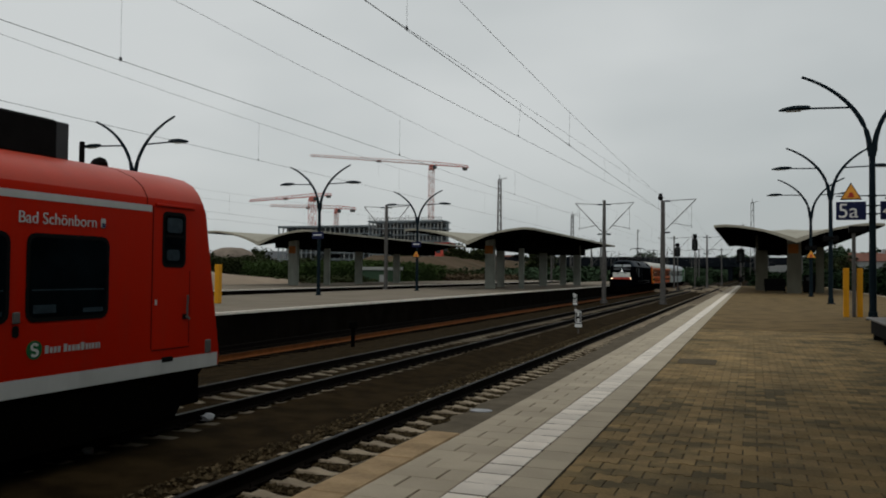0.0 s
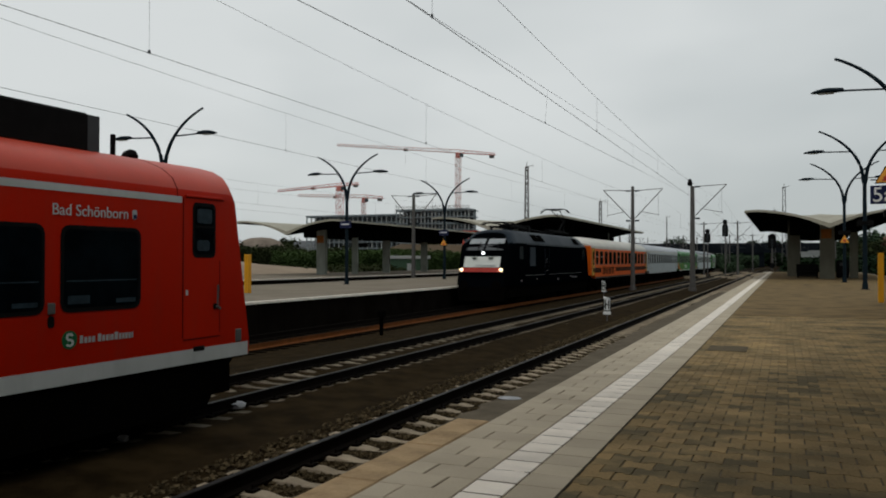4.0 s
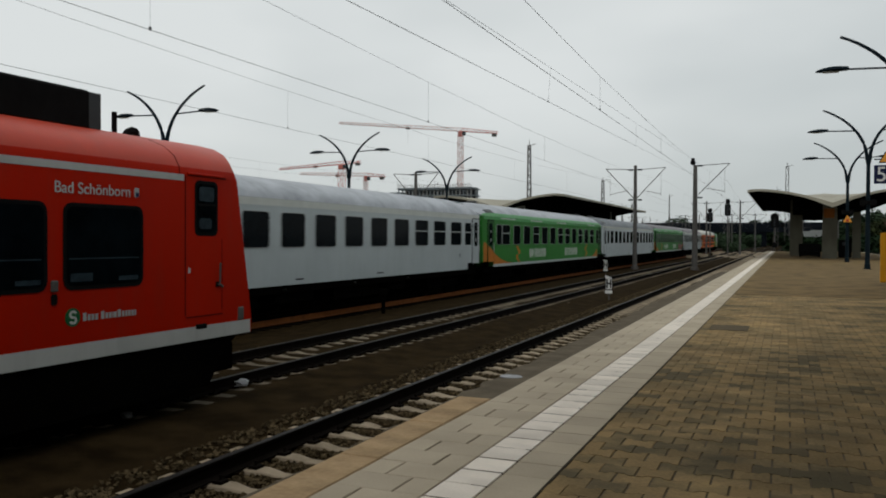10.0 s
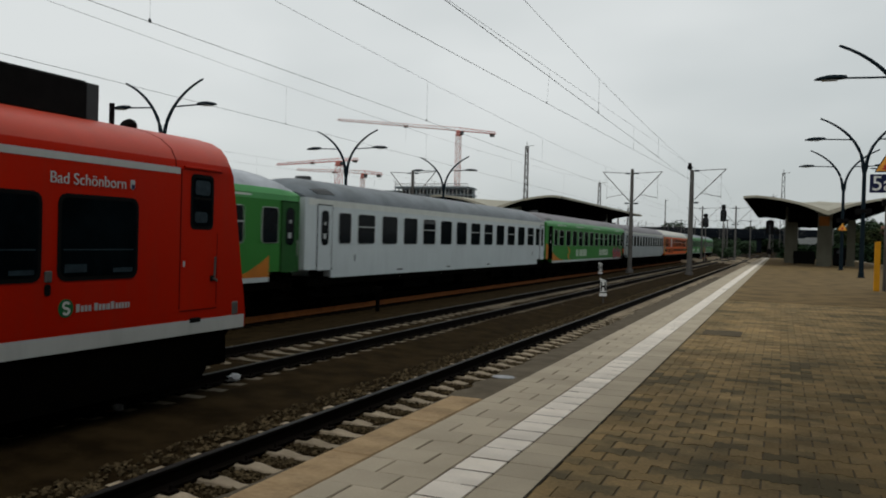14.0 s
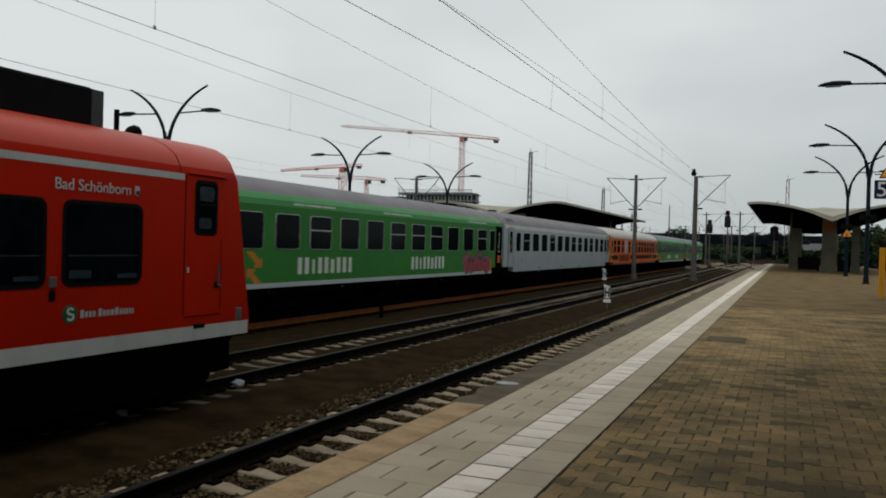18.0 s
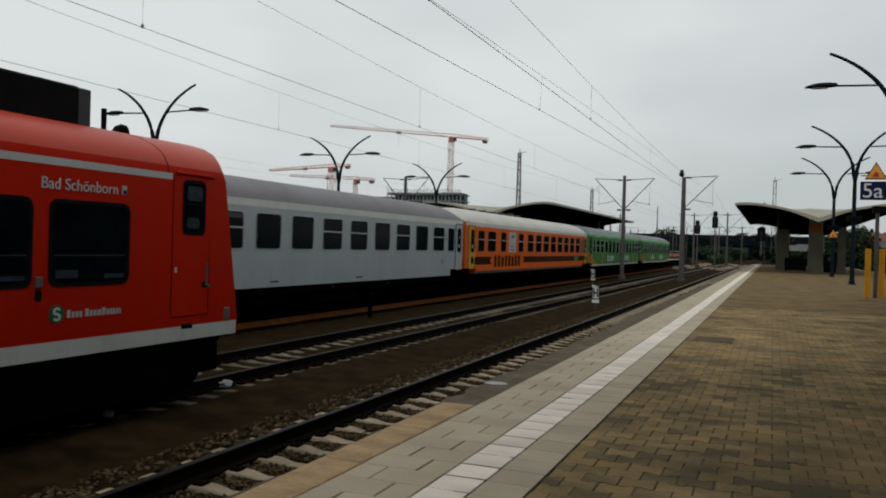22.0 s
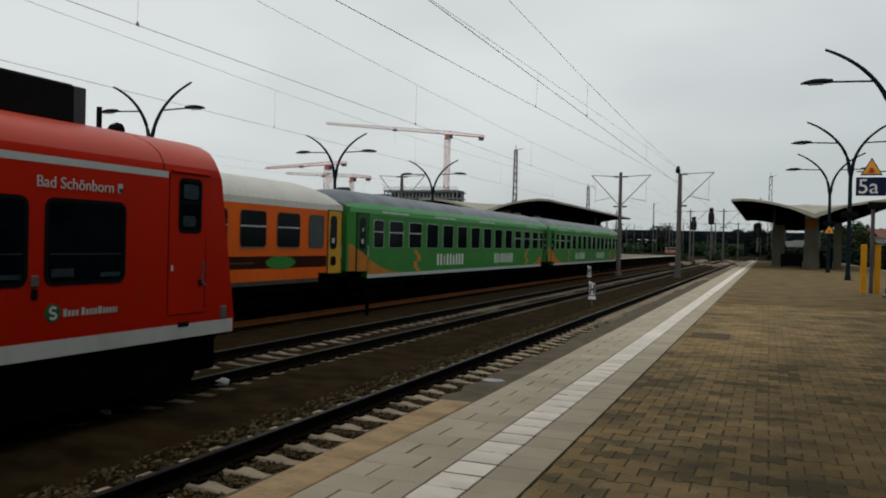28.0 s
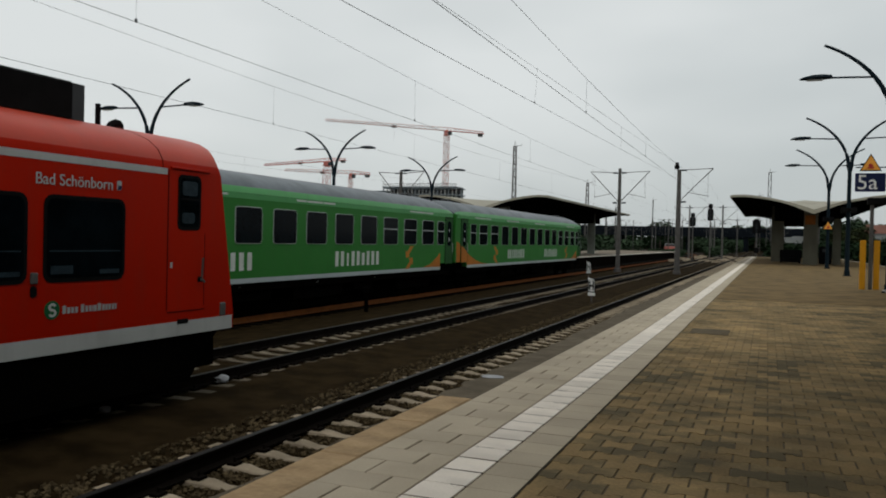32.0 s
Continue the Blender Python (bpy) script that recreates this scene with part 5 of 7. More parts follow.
def roof_hood(c):
    """Dark slanted grille lying on the front end of the roof."""
    zs = [z for z, w in ROOF]
    ws = [w for z, w in ROOF]

    def on_roof(y, z, out):
        k = 0.82 + 0.12 * (y - 0.5) / 0.4 if y < 0.9 else min(1.0, 0.94 + 0.06 * (y - 0.9) / 0.5)
        i = next((n for n in range(len(zs) - 1) if zs[n + 1] >= z), len(zs) - 2)
        f = (z - zs[i]) / (zs[i + 1] - zs[i])
        w = ws[i] + f * (ws[i + 1] - ws[i])
        return (w + out) * (0.96 + 0.04 * k), y, 3.40 + (z - 3.40) * k + out
    bm = bmesh.new()
    rows_ = []
    for z, a, b in ((3.56, 0.75, 1.75), (3.62, 0.68, 1.66), (3.68, 0.62, 1.56), (3.74, 0.56, 1.46)):
        rows_.append([on_roof(a + (b - a) * k / 4, z, 0.012) for k in range(5)] + [on_roof(b - (b - a) * k / 4, z, -0.02) for k in range(5)])
    loft(bm, rows_)
    part("roof_grille", bm, M["roofeq"], c, "dark roof grille")


def green_coach(label, graffiti=False, roof=None, dark_front_door=False):
    shift = 0.0 if graffiti or dark_front_door else -0.4
    if dark_front_door:
        wins = compartments(STANDARD, "sash")
    elif graffiti:
        wins = compartments(("sash", "plain", "plain", "sash", "plain", "plain", "sash", "sash"))
    else:
        wins = compartments(("sash", "plain", "plain", "sash", "plain", "plain", "sash", "sash", "plain", "sash", "plain", "sash"), "plain", shift)
    c = coach(label, M["m_green"], roof or M["m_roofgrey"], wins, M["under"] if graffiti else M["m_recessgreen"], M["under"] if graffiti else None)
    side_plate(c, "lower_stripe", 1.51, 24.59, 1.0, 1.13, M["m_white"], "pale lower stripe")
    side_plate(c, "upper_stripe", 0.15, 25.95, 3.25, 3.395, M["m_sheengreen"], "lighter green band below the roof, sky sheen in its colour")
    for s in (1, -1):
        bm = bmesh.new()
        edge = [(3.40, 1.421), (3.46, 1.397), (3.53, 1.372), (3.57, 1.348), (3.55, 1.30), (3.41, 1.36)]
        loft(bm, [[(s * w * (0.96 + 0.04 * k), y, 3.40 + (z - 3.40) * k) for z, w in edge] for y, k in ((0.02, 0.41), (0.2, 0.63), (0.5, 0.83), (0.9, 0.95), (1.4, 1.01), (24.7, 1.01), (25.2, 0.95), (25.6, 0.83), (25.9, 0.63), (26.08, 0.41))])
        part("roof_edge", bm, M["m_sheengreen"], c, "curved roof edge, sky sheen in its lighter green", smooth=True)
    for i, u in enumerate((2.6, 7.6, 13.2, 21.4)):
        for a, b in ((0.0, 0.55), (0.64, 1.5), (1.58, 2.3)):
            side_plate(c, "lettering_bar", u + a, u + b, 3.31, 3.365, M["m_decal"], d=0.006, t=0.004)
    word_blocks(c, 7.8 + shift, 11.1 + shift, 1.34, 1.82, 9, M["m_decal"], "white wordmark blocks")
    word_blocks(c, 15.5 + shift, 18.8 + shift, 1.34, 1.82, 9, M["m_decal"], "white wordmark blocks")
    # two arrows pointing past each other, mirrored at the rear
    arrow = [(-0.38, 0.42), (-0.07, 0.42), (0.22, 0.19), (0.33, 0.26), (0.33, -0.02), (-0.05, 0.0), (0.06, 0.09)]
    for u, way in ((5.8 + shift, 1), (21.4 + shift, -1)):
        side_poly(c, "bolt_emblem", [(u + way * a, 1.57 + b) for a, b in arrow], M["m_bolt"], "dull orange arrow of the bolt emblem")
        side_poly(c, "bolt_emblem", [(u - way * a, 1.52 - b) for a, b in arrow], M["m_bolt"], "dull orange arrow of the bolt emblem")
    side_poly(c, "end_swoosh", [(1.52, 1.13), (4.5, 1.13), (3.5, 1.20), (2.7, 1.34), (2.0, 1.53), (1.52, 1.70)], M["m_swoosh"], "orange swoosh")
    side_poly(c, "end_swoosh", [(24.58, 1.13), (22.8, 1.13), (23.6, 1.28), (24.2, 1.52), (24.58, 1.72)], M["m_swoosh"], "orange swoosh")
    side_poly(c, "end_swoosh", [(0.12, 1.27), (0.6, 1.27), (0.6, 2.04), (0.4, 2.16), (0.12, 2.18)], M["m_swoosh"], "orange painted end")
    if not graffiti:
        for s in (1, -1):
            side_poly(c, "door_mark", [(0.68, 1.26), (1.46, 1.26), (1.46, 1.72), (1.05, 1.90), (0.68, 2.02)], M["m_swoosh"], "orange lower door panel", d=0.034, sides=(s,))
    if graffiti:
        # fat sprayed shapes with dark outlines, leaning over one another
        def blob(nm, m, cu, cz, ru, rz, lean, ph, layer, wob=0.16, label=""):
            pts = []
            for i in range(32):
                a = 2 * math.pi * i / 32
                r = 1 + wob * math.sin(3 * a + ph) + 0.6 * wob * math.sin(5 * a + 2 * ph)
                du, dz = ru * r * math.cos(a), rz * r * math.sin(a)
                pts.append((cu + du + lean * dz, max(1.03, min(2.06, cz + dz))))
            side_poly(c, nm, pts, M[m], label, d=0.005 + 0.0022 * layer, sides=(1,), t=0.002)
        for k, (cu, cz, ru, rz, lean) in enumerate(((21.35, 1.52, 0.52, 0.46, 0.1), (22.05, 1.42, 0.50, 0.36, 0.2), (22.75, 1.55, 0.62, 0.46, 0.15), (23.75, 1.47, 0.60, 0.42, -0.2))):
            blob("graffiti_outline", "m_darkpaint", cu, cz, ru, rz, lean, 1.7 * k, 3 * k, 0.10, "dark outline of a sprayed shape")
            blob("graffiti_fill", "m_pink", cu, cz, ru * 0.93, rz * 0.90, lean, 1.7 * k, 3 * k + 1, 0.10)
            blob("graffiti_light", "m_coral", cu + 0.06, cz - 0.10, ru * 0.70, rz * 0.58, lean, 1.7 * k + 0.7, 3 * k + 2, 0.16)
        for k, (cu, cz, ru, rz, lean) in enumerate(((21.55, 1.66, 0.15, 0.10, 0.5), (22.05, 1.62, 0.20, 0.07, 0.2), (22.9, 1.74, 0.30, 0.09, -0.3), (22.45, 1.36, 0.07, 0.12, 0.3), (23.6, 1.62, 0.24, 0.08, 0.3), (24.1, 1.5, 0.08, 0.12, 0.4))):
            blob("graffiti_hollow", "m_darkpaint", cu, cz, ru, rz, lean, k, 13, 0.25)
        side_plate(c, "door_mark", 25.34, 25.74, 1.5, 1.85, M["m_orange"], d=0.034, both=False)
        for z in (1.98, 2.42, 2.8):
            side_plate(c, "door_mark", 25.5, 25.62, z, z + 0.14, M["m_frame"], d=0.034, both=False)
    if not dark_front_door:
        roof_hood(c)
    roof_vents(c, (2.2, 24.0), M["roofeq"])
    return c


STANDARD = ("sash", "sash", "plain", "plain", "plain", "plain", "plain", "plain", "plain", "sash", "sash", "sash")


def white_coach(label, roof, hood=False, rear_mark=True, body="m_white"):
    c = coach(label, M[body], roof, compartments(STANDARD if not rear_mark else ("sash", "plain", "plain", "open", "plain", "plain", "sash", "sash", "plain", "sash", "plain", "sash"), "plain" if rear_mark else "sash"), M[body])
    side_plate(c, "upper_stripe", 0.15, 25.95, 3.20, 3.395, M["m_decal"], "paler band below the roof")
    for u, z in ((3.0, 1.5), (23.6, 1.5)):
        side_plate(c, "class_mark", u, u + 0.07, z, z + 0.2, M["roofeq"])
    for u, z, w in ((6.2, 1.12, 0.5), (11.0, 1.12, 0.4), (16.0, 1.12, 0.5)):
        side_plate(c, "lettering_bar", u, u + w, z, z + 0.05, M["roofeq"])
    roof_vents(c, (2.0,), M["roofeq"])
    if hood:
        roof_hood(c)
    if rear_mark:
        letters("class_figure", "2", 0.40, M["roofeq"], c, pose(1.4125, 23.90, 2.52, 90, 0, 90), "grey class figure")
    return c


def orange_coach(label, poster):
    c = coach(label, M["m_orange"], M["m_roofcream"], orange_windows(poster), M["m_yellow"], doors=(0.8, 25.57), fm="m_frameblack", door_glass=0.10)
    side_plate(c, "lower_stripe", 1.51, 24.59, 1.0, 1.12, M["m_frameblack"], "dirty grey lower edge")
    side_plate(c, "upper_band", 0.06, 26.04, 3.22, 3.40, M["m_roofcream"], "cream band below the roof")
    for u0, u1, kind in orange_windows(poster):
        if kind != "poster":
            side_plate(c, "window_sill", u0 - 0.01, u1 + 0.01, 2.025, 2.05, M["m_bannersill"], d=0.02, t=0.02)
    word_blocks(c, 4.08, 8.76, 1.28, 1.86, 8, M["m_brown"], "dark brown wordmark block", 0.68)
    side_poly(c, "brown_banner", [(1.1, 1.42), (3.75, 1.42), (3.55, 1.62), (3.75, 1.8), (1.1, 1.8)], M["m_brown"], "dark brown banner")
    side_poly(c, "brown_banner", [(9.19, 1.46), (25.05, 1.46), (25.05, 1.80), (9.19, 1.80), (9.42, 1.62)], M["m_brown"], "dark brown banner")
    side_plate(c, "lettering_bar", 11.4, 21.2, 1.60, 1.64, M["m_bannertext"], d=0.008, t=0.003)
    if poster:
        side_poly(c, "oval_badge", [(22.5 + 0.75 * math.cos(k * math.pi / 8), 1.62 + 0.19 * math.sin(k * math.pi / 8)) for k in range(16)], M["m_green"], "green oval badge", d=0.010)
        roof_vents(c, (4.5, 6.1, 7.6, 9.2, 11.0, 12.4), M["roofeq"])
    for u in (0.36, 1.24, 25.12, 26.0):
        side_plate(c, "door_edge", u - 0.03, u + 0.03, 1.27, 3.22, M["m_frameblack"], d=0.018, t=0.01)
    return c


def loco():
    c = thing("electric_locomotive", "black electric locomotive with white front panel and lit lamps", "locomotive")
    L = 19.0
    prof = [(0.95, 1.40), (1.15, 1.47), (3.10, 1.47), (3.24, 1.46), (3.34, 1.40), (3.78, 1.06), (3.88, 0.93), (3.95, 0.72), (3.99, 0.4)]
    pts = prof + [(z, -w) for z, w in reversed(prof)]

    def back(z):
        return 0.0 if z < 1.9 else 0.15 * (z - 1.9) ** 1 + 0.42 * (z - 1.9) ** 2.0 / 1.8

    rings = []
    for k, yb in ((0, 0.0), (1, 0.25), (2, 0.8)):
        s = (0.84, 0.95, 1.0)[k]
        zz = (0.94, 0.98, 1.0)[k]
        rings.append([(w * s, yb + back(z) * 1.25, 0.95 + (z - 0.95) * zz) for z, w in pts])
    rings.append([(w, 2.6, z) for z, w in pts])
    rings += [[(w, L - p[1], z) for (z, w), p in zip(pts, r)] for r in (rings[3],)]
    rings += [[(p[0], L - p[1], p[2]) for p in r] for r in reversed(rings[:3])]
    bm = bmesh.new()
    loft(bm, rings)
    bm.normal_update()
    for f in bm.faces:
        if f.calc_center_median().z > 3.26 and abs(f.normal.y) < 0.6:
            f.material_index = 1
    part("body", bm, [M["m_loco"], M["m_locoroof"]], c, "black body with a grey roof edge", smooth=True)

    def front(name, x0, x1, z0, z1, material, parent=c, d=0.02, label=""):
        bm = bmesh.new()
        q = []
        for z in (z0, z1):
            for x in (x0, x1):
                bow = 0.10 * (abs(x) / 1.3) ** 2
                q.append((x, back(z) * 1.25 - d + bow, 0.95 + (z - 0.95) * 0.94))
        q2 = [(x, y + 0.02, z) for x, y, z in q]
        loft(bm, [[q[0], q[1], q[3], q[2]], [q2[0], q2[1], q2[3], q2[2]]])
        return part(name, bm, material, parent, label)

    panel = front("white_panel", -0.98, 0.98, 2.03, 2.62, M["m_decal"], label="white front panel")
    front("red_stripe", -1.0, 1.0, 1.78, 2.015, M["m_red"], label="red front stripe")
    for x in (-0.55, 0.35):
        front("vent_slot", x, x + 0.24, 2.49, 2.58, M["under"], panel, d=0.035)
    front("number_bar", -0.3, 0.75, 2.12, 2.17, M["m_frame"], panel, d=0.035)
    ws = front("windscreen", -1.06, 1.06, 2.92, 3.70, M["m_loco"], d=0.012)
    for x in (-0.98, 0.06):
        front("screen_pane", x, x + 0.92, 2.97, 3.64, M["m_screen"], ws, d=0.03, label="reflecting windscreen pane")
        # pale plate paints the reflected sky onto the upper glass
        front("sun_blind", x + 0.03, x + 0.89, 3.34, 3.62, M["m_skyreflect"], ws, d=0.034, label="pale plate painted as sky reflection on the upper glass")
        front("wiper", x + 0.62, x + 0.67, 2.95, 3.4, M["black"], ws, d=0.045)
    for x in (-1.19, 0.95):
        l = front("lamp_cluster", x, x + 0.24, 1.78, 2.02, M["m_frameblack"], d=0.012)
        bm = bmesh.new()
        disc(bm, (x + 0.12, 0.03, 1.84), 0.085, 0.03, "y", 12)
        part("head_lamp", bm, M["m_lightlamp"], l, "lit warm head lamp")
    bm = bmesh.new()
    disc(bm, (0, back(2.82) * 1.25 - 0.03, 0.95 + 1.87 * 0.94), 0.07, 0.05, "y", 12)
    part("top_lamp", bm, M["m_whitelamp"], c, "lit white top lamp")
    # cab side windows, panels, doors, marks
    for s in (1, -1):
        def sp(name, y0, y1, z0, z1, m, d=0.006, parent=c, label=""):
            bm = bmesh.new()
            x0, x1 = s * (1.47 + d - 0.01), s * (1.47 + d)
            box(bm, min(x0, x1), max(x0, x1), y0, y1, z0, z1)
            return part(name, bm, m, parent, label)
        for y0 in (2.02, L - 2.56):
            w = sp("cab_window", y0 - 0.04, y0 + 0.58, 2.38, 3.08, M["black"], 0.006)
            sp("pane", y0, y0 + 0.54, 2.42, 3.04, M["m_screen"] if y0 < 9 else M["m_glass"], 0.012, w, "cab side window")
        for y0 in (3.86,):
            sp("side_panel", y0, y0 + 1.05, 2.02, 3.05, M["m_locoroof"], 0.006, label="dull grey side panel")
        for y0 in (6.89,):
            d = sp("engine_room_door", y0, y0 + 0.86, 1.5, 3.04, M["m_loco"], 0.012)
            for k in (y0 - 0.02, y0 + 0.86):
                sp("door_edge", k, k + 0.02, 1.5, 3.06, M["m_locoroof"], 0.016, d)
            bm = bmesh.new()
            tube(bm, [(s * 1.53, y0 + 0.1, 2.2), (s * 1.54, y0 + 0.1, 2.42), (s * 1.54, y0 + 0.36, 2.40)], 0.014, 5)
            tube(bm, [(s * 1.53, y0 + 0.06, 1.78), (s * 1.53, y0 + 0.4, 1.74)], 0.014, 5)
            part("door_handle", bm, M["m_roofmauve"], d, "bare steel handles")
        sp("sill_line", 3.0, L - 3.0, 1.50, 1.53, M["roofeq"], 0.004)
        for y0, w, z in ((2.2, 0.18, 1.20), (5.2, 0.12, 1.24), (9.7, 0.35, 1.16), (12.9, 0.3, 1.30), (13.4, 0.55, 1.22), (14.1, 0.6, 1.22)):
            sp("data_plate", y0, y0 + w, z, z + 0.08, M["m_roofmauve"], 0.006)
        for y0, w in ((4.9, 1.25), (6.25, 0.95), (14.5, 1.25)):
            bm = bmesh.new()
            loft(bm, [[(s * 1.372 - s * k * 0.29, y0 + k * 0.12 + a, 3.40 + 0.36 * k) for k, a in ((0, 0), (0, w), (1, w - 0.24), (1, 0))], [(s * 1.39 - s * k * 0.29, y0 + k * 0.12 + a, 3.43 + 0.36 * k) for k, a in ((0, 0), (0, w), (1, w - 0.24), (1, 0))]])
            part("roof_grille", bm, M["under"], c, "dark slanted roof grille")
        bm = bmesh.new()
        tube(bm, [(s * 1.46, 3.2, 3.20), (s * 1.46, L - 3.2, 3.20)], 0.025, 6)
        part("rain_gutter", bm, M["m_locoroof"], c)

    # roof gear: a folded and a raised pantograph, insulators, main switch, conductor bar
    def insulator(x, y, z0, z1, parent):
        bm = bmesh.new()
        n = 5
        pts, rr_ = [], []
        for k in range(2 * n + 1):
            pts.append((x, y, z0 + (z1 - z0) * k / (2 * n)))
            rr_.append(0.06 if k % 2 == 0 else 0.10)
        tube(bm, pts, rr_, 8)
        part("insulator", bm, M["black"], parent)

    def base(name, label, y0, y1, zb):
        bm = bmesh.new()
        for x in (-0.55, 0.55):
            box(bm, x - 0.05, x + 0.05, y0, y1, zb, zb + 0.09)
        for y in (y0 + 0.15, (y0 + y1) / 2, y1 - 0.15):
            box(bm, -0.6, 0.6, y - 0.05, y + 0.05, zb + 0.01, zb + 0.08)
        tube(bm, [(-0.42, y1 - 0.45, zb + 0.14), (0.42, y1 - 0.45, zb + 0.14)], 0.09, 8)
        box(bm, -0.16, 0.16, y0 + 0.5, y1 - 0.6, zb + 0.06, zb + 0.2)
        pb = part(name, bm, M["black"], c, label)
        for x in (-0.55, 0.55):
            for y in (y0 + 0.25, y1 - 0.35):
                insulator(x, y, 3.84, zb, pb)
        return pb

    fp = base("folded_pantograph", "folded black pantograph", 2.95, 6.1, 4.14)
    bm = bmesh.new()
    for x in (-0.2, 0.2):
        tube(bm, [(x, 5.7, 4.30), (x * 1.6, 2.75, 4.36)], 0.035, 6)
    tube(bm, [(0.0, 2.9, 4.28), (0.0, 5.9, 4.36)], 0.05, 6)
    part("folded_arm", bm, M["black"], fp)
    bm = bmesh.new()
    for dy in (-0.17, 0.17):
        tube(bm, [(-0.90, 2.75 + dy, 4.26), (-0.78, 2.75 + dy, 4.36), (-0.5, 2.75 + dy, 4.38), (0.5, 2.75 + dy, 4.38), (0.78, 2.75 + dy, 4.36), (0.90, 2.75 + dy, 4.26)], 0.035, 6)
    part("contact_head", bm, M["black"], fp)
    for y, h in ((6.35, 4.28), (6.75, 4.34), (9.5, 4.18), (10.18, 4.18), (11.6, 4.18), (12.1, 4.15)):
        insulator(0.1, y, 3.88, h, c)
    bm = bmesh.new()
    box(bm, -0.2, 0.2, 7.78, 8.2, 3.9, 4.34)
    for y in (7.84, 7.99, 8.14):
        for x in (-0.14, 0.0, 0.14):
            tube(bm, [(x, y, 4.32), (x, y, 4.44)], 0.05, 6)
    part("main_switch", bm, M["black"], c, "black main switch box on the roof")
    bm = bmesh.new()
    tube(bm, [(0.1, 6.35, 4.28), (0.1, 7.6, 4.24), (0.1, 9.5, 4.19), (0.1, 12.2, 4.16)], 0.022, 5)
    part("roof_conductor", bm, M["black"], c)
    pb = base("pantograph", "raised black pantograph", 12.0, 16.1, 4.16)
    bm = bmesh.new()
    tube(bm, [(0, 15.55, 4.28), (0, 16.95, 5.10)], 0.055, 6)
    tube(bm, [(0.2, 16.1, 4.2), (0.04, 17.05, 5.02)], 0.018, 6)
    tube(bm, [(-0.25, 15.9, 4.2), (-0.04, 17.05, 5.02)], 0.018, 6)
    tube(bm, [(-0.12, 16.95, 5.10), (0.12, 16.95, 5.10)], 0.075, 8)
    part("lower_arm", bm, M["black"], pb)
    bm = bmesh.new()
    for x in (-0.30, 0.30):
        tube(bm, [(x * 0.3, 17.0, 5.12), (x, 14.75, 5.72)], 0.028, 6)
    tube(bm, [(0.0, 17.1, 5.02), (0.0, 14.9, 5.60)], 0.016, 5)
    part("upper_arm", bm, M["black"], pb)
    bm = bmesh.new()
    for dy in (-0.17, 0.17):
        tube(bm, [(-0.97, 14.6 + dy, 5.50), (-0.90, 14.6 + dy, 5.64), (-0.74, 14.6 + dy, 5.76), (-0.5, 14.6 + dy, 5.80), (0.5, 14.6 + dy, 5.80), (0.74, 14.6 + dy, 5.76), (0.90, 14.6 + dy, 5.64), (0.97, 14.6 + dy, 5.50)], 0.03, 6)
    for x in (-0.5, 0.0, 0.5):
        tube(bm, [(x, 14.42, 5.78), (x, 14.78, 5.78)], 0.04, 6)
    for x in (-0.5, 0.5):
        tube(bm, [(0, 14.75, 5.70), (x, 14.6, 5.77)], 0.03, 6)
    part("contact_head", bm, M["black"], pb)
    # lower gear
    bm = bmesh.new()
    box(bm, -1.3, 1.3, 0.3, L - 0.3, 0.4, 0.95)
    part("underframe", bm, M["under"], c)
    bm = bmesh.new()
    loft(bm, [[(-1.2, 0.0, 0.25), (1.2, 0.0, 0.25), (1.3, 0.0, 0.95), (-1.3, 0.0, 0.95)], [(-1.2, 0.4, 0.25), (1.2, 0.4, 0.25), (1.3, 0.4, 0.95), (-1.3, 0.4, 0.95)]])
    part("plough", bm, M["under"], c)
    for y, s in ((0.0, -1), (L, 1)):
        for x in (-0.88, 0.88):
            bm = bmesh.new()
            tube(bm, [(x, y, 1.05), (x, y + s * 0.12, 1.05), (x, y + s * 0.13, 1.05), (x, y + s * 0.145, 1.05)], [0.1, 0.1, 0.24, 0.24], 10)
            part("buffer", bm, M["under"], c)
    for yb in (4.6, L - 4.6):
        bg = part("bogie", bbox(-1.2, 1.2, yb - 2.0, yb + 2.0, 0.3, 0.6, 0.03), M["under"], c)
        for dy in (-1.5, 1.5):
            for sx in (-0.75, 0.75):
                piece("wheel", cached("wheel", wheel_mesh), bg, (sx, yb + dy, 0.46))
    return c


TRAIN = [(loco(), 0.15, 4.6, 14.4)]
specs = [("orange", 0), ("white", M["m_roofpale"]), ("green", 0), ("white", M["m_roofgrey"]), ("graffiti", 0), ("white", M["m_roofmauve"]), ("orange", 0), ("green", 1), ("green", 1)]
for i, (k, a) in enumerate(specs):
    if k == "orange":
        o = orange_coach("orange passenger coach with a cream roof" + (" and one window poster" if i else " and brown banners"), i > 0)
    elif k == "white":
        o = white_coach("plain pale grey passenger coach with dark windows", a, i in (3, 5), i > 1, {3: "m_whiteclean", 5: "m_whitedull"}.get(i, "m_white"))
    elif k == "green":
        o = green_coach("green passenger coach with white wordmarks and an orange bolt", dark_front_door=(a == 1), roof=M["m_roofgrey"] if a else M["m_roofpale"])
    else:
        o = green_coach("green passenger coach with pink graffiti over its rear end", graffiti=True, roof=M["m_roofmauve"])
    TRAIN.append((o, 19.3 + 26.4 * i + 0.15 + {0: 0.05, 1: -0.1}.get(i, 0.0), 3.55, 22.55))


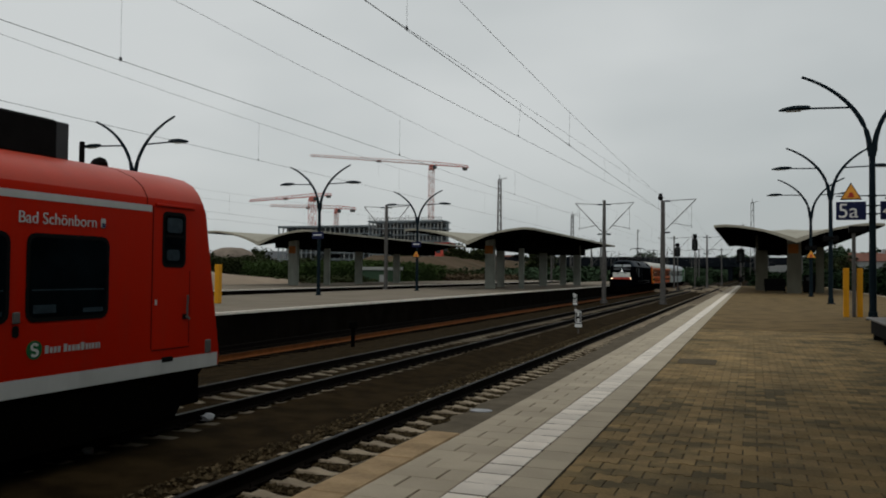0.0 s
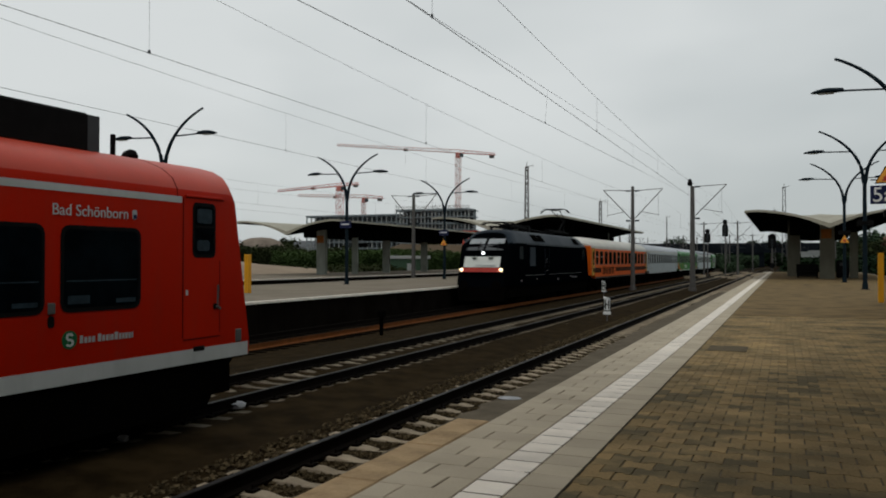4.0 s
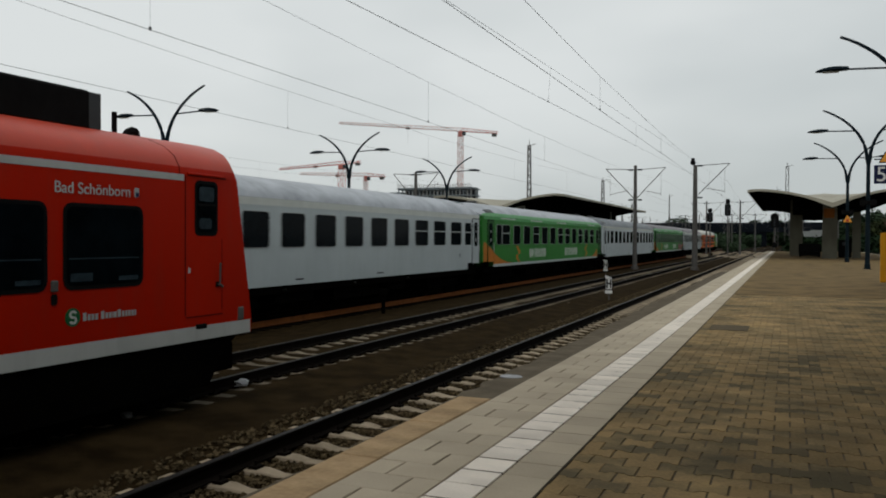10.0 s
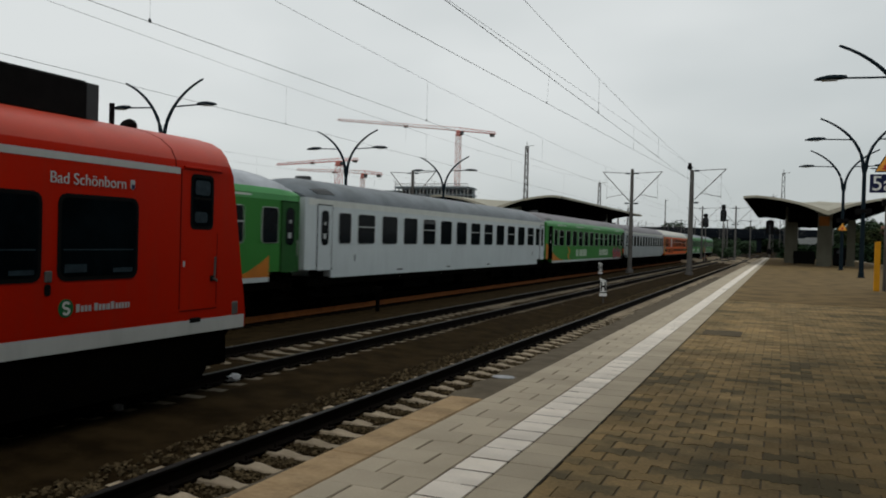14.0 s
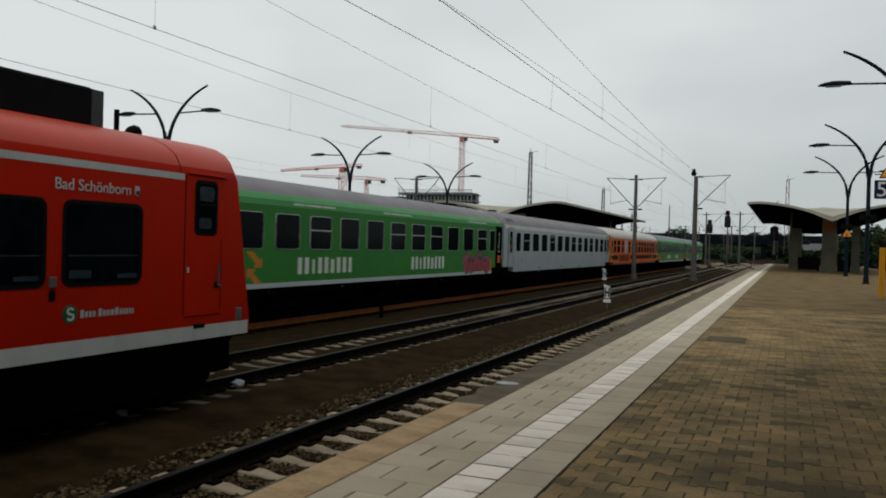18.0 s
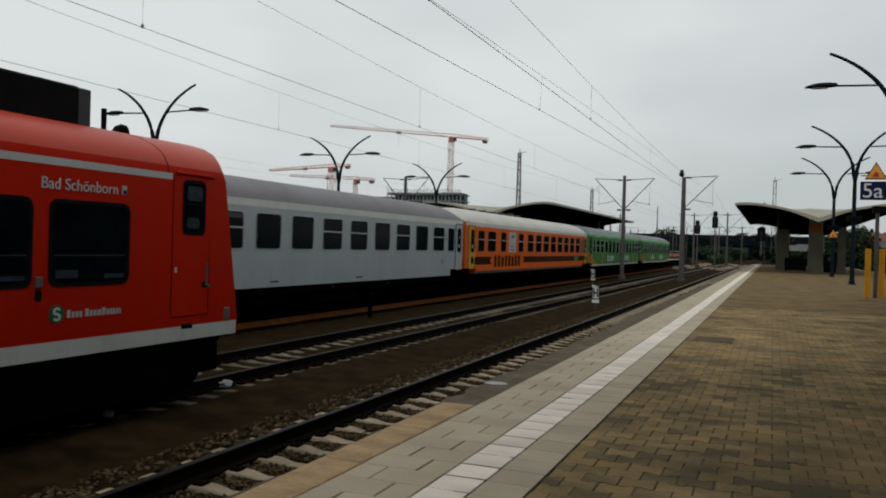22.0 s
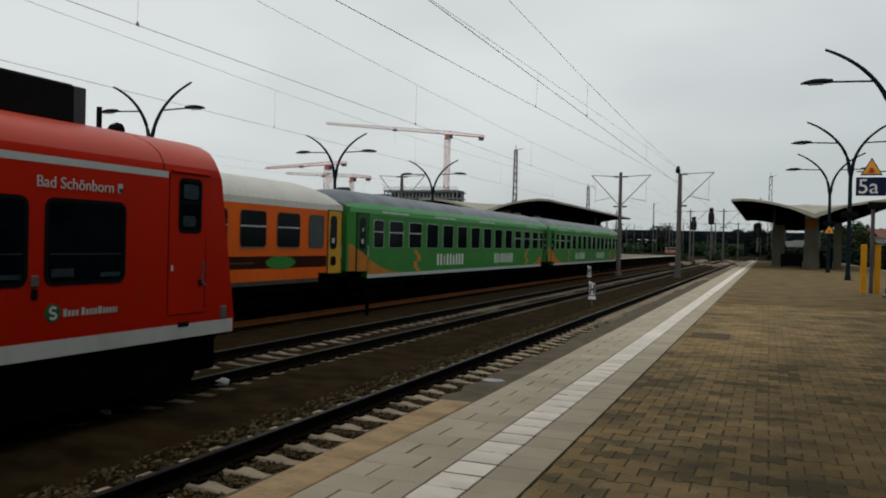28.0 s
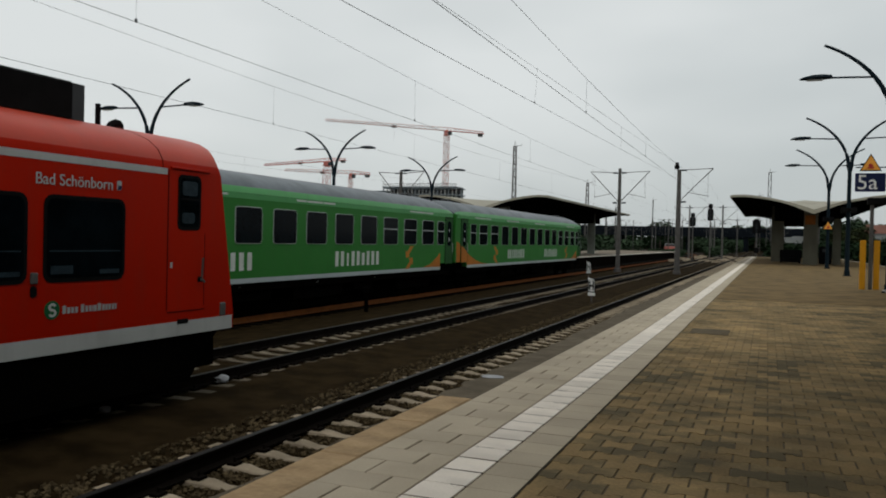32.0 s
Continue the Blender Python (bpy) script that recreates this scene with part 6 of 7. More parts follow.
def motions():
    """Each vehicle rides on its two bogies along the track."""
    for ob, off, b0, b1 in TRAIN:
        rows = []
        for t, y in enumerate(TRAIN_Y):
            p, q = on_track(y + off + b0), on_track(y + off + b1)
            d = (q - p).normalized()
            o = p - d * b0
            rows.append((float(t), pose(o.x, o.y, RZ3, 0, 0, math.degrees(math.atan2(-d.x, d.y)))))
        walk(ob, rows)


# ---- signs and boards on the platforms ----
def triangle(bm, c, w, h, t):
    x, y, z = c
    loft(bm, [[(x - w / 2, y + d, z), (x + w / 2, y + d, z), (x, y + d, z + h)] for d in (-t / 2, t / 2)])


def warning(parent, x, y, z, w):
    bm = bmesh.new()
    triangle(bm, (x, y, z), w, w * 0.88, 0.02)
    t = part("warning_triangle", bm, M["black"], parent, "black-edged orange warning triangle")
    bm = bmesh.new()
    triangle(bm, (x, y - 0.014, z + 0.035 * w / 0.6), w * 0.84, w * 0.735, 0.008)
    part("triangle_field", bm, M["orange_sign"], t)
    bm = bmesh.new()
    disc(bm, (x, y - 0.022, z + w * 0.27), w * 0.11, 0.006, "y", 10)
    box(bm, x - w * 0.16, x + w * 0.14, y - 0.025, y - 0.019, z + w * 0.13, z + w * 0.2)
    part("triangle_symbol", bm, M["m_red"], t)


sign = thing("section_sign", "blue platform section signs with orange triangles on the lamp post", "sign", (3.40, 27.33, 0))
for s, txt in ((-1, "5a"), (1, "4")):
    bm = bbox(min(s * 0.19, s * 1.01), max(s * 0.19, s * 1.01), -0.03, 0.03, 3.02, 3.57, 0.012)
    b = part("sign_board", bm, M["blue"], sign, "dark blue board")
    letters("lettering", txt, 0.62, M["signwhite"], b, pose((-0.97 if s < 0 else 0.25), -0.036, 3.09, 90, 0, 0), "white lettering")
    warning(sign, s * 0.6, 0, 3.63, 0.6)
bm = bmesh.new()
for z in (3.2, 3.45, 3.75):
    tube(bm, [(-1.0, 0.06, z), (1.0, 0.06, z)], 0.02, 6)
    tube(bm, [(-0.12, 0.06, z), (0.12, 0.17, z)], 0.03, 6)
part("bracket", bm, M["lamp"], sign)

info = thing("yellow_board_stand", "yellow timetable boards on a slim grey pole", "notice board", (3.06, 29.4, 0))
for dx, dy in ((-0.21, -0.1), (0.21, 0.1)):
    part("yellow_board", bbox(dx - 0.085, dx + 0.085, dy - 0.05, dy + 0.05, 0.0, 1.58, 0.012), M["yellow"], info)
bm = bmesh.new()
tube(bm, [(0.03, 0, 0), (0.03, 0, 2.75)], 0.06, 10)
part("pole", bm, M["mast"], info, "slim grey pole")
part("monitor", bbox(-0.12, 0.4, -0.1, 0.1, 2.72, 2.95, 0.02), M["black"], info)

far_board = thing("yellow_board_stand", "yellow timetable board on the island platform", "notice board", (-20.5, 28.0, -0.05))
part("yellow_board", bbox(-0.1, 0.1, -0.12, 0.12, 0.0, 1.6, 0.012), M["yellow"], far_board)

bench = thing("bench", "long platform bench with a pale grey top and shade-dark infill", "bench", (2.56, 16.9, 0))
part("seat", bbox(-0.29, 0.29, -2.5, 2.5, 0.41, 0.455, 0.012), M["benchtop"], bench, "pale grey bench top")
# added dark infill stands for the shade beneath the bench
part("apron", bbox(-0.22, 0.22, -2.35, 2.35, 0.12, 0.41, 0.01), M["black"], bench, "dark panel filling the space below the seat")
for dy in (-2.1, -0.7, 0.7, 2.1):
    part("leg", bbox(-0.2, 0.2, dy - 0.06, dy + 0.06, 0, 0.12, 0.01), M["black"], bench)

shelter = thing("bench", "dark back-to-back bench under the platform canopy", "bench", (1.75, 72.0, 0))
part("seat", bbox(-0.82, 0.82, -0.5, 0.5, 0.40, 0.46, 0.012), M["black"], shelter)
part("backrest", bbox(-0.82, 0.82, -0.05, 0.05, 0.46, 1.08, 0.012), M["black"], shelter)
part("apron", bbox(-0.78, 0.78, -0.4, 0.4, 0.08, 0.40, 0.01), M["black"], shelter, "dark panel filling the space below the seat")
for dx in (-0.7, 0.7):
    part("leg", bbox(dx - 0.06, dx + 0.06, -0.42, 0.42, 0.0, 0.08, 0.01), M["black"], shelter)

# unidentified dark panel; its cabinet form, plinth and screen are made up
case = thing("vending_machine", "dark block for an unidentified dark panel under the canopy", "machine", (4.3, 72.0, 0))
part("cabinet", bbox(-0.46, 0.46, -0.35, 0.35, 0.06, 1.4, 0.03), M["black"], case, "dark cabinet")
part("plinth", bbox(-0.42, 0.42, -0.3, 0.3, 0.0, 0.06, 0.0), M["under"], case)
part("screen", bbox(-0.22, 0.22, -0.362, -0.345, 0.95, 1.22, 0.01), M["bldglass"], case)

for (x, y, z), w in (((3.5, 56.45, 0), 0.62), ((-23.0, 55.05, -0.05), 0.6)):
    ws = thing("warning_sign", "orange warning triangle fixed to a lamp post", "sign", (x, y, z))
    warning(ws, 0, 0, 2.45, w)
    bm = bmesh.new()
    box(bm, -0.1, 0.1, 0.01, 0.12, 2.6, 2.7)
    part("clamp", bm, M["lamp"], ws)
for x, y in ((-23.0, 40.55), (-23.0, 55.05)):
    ns = thing("station_name_sign", "small blue station name sign on a lamp post", "sign", (x, y, -0.05))
    part("sign_board", bbox(-0.36, 0.36, -0.03, 0.03, 3.2, 3.6, 0.01), M["blue"], ns)
    bm = bmesh.new()
    box(bm, -0.26, 0.26, -0.04, -0.032, 3.38, 3.45)
    part("lettering_bar", bm, M["signwhite"], ns)
    bm = bmesh.new()
    box(bm, -0.08, 0.08, 0.0, 0.14, 3.3, 3.5)
    part("clamp", bm, M["lamp"], ns)
for x, y in ((3.5, 42.55), (3.5, 56.5)):
    sp = thing("loudspeaker", "small dark loudspeaker pair on a lamp post", "loudspeaker", (x, y, 0))
    for s in (-1, 1):
        part("speaker_horn", bbox(s * 0.22 - 0.13, s * 0.22 + 0.13, -0.12, 0.1, 2.95, 3.25, 0.04, 2), M["black"], sp)
    part("clamp", bbox(-0.14, 0.14, -0.05, 0.12, 3.05, 3.2, 0.01), M["black"], sp)


# stopping-point boards between the tracks
def h_board(x, y, zb, zt, lean):
    b = thing("stop_board", "white stopping board with a black H", "track sign", (x, y, -1.05), "stop boards")
    bm = bmesh.new()
    tube(bm, [(0, 0.03, 0), (0, 0.03, zt + 1.05 - 0.05)], 0.025, 6)
    part("stake", bm, M["mast"], b)
    w = (zt - zb) * 0.215
    part("board", bbox(-w, w, -0.012, 0.0, zb + 1.05 + 0.14, zt + 1.05, 0.006), M["signwhite"], b)
    part("lower_board", bbox(-w * 1.02, w * 1.02, -0.02, -0.008, zb + 1.05, zb + 1.05 + 0.12, 0.005), M["signwhite"], b)
    zc0, zc1 = zb + 1.05 + 0.14, zt + 1.05
    bm = bmesh.new()
    hs = (zc1 - zc0) * 0.13
    for q in ((-w * 0.66, -w * 0.30, zc0 + hs, zc1 - hs), (w * 0.30, w * 0.66, zc0 + hs, zc1 - hs), (-w * 0.30, w * 0.30, (zc0 + zc1) / 2 - 0.035, (zc0 + zc1) / 2 + 0.035)):
        box(bm, q[0], q[1], -0.02, -0.013, q[2], q[3])
    part("lettering", bm, M["black"], b, "black letter H")
    for nm, q in (("rim", (-w, w, zc1 - 0.03, zc1)), ("rim", (-w, w, zc0, zc0 + 0.025)), ("rim", (-w, -w + 0.025, zc0, zc1)), ("rim", (w - 0.025, w, zc0, zc1))):
        part(nm, bbox(q[0], q[1], -0.016, -0.011, q[2], q[3], 0), M["black"], b)
    bm = bmesh.new()
    loft(bm, [[(-w, y, zc1 - 0.02), (w, y, zc1 - 0.02), (-w, y, zc1 + 0.075)] for y in (-0.02, -0.008)])
    part("slanted_tab", bm, M["signwhite"], b)
    b.rotation_euler.z = radians(lean)
    return b


h_board(-6.3, 31.45, -0.76, -0.13, 6)
h_board(-11.2, 54.8, -0.78, -0.08, 0)


# ---- catenary: masts, cantilevers, wires ----
def cat_mast(x, y, top, arms, label, base=-1.2, r=0.15):
    m = thing("catenary_mast", label, "mast", (x, y, base))
    h = top - base
    bm = bmesh.new()
    tube(bm, [(0, 0, 0), (0, 0, 0.4), (0, 0, 0.42), (0, 0, h)], [0.3, 0.3, r * 1.15, r * 0.8], 10)
    part("pole", bm, M["mast"], m, smooth=True)
    for s, reach in arms:
        zt, zl = 7.05 - base, 4.6 - base
        bm = bmesh.new()
        tube(bm, [(0, 0, zt), (s * reach, 0, zt + 0.12)], 0.03, 6)
        a = part("top_tube", bm, M["mast"], m)
        bm = bmesh.new()
        tube(bm, [(0, 0, zl), (s * reach, 0, zt + 0.12)], 0.035, 6)
        part("cantilever_tube", bm, M["mast"], m)
        bm = bmesh.new()
        tube(bm, [(s * 0.6, 0, zl + 0.75), (s * (reach - 0.3), 0, zl + 0.45)], 0.022, 6)
        tube(bm, [(s * (reach - 0.35), 0, zt - 0.2), (s * (reach - 0.35), 0, zl + 0.3)], 0.01, 4)
        part("registration_arm", bm, M["mast"], m)
        for z in (zt, zl):
            bm = bmesh.new()
            tube(bm, [(s * (0.18 + 0.06 * k), 0, z) for k in range(7)], [0.05, 0.075, 0.05, 0.075, 0.05, 0.075, 0.05], 8)
            part("insulator", bm, M["lamp"], m)
    return m


m1 = cat_mast(-6.5, 65.4, 7.1, ((1, 2.5),), "grey catenary mast with a tensioning wheel and one bracket", r=0.19)
bm = bmesh.new()
disc(bm, (-0.18, 0, 8.5), 0.2, 0.1, "y", 14)
box(bm, -0.3, -0.05, -0.06, 0.06, 8.45, 8.85)
part("tension_wheel", bm, M["black"], m1)
cat_mast(-11.4, 67.4, 7.4, ((1, 2.4), (-1, 2.4)), "grey catenary mast with brackets over two tracks", r=0.16)
cat_mast(-30.5, 66.0, 7.2, ((1, 2.2), (-1, 2.2)), "grey catenary mast between the farther tracks", r=0.17)
for x, y in ((-11.4, 132), (-6.4, 130), (-11.4, 196), (-6.4, 194), (-30.5, 130), (-22, 200), (-35, 210), (-47, 190), (-16, 262), (-33.5, 268), (-42, 262), (-58, 250), (0.8, 196), (4.5, 262), (9.5, 180)):
    cat_mast(x, y, 7.4 if y < 240 else 8.2, ((1, 2.4), (-1, 2.4)), "distant grey catenary mast", r=0.13)

far_mast = cat_mast(-52, 232, 8.0, ((1, 2.2),), "slim far catenary mast", r=0.09)
for x, y in ((-36, 238), (-48, 262), (-33, 290), (-64, 276), (-25, 236), (-56, 304), (-20, 300), (-45, 318)):
    copy_thing(far_mast, pose(x, y, -1.2))


def lattice(x, y, h, w, label, name="lattice_mast", base=-1.3):
    m = thing(name, label, "mast", (x, y, base))
    bm = bmesh.new()
    for sx in (-1, 1):
        for sy in (-1, 1):
            tube(bm, [(sx * w, sy * w, 0), (sx * w * 0.55, sy * w * 0.55, h)], 0.068, 4)
    n = int(h / 1.2)
    for i in range(n):
        a, b = i / n, (i + 1) / n
        wa, wb = w * (1 - 0.45 * a), w * (1 - 0.45 * b)
        for sy in (-1, 1):
            s = 1 if i % 2 else -1
            tube(bm, [(s * wa, sy * wa, a * h), (-s * wb, sy * wb, b * h)], 0.042, 4)
            tube(bm, [(sy * wa, s * wa, a * h), (sy * wb, -s * wb, b * h)], 0.042, 4)
    part("lattice", bm, M["mast"], m)
    bm = bmesh.new()
    tube(bm, [(0, 0, h), (0, 0, h + 0.9)], 0.06, 5)
    tube(bm, [(-0.2, 0, h), (1.3, 0, h + 0.25)], 0.05, 5)
    box(bm, -w * 0.7, w * 0.7, -w * 0.7, w * 0.7, h - 0.1, h + 0.05)
    part("mast_head", bm, M["mast"], m)
    return m


lattice(-42.4, 140, 19.4, 0.40, "tall grey lattice mast")
lattice(-41.7, 200, 17.2, 0.45, "distant grey lattice mast")
lattice(0.1, 200, 19.4, 0.5, "distant grey lattice mast")
lattice(-3.0, 300, 20, 0.5, "distant grey lattice mast")
for x, y, h in ((-46.5, 232, 12.6), (-43.6, 236, 12.2), (-39.8, 230, 12.4), (-50.5, 240, 11.0), (-41.5, 322, 19.5), (-30.0, 318, 11.5)):
    lattice(x, y, h, 0.2, "slim far lattice mast")


def wire_pair(name, label, contact, carrier, sag, droppers, r=0.012, rc=0.010):
    w = thing(name, label, "overhead wire", kind="structure")
    bm = bmesh.new()
    tube(bm, contact, r, 5)
    part("contact_wire", bm, M["wire"], w)
    bm = bmesh.new()
    (x0, y0, z0), (x1, y1, z1) = carrier
    pts = []
    span = 65.0
    n = max(2, int((y1 - y0) / 6.5))
    for i in range(n + 1):
        f = i / n
        y = y0 + (y1 - y0) * f
        u = ((y - 0.4) / span) % 1.0
        pts.append((x0 + (x1 - x0) * f, y, z0 + (z1 - z0) * f - sag * 4 * u * (1 - u)))
    tube(bm, pts, rc, 5)
    part("carrier_wire", bm, M["wire"], w)
    (cx0, cy0, cz0), (cx1, cy1, cz1) = contact[0], contact[-1]
    for y in droppers:
        f = (y - y0) / (y1 - y0)
        g = (y - cy0) / (cy1 - cy0)
        u = ((y - 0.4) / span) % 1.0
        bm = bmesh.new()
        a = (cx0 + (cx1 - cx0) * g, y, cz0 + (cz1 - cz0) * g)
        b = (x0 + (x1 - x0) * f, y, z0 + (z1 - z0) * f - sag * 4 * u * (1 - u))
        tube(bm, [a, b], 0.0028, 4)
        box(bm, a[0] - 0.009, a[0] + 0.009, y - 0.02, y + 0.02, a[2] - 0.01, a[2] + 0.045)
        part("dropper", bm, M["wire"], w)
    return w


wire_pair("overhead_wire_1", "overhead contact wire of the platform track", [(-4.18, -20, 4.45), (-4.18, 330, 4.45)], [(-4.18, -20, 5.92), (-4.18, 330, 5.92)], 0.78, (9.6, 19.65, 30, 40, 50, 60, 75, 90), 0.0056, 0.0044)
wire_pair("overhead_wire_1b", "second overhead wire anchored at the mast", [(-4.83, -20, 3.53), (-6.95, 65.4, 6.53)], [(-4.63, -20, 4.12), (-7.05, 65.4, 7.75)], 0.0, (21.0, 37.0), 0.0056, 0.0044)
wire_pair("overhead_wire_2", "overhead contact wire of the middle track", [(-8.48, -20, 4.31), (-8.48, 330, 4.31)], [(-8.48, -20, 5.9), (-8.48, 330, 5.9)], 0.7, (9.2, 19.1, 30, 42, 55, 75), 0.0047, 0.0037)
wire_pair("overhead_wire_3", "overhead contact wire of the lower track", [(-14.2, -20, 4.7), (-14.2, 330, 4.7)], [(-14.2, -20, 6.42), (-14.2, 330, 6.42)], 0.65, (9, 21.3, 32, 44, 56), 0.0056, 0.0044)
wire_pair("overhead_wire_4", "overhead wire of a farther track", [(-28.6, -20, 4.6), (-28.6, 330, 4.6)], [(-28.6, -20, 6.4), (-28.6, 330, 6.4)], 0.6, (20, 40, 55), 0.0056, 0.0044)
wire_pair("overhead_wire_5", "overhead wire of a farther track", [(-32.4, -20, 4.6), (-32.4, 330, 4.6)], [(-32.4, -20, 6.4), (-32.4, 330, 6.4)], 0.6, (20, 40, 55), 0.0056, 0.0044)


# ---- signals, small things on the track ----
def signal(x, y, top, h, label, base=-1.2):
    s = thing("railway_signal", label, "signal", (x, y, base))
    bm = bmesh.new()
    tube(bm, [(0, 0.25, 0), (0, 0.25, top - base - 0.2)], 0.08, 8)
    part("pole", bm, M["mast"], s)
    part("signal_head", bbox(-0.40, 0.40, -0.15, 0.15, top - base - h, top - base - h * 0.32, 0.08, 2), M["black"], s)
    part("upper_head", bbox(-0.29, 0.29, -0.15, 0.15, top - base - h * 0.28, top - base, 0.08, 2), M["black"], s)
    for k in range(3):
        bm = bmesh.new()
        disc(bm, (0.0, -0.17, top - base - h * (0.45 + 0.2 * k)), 0.12, 0.06, "y", 10)
        part("lens", bm, M["bldglass"], s)
    bm = bmesh.new()
    box(bm, -0.22, 0.22, 0.1, 0.25, top - base - h, top - base)
    part("back_bracket", bm, M["mast"], s)
    return s


signal(-7.55, 120, 7.1, 2.35, "tall black light signal on a grey pole")
signal(-9.9, 120, 5.8, 1.9, "smaller black light signal on a grey pole")
low = signal(-1.45, 118, 5.0, 1.9, "black light signal with a small round lamp at the platform end")
part("head_shield", bbox(-0.52, 0.52, 0.0, 0.12, 4.25, 6.05, 0.06, 2), M["black"], low, "black backing board")
part("lower_head", bbox(-0.28, 0.28, -0.12, 0.12, 1.6, 2.3, 0.06, 2), M["black"], low)
bm = bmesh.new()
disc(bm, (0.95, 0.0, 4.55), 0.32, 0.2, "y", 14)
tube(bm, [(0.0, 0.2, 4.5), (0.95, 0.1, 4.5)], 0.04, 6)
part("round_lamp", bm, M["black"], low, "small round signal lamp on an arm")

magnet = thing("track_post", "short dark post beside the rusty rail", "post", (-12.35, 24.2, -1.2))
bm = bmesh.new()
tube(bm, [(0, 0, 0), (0, 0, 0.75)], 0.07, 8)
part("stake", bm, M["under"], magnet)
part("head", bbox(-0.12, 0.12, -0.12, 0.12, 0.62, 0.85, 0.03), M["under"], magnet)


def litter(x, y, z, s, seed, label):
    r = random.Random(seed)
    bm = bmesh.new()
    bmesh.ops.create_icosphere(bm, subdivisions=2, radius=s)
    for v in bm.verts:
        v.co *= r.uniform(0.65, 1.2)
        v.co.z *= 0.55
    solid("litter", bm, M["paper"], label, "litter", loc=(x, y, z + s * 0.4))


litter(-7.58, 10.15, -0.93, 0.115, 1, "crumpled pale plastic bag by the rail")
litter(-7.56, 7.80, -0.93, 0.075, 2, "crumpled pale paper on the ballast")
bm = bmesh.new()
bmesh.ops.create_icosphere(bm, subdivisions=2, radius=0.16)
for v in bm.verts:
    v.co = Vector((v.co.x * 1.25, v.co.y * 0.9, v.co.z * 0.14))
solid("litter", bm, M["paper"], "flat white paper plate on the gravel", "litter", loc=(-4.12, 12.65, -0.925))

# switch area beyond the platform end
bm = bmesh.new()
rr = random.Random(21)
for i in range(34):
    x, y = rr.uniform(-13, -5), rr.uniform(112, 165)
    box(bm, x, x + rr.uniform(0.4, 1.6), y, y + rr.uniform(0.5, 3.0), -1.05, -0.95 + rr.uniform(0, 0.28))
solid("switch_gear", bm, M["sleeper"], "low grey switch boxes and cable covers among the points", "track equipment", kind="stuff")
for dx in (-1.4, 0.6):
    bm = bmesh.new()
    for k, (y0, x0, y1, x1) in enumerate(((112, T1 + dx, 165, T2 + dx),)):
        tube(bm, [(x0, y0, RZ - 0.06), (x1, y1, RZ - 0.06)], 0.06, 5)
    solid("crossover_rail", bm, M["rail"], "dark rail of the crossover", "railway track", kind="structure")

# ---- greenery ----
M["shedgreen"] = mat("shed_green", (0.05, 0.09, 0.055), (0.035, 0.065, 0.04), 0.8, scale=2, bump=0.1, spec=0.1)
# leaf colour with distance haze mixed in
M["leafhaze"] = mat("leaves_hazed", (0.042, 0.066, 0.036), (0.024, 0.042, 0.022), 0.9, scale=0.3, fine=6, bump=0.3, island=0.25, spec=0.03)
M["leafmid"] = mat("olive_leaves", (0.034, 0.042, 0.017), (0.021, 0.028, 0.010), 0.88, scale=0.4, fine=9, bump=0.3, island=0.15, spec=0.04)


def clump_mesh(name, n, pick, s0, s1, seed, material):
    """Many small leaf-like facets round picked places."""
    r = random.Random(seed)
    vs, fs = [], []
    for _ in range(n):
        c = Vector(pick(r))
        for _ in range(5):
            p = c + Vector((r.gauss(0, 1), r.gauss(0, 1), r.gauss(0, 0.8))) * s1 * 0.8
            s = r.uniform(s0, s1)
            m = Euler((r.uniform(-0.9, 0.9), r.uniform(-0.9, 0.9), r.uniform(0, 6.3))).to_matrix()
            k = len(vs)
            for q in ((-1, -0.5, 0), (0, -0.7, 0.15), (1, -0.2, 0), (0.6, 0.6, 0.12), (-0.6, 0.55, 0)):
                vs.append(tuple(p + m @ (Vector(q) * s)))
            fs.append(tuple(range(k, k + 5)))
    me = bpy.data.meshes.new(name)
    me.from_pydata(vs, [], fs)
    me.materials.append(material)
    return me


def hedge(x0, x1, y0, y1, z1, n, seed, material, label, s=0.28, z0=-1.3):
    def pick(r):
        u = r.random()
        x, y = r.uniform(x0, x1), r.uniform(y0, y1)
        hgt = z1 * (0.55 + 0.45 * noise.noise(Vector((x * 0.13, y * 0.13, seed))) + 0.25)
        return x, y, z0 + (hgt - z0) * r.random() ** 0.7
    tagged(new("hedge", clump_mesh("hedge", n, pick, s * 0.5, s, seed, material)), label, "hedge", kind="stuff")


hedge(-78, -52, 112, 140, 3.3, 20000, 1, M["leaf"], "green bushes behind the third platform", 0.19)
hedge(-116, -80, 98, 150, 4.0, 20000, 2, M["leafmid"], "olive green bushes beyond the sandy ground", 0.28)
hedge(-60, -49.5, 92, 112, 0.4, 1200, 10, M["leafmid"], "low dark weeds at the edge of the sandy ground", 0.3)
hedge(-24, -9, 285, 330, 3.2, 5200, 3, M["leafhaze"], "olive bushes before the road bridge", 0.42)
hedge(-70, -40, 190, 290, 2.4, 3600, 4, M["leafhaze"], "olive bushes along the railway", 0.6)
hedge(-11.5, -9.5, 168, 215, 0.7, 900, 5, M["leafhaze"], "green scrub between the tracks", 0.3)
hedge(0, 9, 150, 300, 1.6, 2400, 6, M["leafdark"], "dark scrub beyond the platform end", 0.5)
hedge(12, 30, 120, 260, 2.4, 2400, 7, M["leafdark"], "dark bushes beside the railway", 0.5)
hedge(-62, -52, 142, 240, 0.9, 5200, 8, M["drygrass"], "dry grass slope behind the tracks", 0.3)
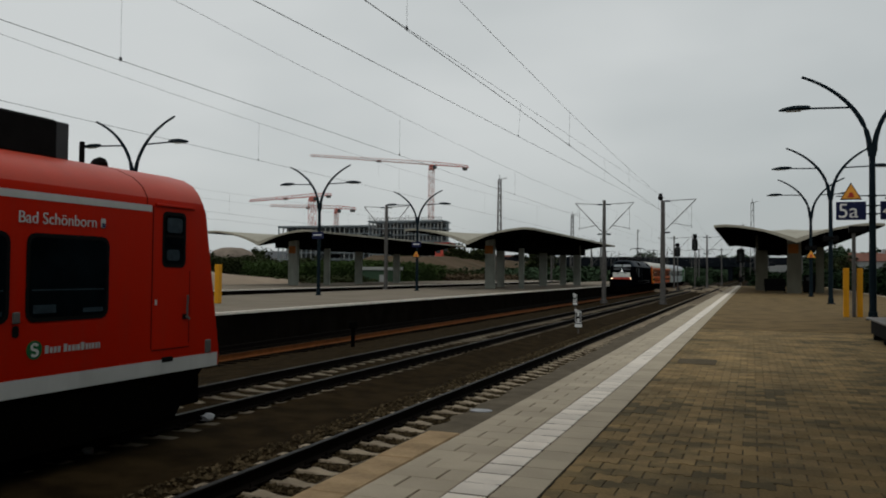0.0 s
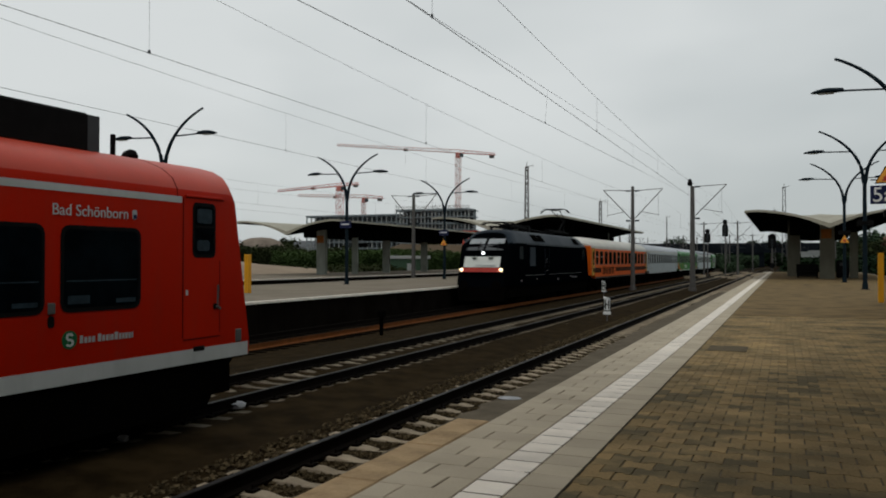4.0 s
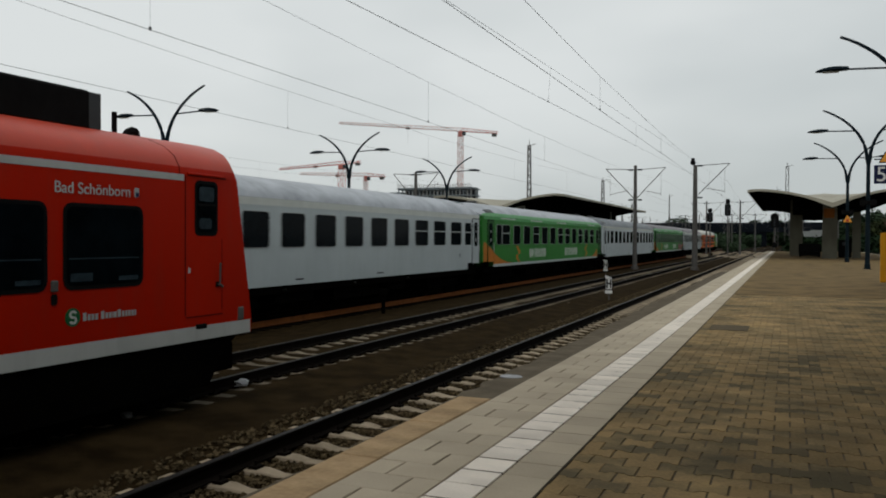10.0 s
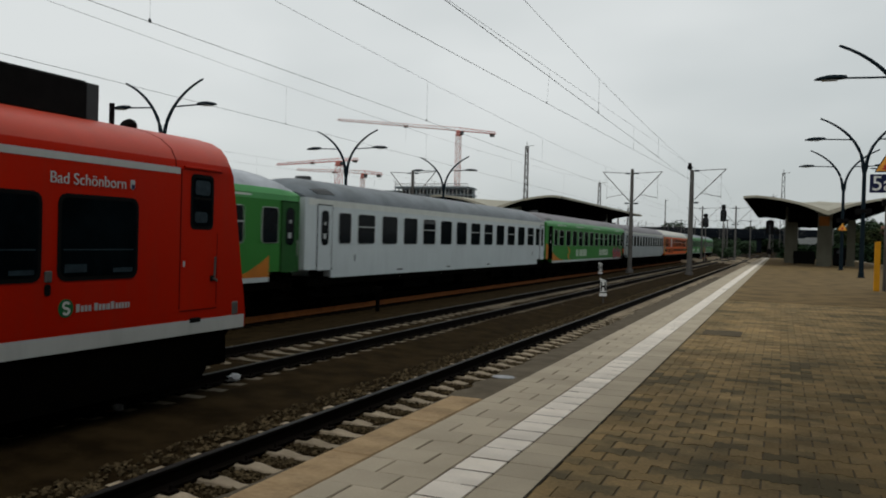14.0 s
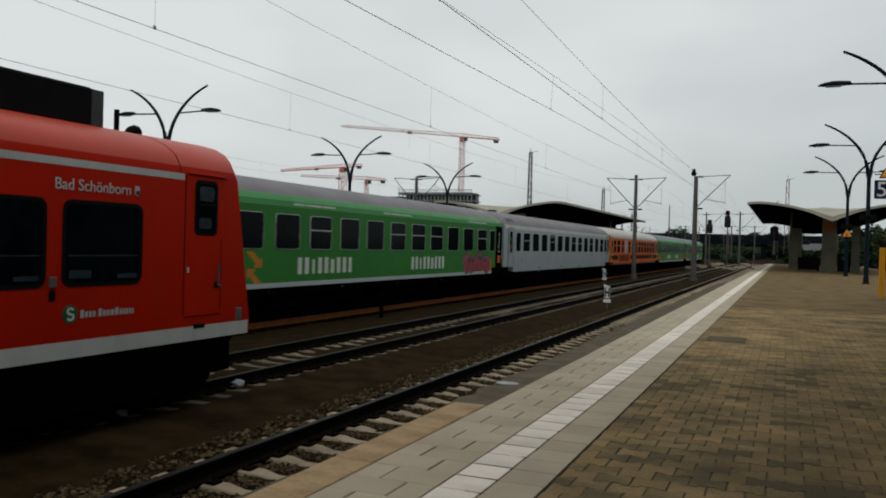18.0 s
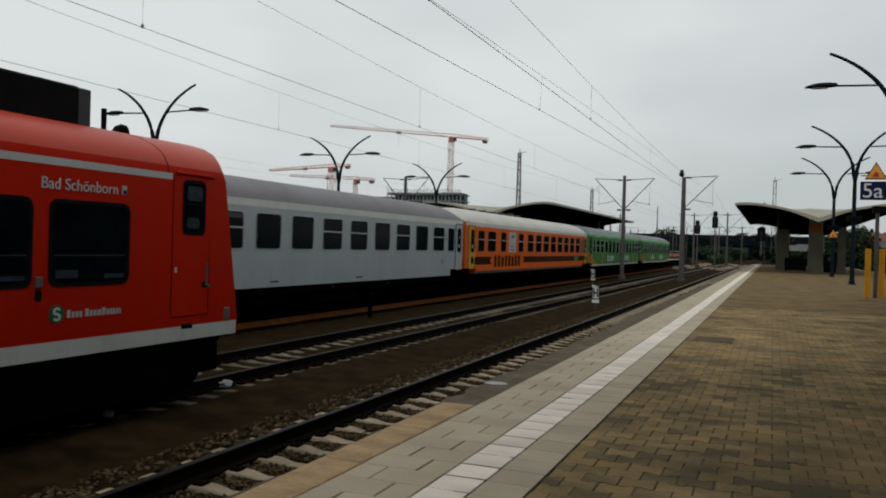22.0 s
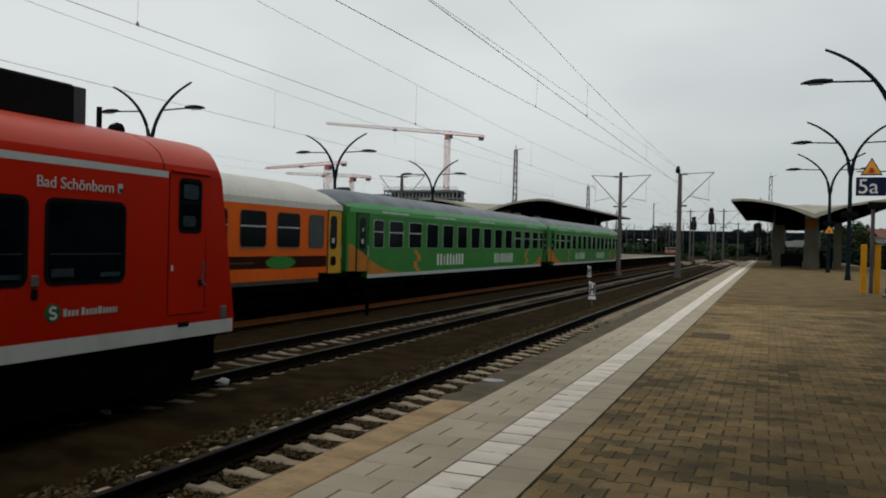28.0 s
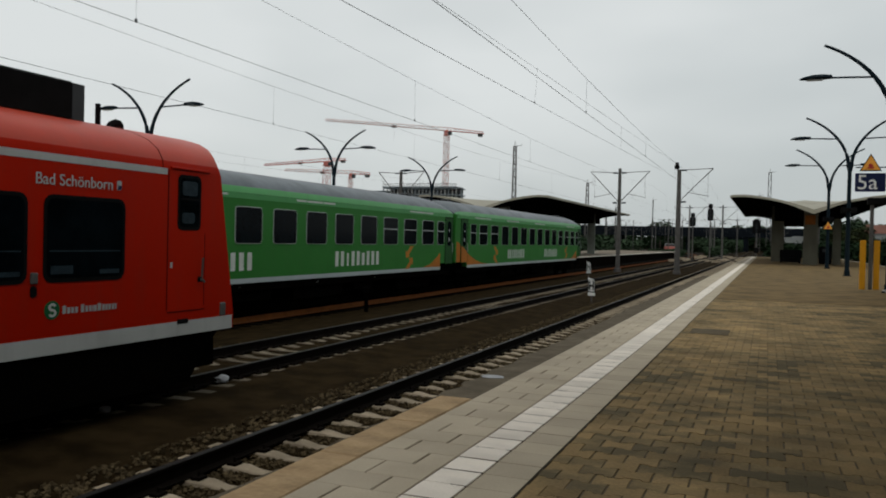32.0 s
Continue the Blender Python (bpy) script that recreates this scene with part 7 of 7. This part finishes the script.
hedge(-72, -58, 172, 260, 1.9, 5200, 11, M["leafmid"], "olive scrub at the foot of the embankment", 0.3)
hedge(-24, -17, 178, 192, -0.1, 900, 12, M["leafhaze"], "low grass before the siding", 0.26)
hedge(15, 70, 292, 312, 10.6, 2600, 14, M["leafhaze"], "hazy trees beyond the far houses", 0.8)
hedge(-210, -58, 345, 372, 9.2, 5200, 13, M["leafhaze"], "hazy trees beyond the embankment", 0.8)


hedge(-260, 160, 395, 430, 5.5, 5000, 9, M["leafdark"], "dark belt of far woods", 1.3)


def tree(x, y, h, w, seed, z0=-1.3):
    t = thing("tree", "broad dark green tree in full leaf", "tree", (x, y, z0), "distant trees")
    r = random.Random(seed)
    bm = bmesh.new()
    tube(bm, [(0, 0, 0), (0.05, 0, h * 0.25), (0, 0.1, h * 0.6)], [h * 0.03, h * 0.024, h * 0.012], 7)
    for k in range(6):
        a = k * 1.05
        tube(bm, [(0, 0, h * 0.3 + 0.04 * h * k), (math.cos(a) * w * 0.3, math.sin(a) * w * 0.3, h * 0.55 + 0.05 * h * k)], [h * 0.012, h * 0.005], 5)
    part("trunk", bm, M["bark"], t)
    lobes = [(r.uniform(-0.32, 0.32) * w, r.uniform(-0.32, 0.32) * w, h * r.uniform(0.4, 0.82), r.uniform(0.16, 0.28) * w) for _ in range(11)]

    def pick(q):
        lx, ly, lz, lr = q.choice(lobes)
        d = Vector((q.gauss(0, 1), q.gauss(0, 1), q.gauss(0, 1))).normalized() * lr * q.uniform(0.75, 1.02)
        return lx + d.x, ly + d.y, lz + d.z * 0.8
    # trees beyond 280 m take the haze-tinted leaves
    ob = new("crown", clump_mesh("crown", 420, pick, 0.03 * w, 0.06 * w, seed, M["leafhaze"] if y > 280 else M["leafmid"]))
    ob.parent = t
    return t


for i, (x, y, h, w) in enumerate(((-42, 352, 13.5, 9), (-14, 372, 12, 11), (-5, 366, 12.5, 9), (4, 372, 12.5, 10), (16, 300, 6.5, 7), (25, 262, 9.5, 8), (38, 300, 8, 10), (-118, 176, 8, 9), (-97, 225, 9.5, 9), (-86, 238, 12.5, 9), (-80, 240, 12, 8), (-66, 262, 11, 11), (19, 236, 6, 6), (27, 285, 10.5, 9), (36, 240, 7.5, 8), (21, 275, 9.0, 8))):
    tree(x, y, h, w, 40 + i)

# sandy ground rising behind the platforms, dry-grass bank farther on
bm = bmesh.new()
loft(bm, [[(-47.2, y, -1.4), (-51 + 0.4 * math.sin(y), y, -0.75), (-58, y, 0.3 * k + 0.1 * math.sin(y * 0.7)), (-68, y, 1.2 * k), (-80, y, 1.6 * k), (-98, y, 1.7 * k), (-98, y, -1.4)] for y, k in ((30, 1.2), (42, 1.2), (54, 1.25), (64, 1.3), (72, 1.35), (80, 1.35), (88, 1.2), (94, 0.7), (99, -0.1), (104, -0.9))])
solid("sandy_bank", bm, M["sand"], "pale brown sandy ground rising behind the platforms", "sand heap", kind="structure", smooth=True)

bm = bmesh.new()
loft(bm, [[(-58, y, -1.3), (-64 + 0.6 * math.sin(y), y, -1.2 + 1.8 * k), (-71, y, -1.2 + (4.2 + 0.4 * math.sin(y * 0.3)) * k), (-80, y, -1.2 + (6.8 + 0.3 * math.sin(y * 0.21)) * k), (-97, y, -1.2 + 7.1 * k), (-97, y, -1.3)] for y, k in [(v, min(1.0, 0.15 + (v - 172) / 34)) for v in range(172, 420, 6)]])
solid("embankment", bm, M["drygrass"], "brown dry-grass embankment behind the tracks", "embankment", kind="structure")

M["mound"] = mat("mound_earth", (0.25, 0.205, 0.165), (0.16, 0.13, 0.105), 0.95, scale=0.5, fine=5, bump=0.5, spec=0.03)
bm = bmesh.new()
loft(bm, [[(-112 + 5 * r * math.cos(a) * (1 + 0.12 * math.sin(4 * a)), 158 + 6 * r * math.sin(a), z) for a in [2 * math.pi * k / 20 for k in range(20)]] for r, z in ((1.25, -1.3), (1.1, 2.0), (0.95, 4.6), (0.75, 5.8), (0.4, 6.5), (0.05, 6.6))])
solid("earth_mound", bm, M["mound"], "rounded grey-brown earth mound behind the bushes", "earth mound", kind="structure", smooth=True)

shed = thing("garden_shed", "small green shed with a flat white roof beside the bushes", "shed", (-49.7, 106, -1.3))
part("wall", bbox(-2.6, 2.6, -1.0, 1.0, 0.0, 2.85, 0.02), M["shedgreen"], shed, "dull green board wall")
part("roof", bbox(-2.85, 2.85, -1.2, 1.2, 2.85, 3.3, 0.03), M["bldwhite"], shed, "flat white roof")
part("door", bbox(0.2, 1.1, -1.03, -0.98, 0.0, 2.2, 0.01), M["bldwhite"], shed)

# small red track vehicle on a siding
van = thing("track_vehicle", "small red and white track maintenance vehicle on a siding", "rail vehicle", (-21.7, 204, -1.0))
part("body", bbox(-1.4, 1.4, -2.6, 2.6, 0.75, 1.75, 0.12, 2), M["hazed_red"], van, "red body in a haze-paled colour")
part("roof", bbox(-1.35, 1.35, -2.5, 2.5, 1.75, 2.45, 0.18, 2), M["bldwhite"], van, "pale cab and roof")
part("windscreen", bbox(-1.05, 1.05, -2.56, -2.48, 1.85, 2.3, 0.03), M["bldglass"], van)
part("underframe", bbox(-1.2, 1.2, -2.4, 2.4, 0.45, 0.75, 0.03), M["under"], van)
for dx in (-0.75, 0.75):
    for dy in (-1.6, 1.6):
        bm = bmesh.new()
        disc(bm, (dx, dy, 0.4), 0.4, 0.12, "x", 14)
        part("wheel", bm, M["under"], van)

# ---- road bridge across the tracks ----
br = thing("road_bridge", "dark road bridge crossing the tracks", "bridge", (0, 338, -1.3), kind="structure")
part("deck", bbox(-260, 120, -6, 6, 5.9, 7.8, 0), M["bridge"], br)
part("parapet", bbox(-260, 120, -6.25, -6.0, 7.6, 9.5, 0), M["bridge"], br)
for k, x in enumerate((-120, -88, -56, -29, -17, 1, 20, 45)):
    part("pier", bbox(x - 1.0, x + 1.0, -3, 3, 0, 5.9, 0.2), M["bridge"], br)
for k in range(26):
    bm = bmesh.new()
    tube(bm, [(-110 + 6.5 * k, -6.1, 9.5), (-110 + 6.5 * k, -6.1, 10.3)], 0.06, 4)
    part("railing_post", bm, M["mast"], br)
# first block is added to stand for the dark shaded opening below the deck
part("abutment", bbox(-14.5, -7.0, -5, 5, 0, 5.9, 0), M["bridge"], br)
part("abutment", bbox(20, 60, -5, 5, 0, 5.9, 0), M["bridge"], br)

# ---- buildings ----


def building(name, label, x0, x1, y, depth, z_top, storeys, bays, wall, z0=-1.3, win=(0.6, 0.55), scaffold=False):
    b = thing(name, label, "building", ((x0 + x1) / 2, y, z0))
    w, h = x1 - x0, z_top - z0
    bm = bmesh.new()
    sh = h / storeys
    if scaffold:
        for s in range(storeys + 1):
            part("floor_slab", bbox(-w / 2, w / 2, 0, depth * 0.55, s * sh - 0.35, s * sh, 0), wall, b)
        for k in range(bays + 1):
            x = -w / 2 + w * k / bays
            for s in range(storeys):
                part("column", bbox(x - 0.17, x + 0.17, 0.3, 0.7, s * sh, (s + 1) * sh - 0.35, 0), M["bldwhite"] if k % 3 else wall, b)
        box(bm, -w / 2 + 0.5, w / 2 - 0.5, depth * 0.35, depth * 0.5, 0, h - 0.2)
    else:
        box(bm, -w / 2, w / 2, 0.12, depth, 0, h)
    part("wall", bm, wall, b)
    bm = bmesh.new()
    box(bm, -w / 2 - 0.2, w / 2 + 0.2, -0.1, depth * 0.4 if scaffold else depth + 0.2, h, h + 0.35)
    part("roof", bm, wall, b)
    if scaffold and z_top > 18:
        for k in range(bays * 2 + 1):
            x = -w / 2 + w * k / (bays * 2)
            hh = 0.9 + 0.9 * ((k * 7) % 11 == 0)
            part("roof_post", bbox(x - 0.07, x + 0.07, 0.3, 0.44, h + 0.35, h + 0.35 + hh, 0), M["mast"], b)
        part("roof_rail", bbox(-w / 2, w / 2, 0.33, 0.41, h + 1.35, h + 1.45, 0), M["mast"], b)
    bw = w / bays
    for s in range(storeys):
        for k in range(bays):
            x, z = -w / 2 + bw * (k + 0.5), sh * (s + 0.5)
            bm = bmesh.new()
            a, c = bw * win[0] / 2, sh * win[1] / 2
            if scaffold:
                box(bm, x - a, x + a, depth * 0.3, depth * 0.34, z - c * 1.3, z + c * 1.1)
            else:
                box(bm, x - a, x + a, 0.05, 0.16, z - c, z + c)
            part("window", bm, M["bldglass"], b)
    return b


shell_house = building("construction_building", "grey concrete building shell under construction", -128, -100.3, 262, 18, 19.1, 9, 20, M["bld"], scaffold=True)
building("construction_building", "long grey concrete building shell with scaffolding", -168, -128, 266, 18, 17.9, 8, 20, M["bld"], scaffold=True)
building("red_container_stack", "bright red container building", -94.0, -89.2, 240, 6, 10.4, 3, 2, M["bldred"])
building("pale_building", "small pale railway building", 4.2, 8.0, 225, 8, 3.4, 1, 3, M["bldwhite"])
building("pale_building", "long pale building beyond the railway", 8, 28, 300, 12, 4.6, 1, 9, M["bldwhite"])
building("grey_building", "dark grey office block", 48, 66, 200, 15, 12.0, 4, 6, M["bld"])


# ---- far houses ----
M["roofred"] = mat("far_tile_roof", (0.20, 0.10, 0.075), (0.15, 0.075, 0.06), 0.9, scale=0.4, fine=4, bump=0.1, spec=0.05)
M["roofslate"] = mat("far_slate_roof", (0.12, 0.125, 0.13), (0.09, 0.095, 0.10), 0.9, scale=0.4, fine=4, bump=0.1, spec=0.05)


def house(x, y, w, d, h, ridge, roof, label):
    b = thing("house", label, "house", (x, y, -1.3), "far houses")
    part("wall", bbox(-w / 2, w / 2, 0, d, 0, h, 0), M["bldwhite"], b, "pale rendered wall")
    bm = bmesh.new()
    loft(bm, [[(u, -0.4, h), (u, d + 0.4, h), (u, d / 2, h + ridge)] for u in (-w / 2 - 0.4, w / 2 + 0.4)])
    r = part("roof", bm, roof, b)
    part("chimney", bbox(w * 0.2, w * 0.2 + 0.8, d * 0.45, d * 0.45 + 0.8, h + ridge * 0.6, h + ridge + 1.0, 0), M["bldwhite"], r)
    n = max(2, int(w / 3))
    for k in range(n):
        for z in (h * 0.28, h * 0.68):
            u = -w / 2 + w * (k + 0.5) / n
            part("window", bbox(u - 0.6, u + 0.6, -0.06, 0.02, z - 0.7, z + 0.7, 0), M["bldglass"], b)


for x, y, w, d, h, ridge, tiled in ((-268, 262, 22, 10, 7.0, 3.0, 1), (-246, 300, 16, 10, 8.5, 3.5, 0), (-226, 288, 18, 10, 7.0, 3.2, 1), (-210, 330, 26, 12, 9.0, 3.0, 0), (-180, 345, 24, 12, 7.5, 3.0, 1),
                                    (-150, 372, 22, 12, 7.0, 3.5, 0), (-120, 380, 26, 12, 8.0, 3.5, 1), (-293, 300, 24, 12, 10.0, 3.5, 0), (33, 262, 12, 9, 7.0, 2.6, 1), (46, 285, 14, 9, 8.0, 3.0, 1)):
    house(x, y, w, d, h, ridge, M["roofred"] if tiled else M["roofslate"], "far pale house with a tiled roof" if tiled else "far pale house with a slate roof")


# ---- tower cranes ----
def crane(x, y, hub, jib, counter, label, slope=0.0, w=1.1, up=5.0, pale=True):
    c = thing("tower_crane", label, "crane", (x, y, -1.3), "tower cranes")
    h = hub + 1.3
    mid = M["crane_white"] if pale else M["hazed_red"]
    bm = bmesh.new()
    for sx in (-1, 1):
        for sy in (-1, 1):
            tube(bm, [(sx * w, sy * w, 0), (sx * w, sy * w, h)], 0.10, 4)
    n = int(h / (2 * w))
    for i in range(n):
        z0, z1 = h * i / n, h * (i + 1) / n
        s = 1 if i % 2 else -1
        for q in (-1, 1):
            tube(bm, [(s * w, q * w, z0), (-s * w, q * w, z1)], 0.09, 4)
            tube(bm, [(q * w, s * w, z0), (q * w, -s * w, z1)], 0.09, 4)
            tube(bm, [(-w, q * w, z1), (w, q * w, z1)], 0.06, 4)
    part("tower", bm, mid, c, "pale red lattice tower")
    part("slewing_unit", bbox(-w * 0.95, w * 0.95, -w, w, h - 0.9, h + 1.2, 0.2), M["hazed_red"], c)
    part("operator_cabin", bbox(1.2, 2.3, -1.4, 0.0, h - 0.6, h + 0.9, 0.15), M["bldglass"], c)
    for sgn, length, nm in ((-1, jib, "jib"), (1, counter, "counter_jib")):
        bm = bmesh.new()
        zz = lambda f: h + 1.2 + slope * sgn * length * f
        for off, dz in ((-0.7, 0.0), (0.7, 0.0), (0.0, 1.3)):
            tube(bm, [(0, off, zz(0) + dz), (sgn * length, off, zz(1) + dz * 0.55)], 0.12, 4)
        m = int(length / 2.2)
        for i in range(m):
            f0, f1 = i / m, (i + 0.5) / m
            for off in (-0.7, 0.7):
                tube(bm, [(sgn * length * f0, off, zz(f0)), (sgn * length * f1, 0, zz(f1) + 1.3 * (1 - 0.45 * f1))], 0.06, 4)
                tube(bm, [(sgn * length * f1, 0, zz(f1) + 1.3 * (1 - 0.45 * f1)), (sgn * length * (i + 1) / m, off, zz((i + 1) / m))], 0.06, 4)
        part(nm, bm, mid if sgn < 0 else M["hazed_red"], c)
    part("ballast_block", bbox(counter - 2.2, counter - 0.6, -0.8, 0.8, h + 1.2 + slope * counter - 1.1, h + 1.2 + slope * counter, 0.1), M["mast"], c)
    bm = bmesh.new()
    tx = -jib * 0.42
    tube(bm, [(tx, 0, h + 1.6 - slope * jib * 0.42), (tx, 0, h - 2.5)], 0.025, 4)
    box(bm, tx - 0.8, tx + 0.8, -0.6, 0.6, h + 0.7 - slope * jib * 0.42, h + 1.6 - slope * jib * 0.42)
    part("trolley", bm, M["mast"], c)
    return c


crane(-119.2, 300, 42.9, 55, 15.5, "red and white tower crane with a long jib", slope=-0.105, w=0.9)
crane(-173, 300, 31.5, 31, 9, "red tower crane beside the building site", slope=0.045, w=1.2, pale=False)
crane(-161.6, 300, 26.2, 32, 9, "farther pale tower crane", slope=-0.05, w=0.7)

motions()
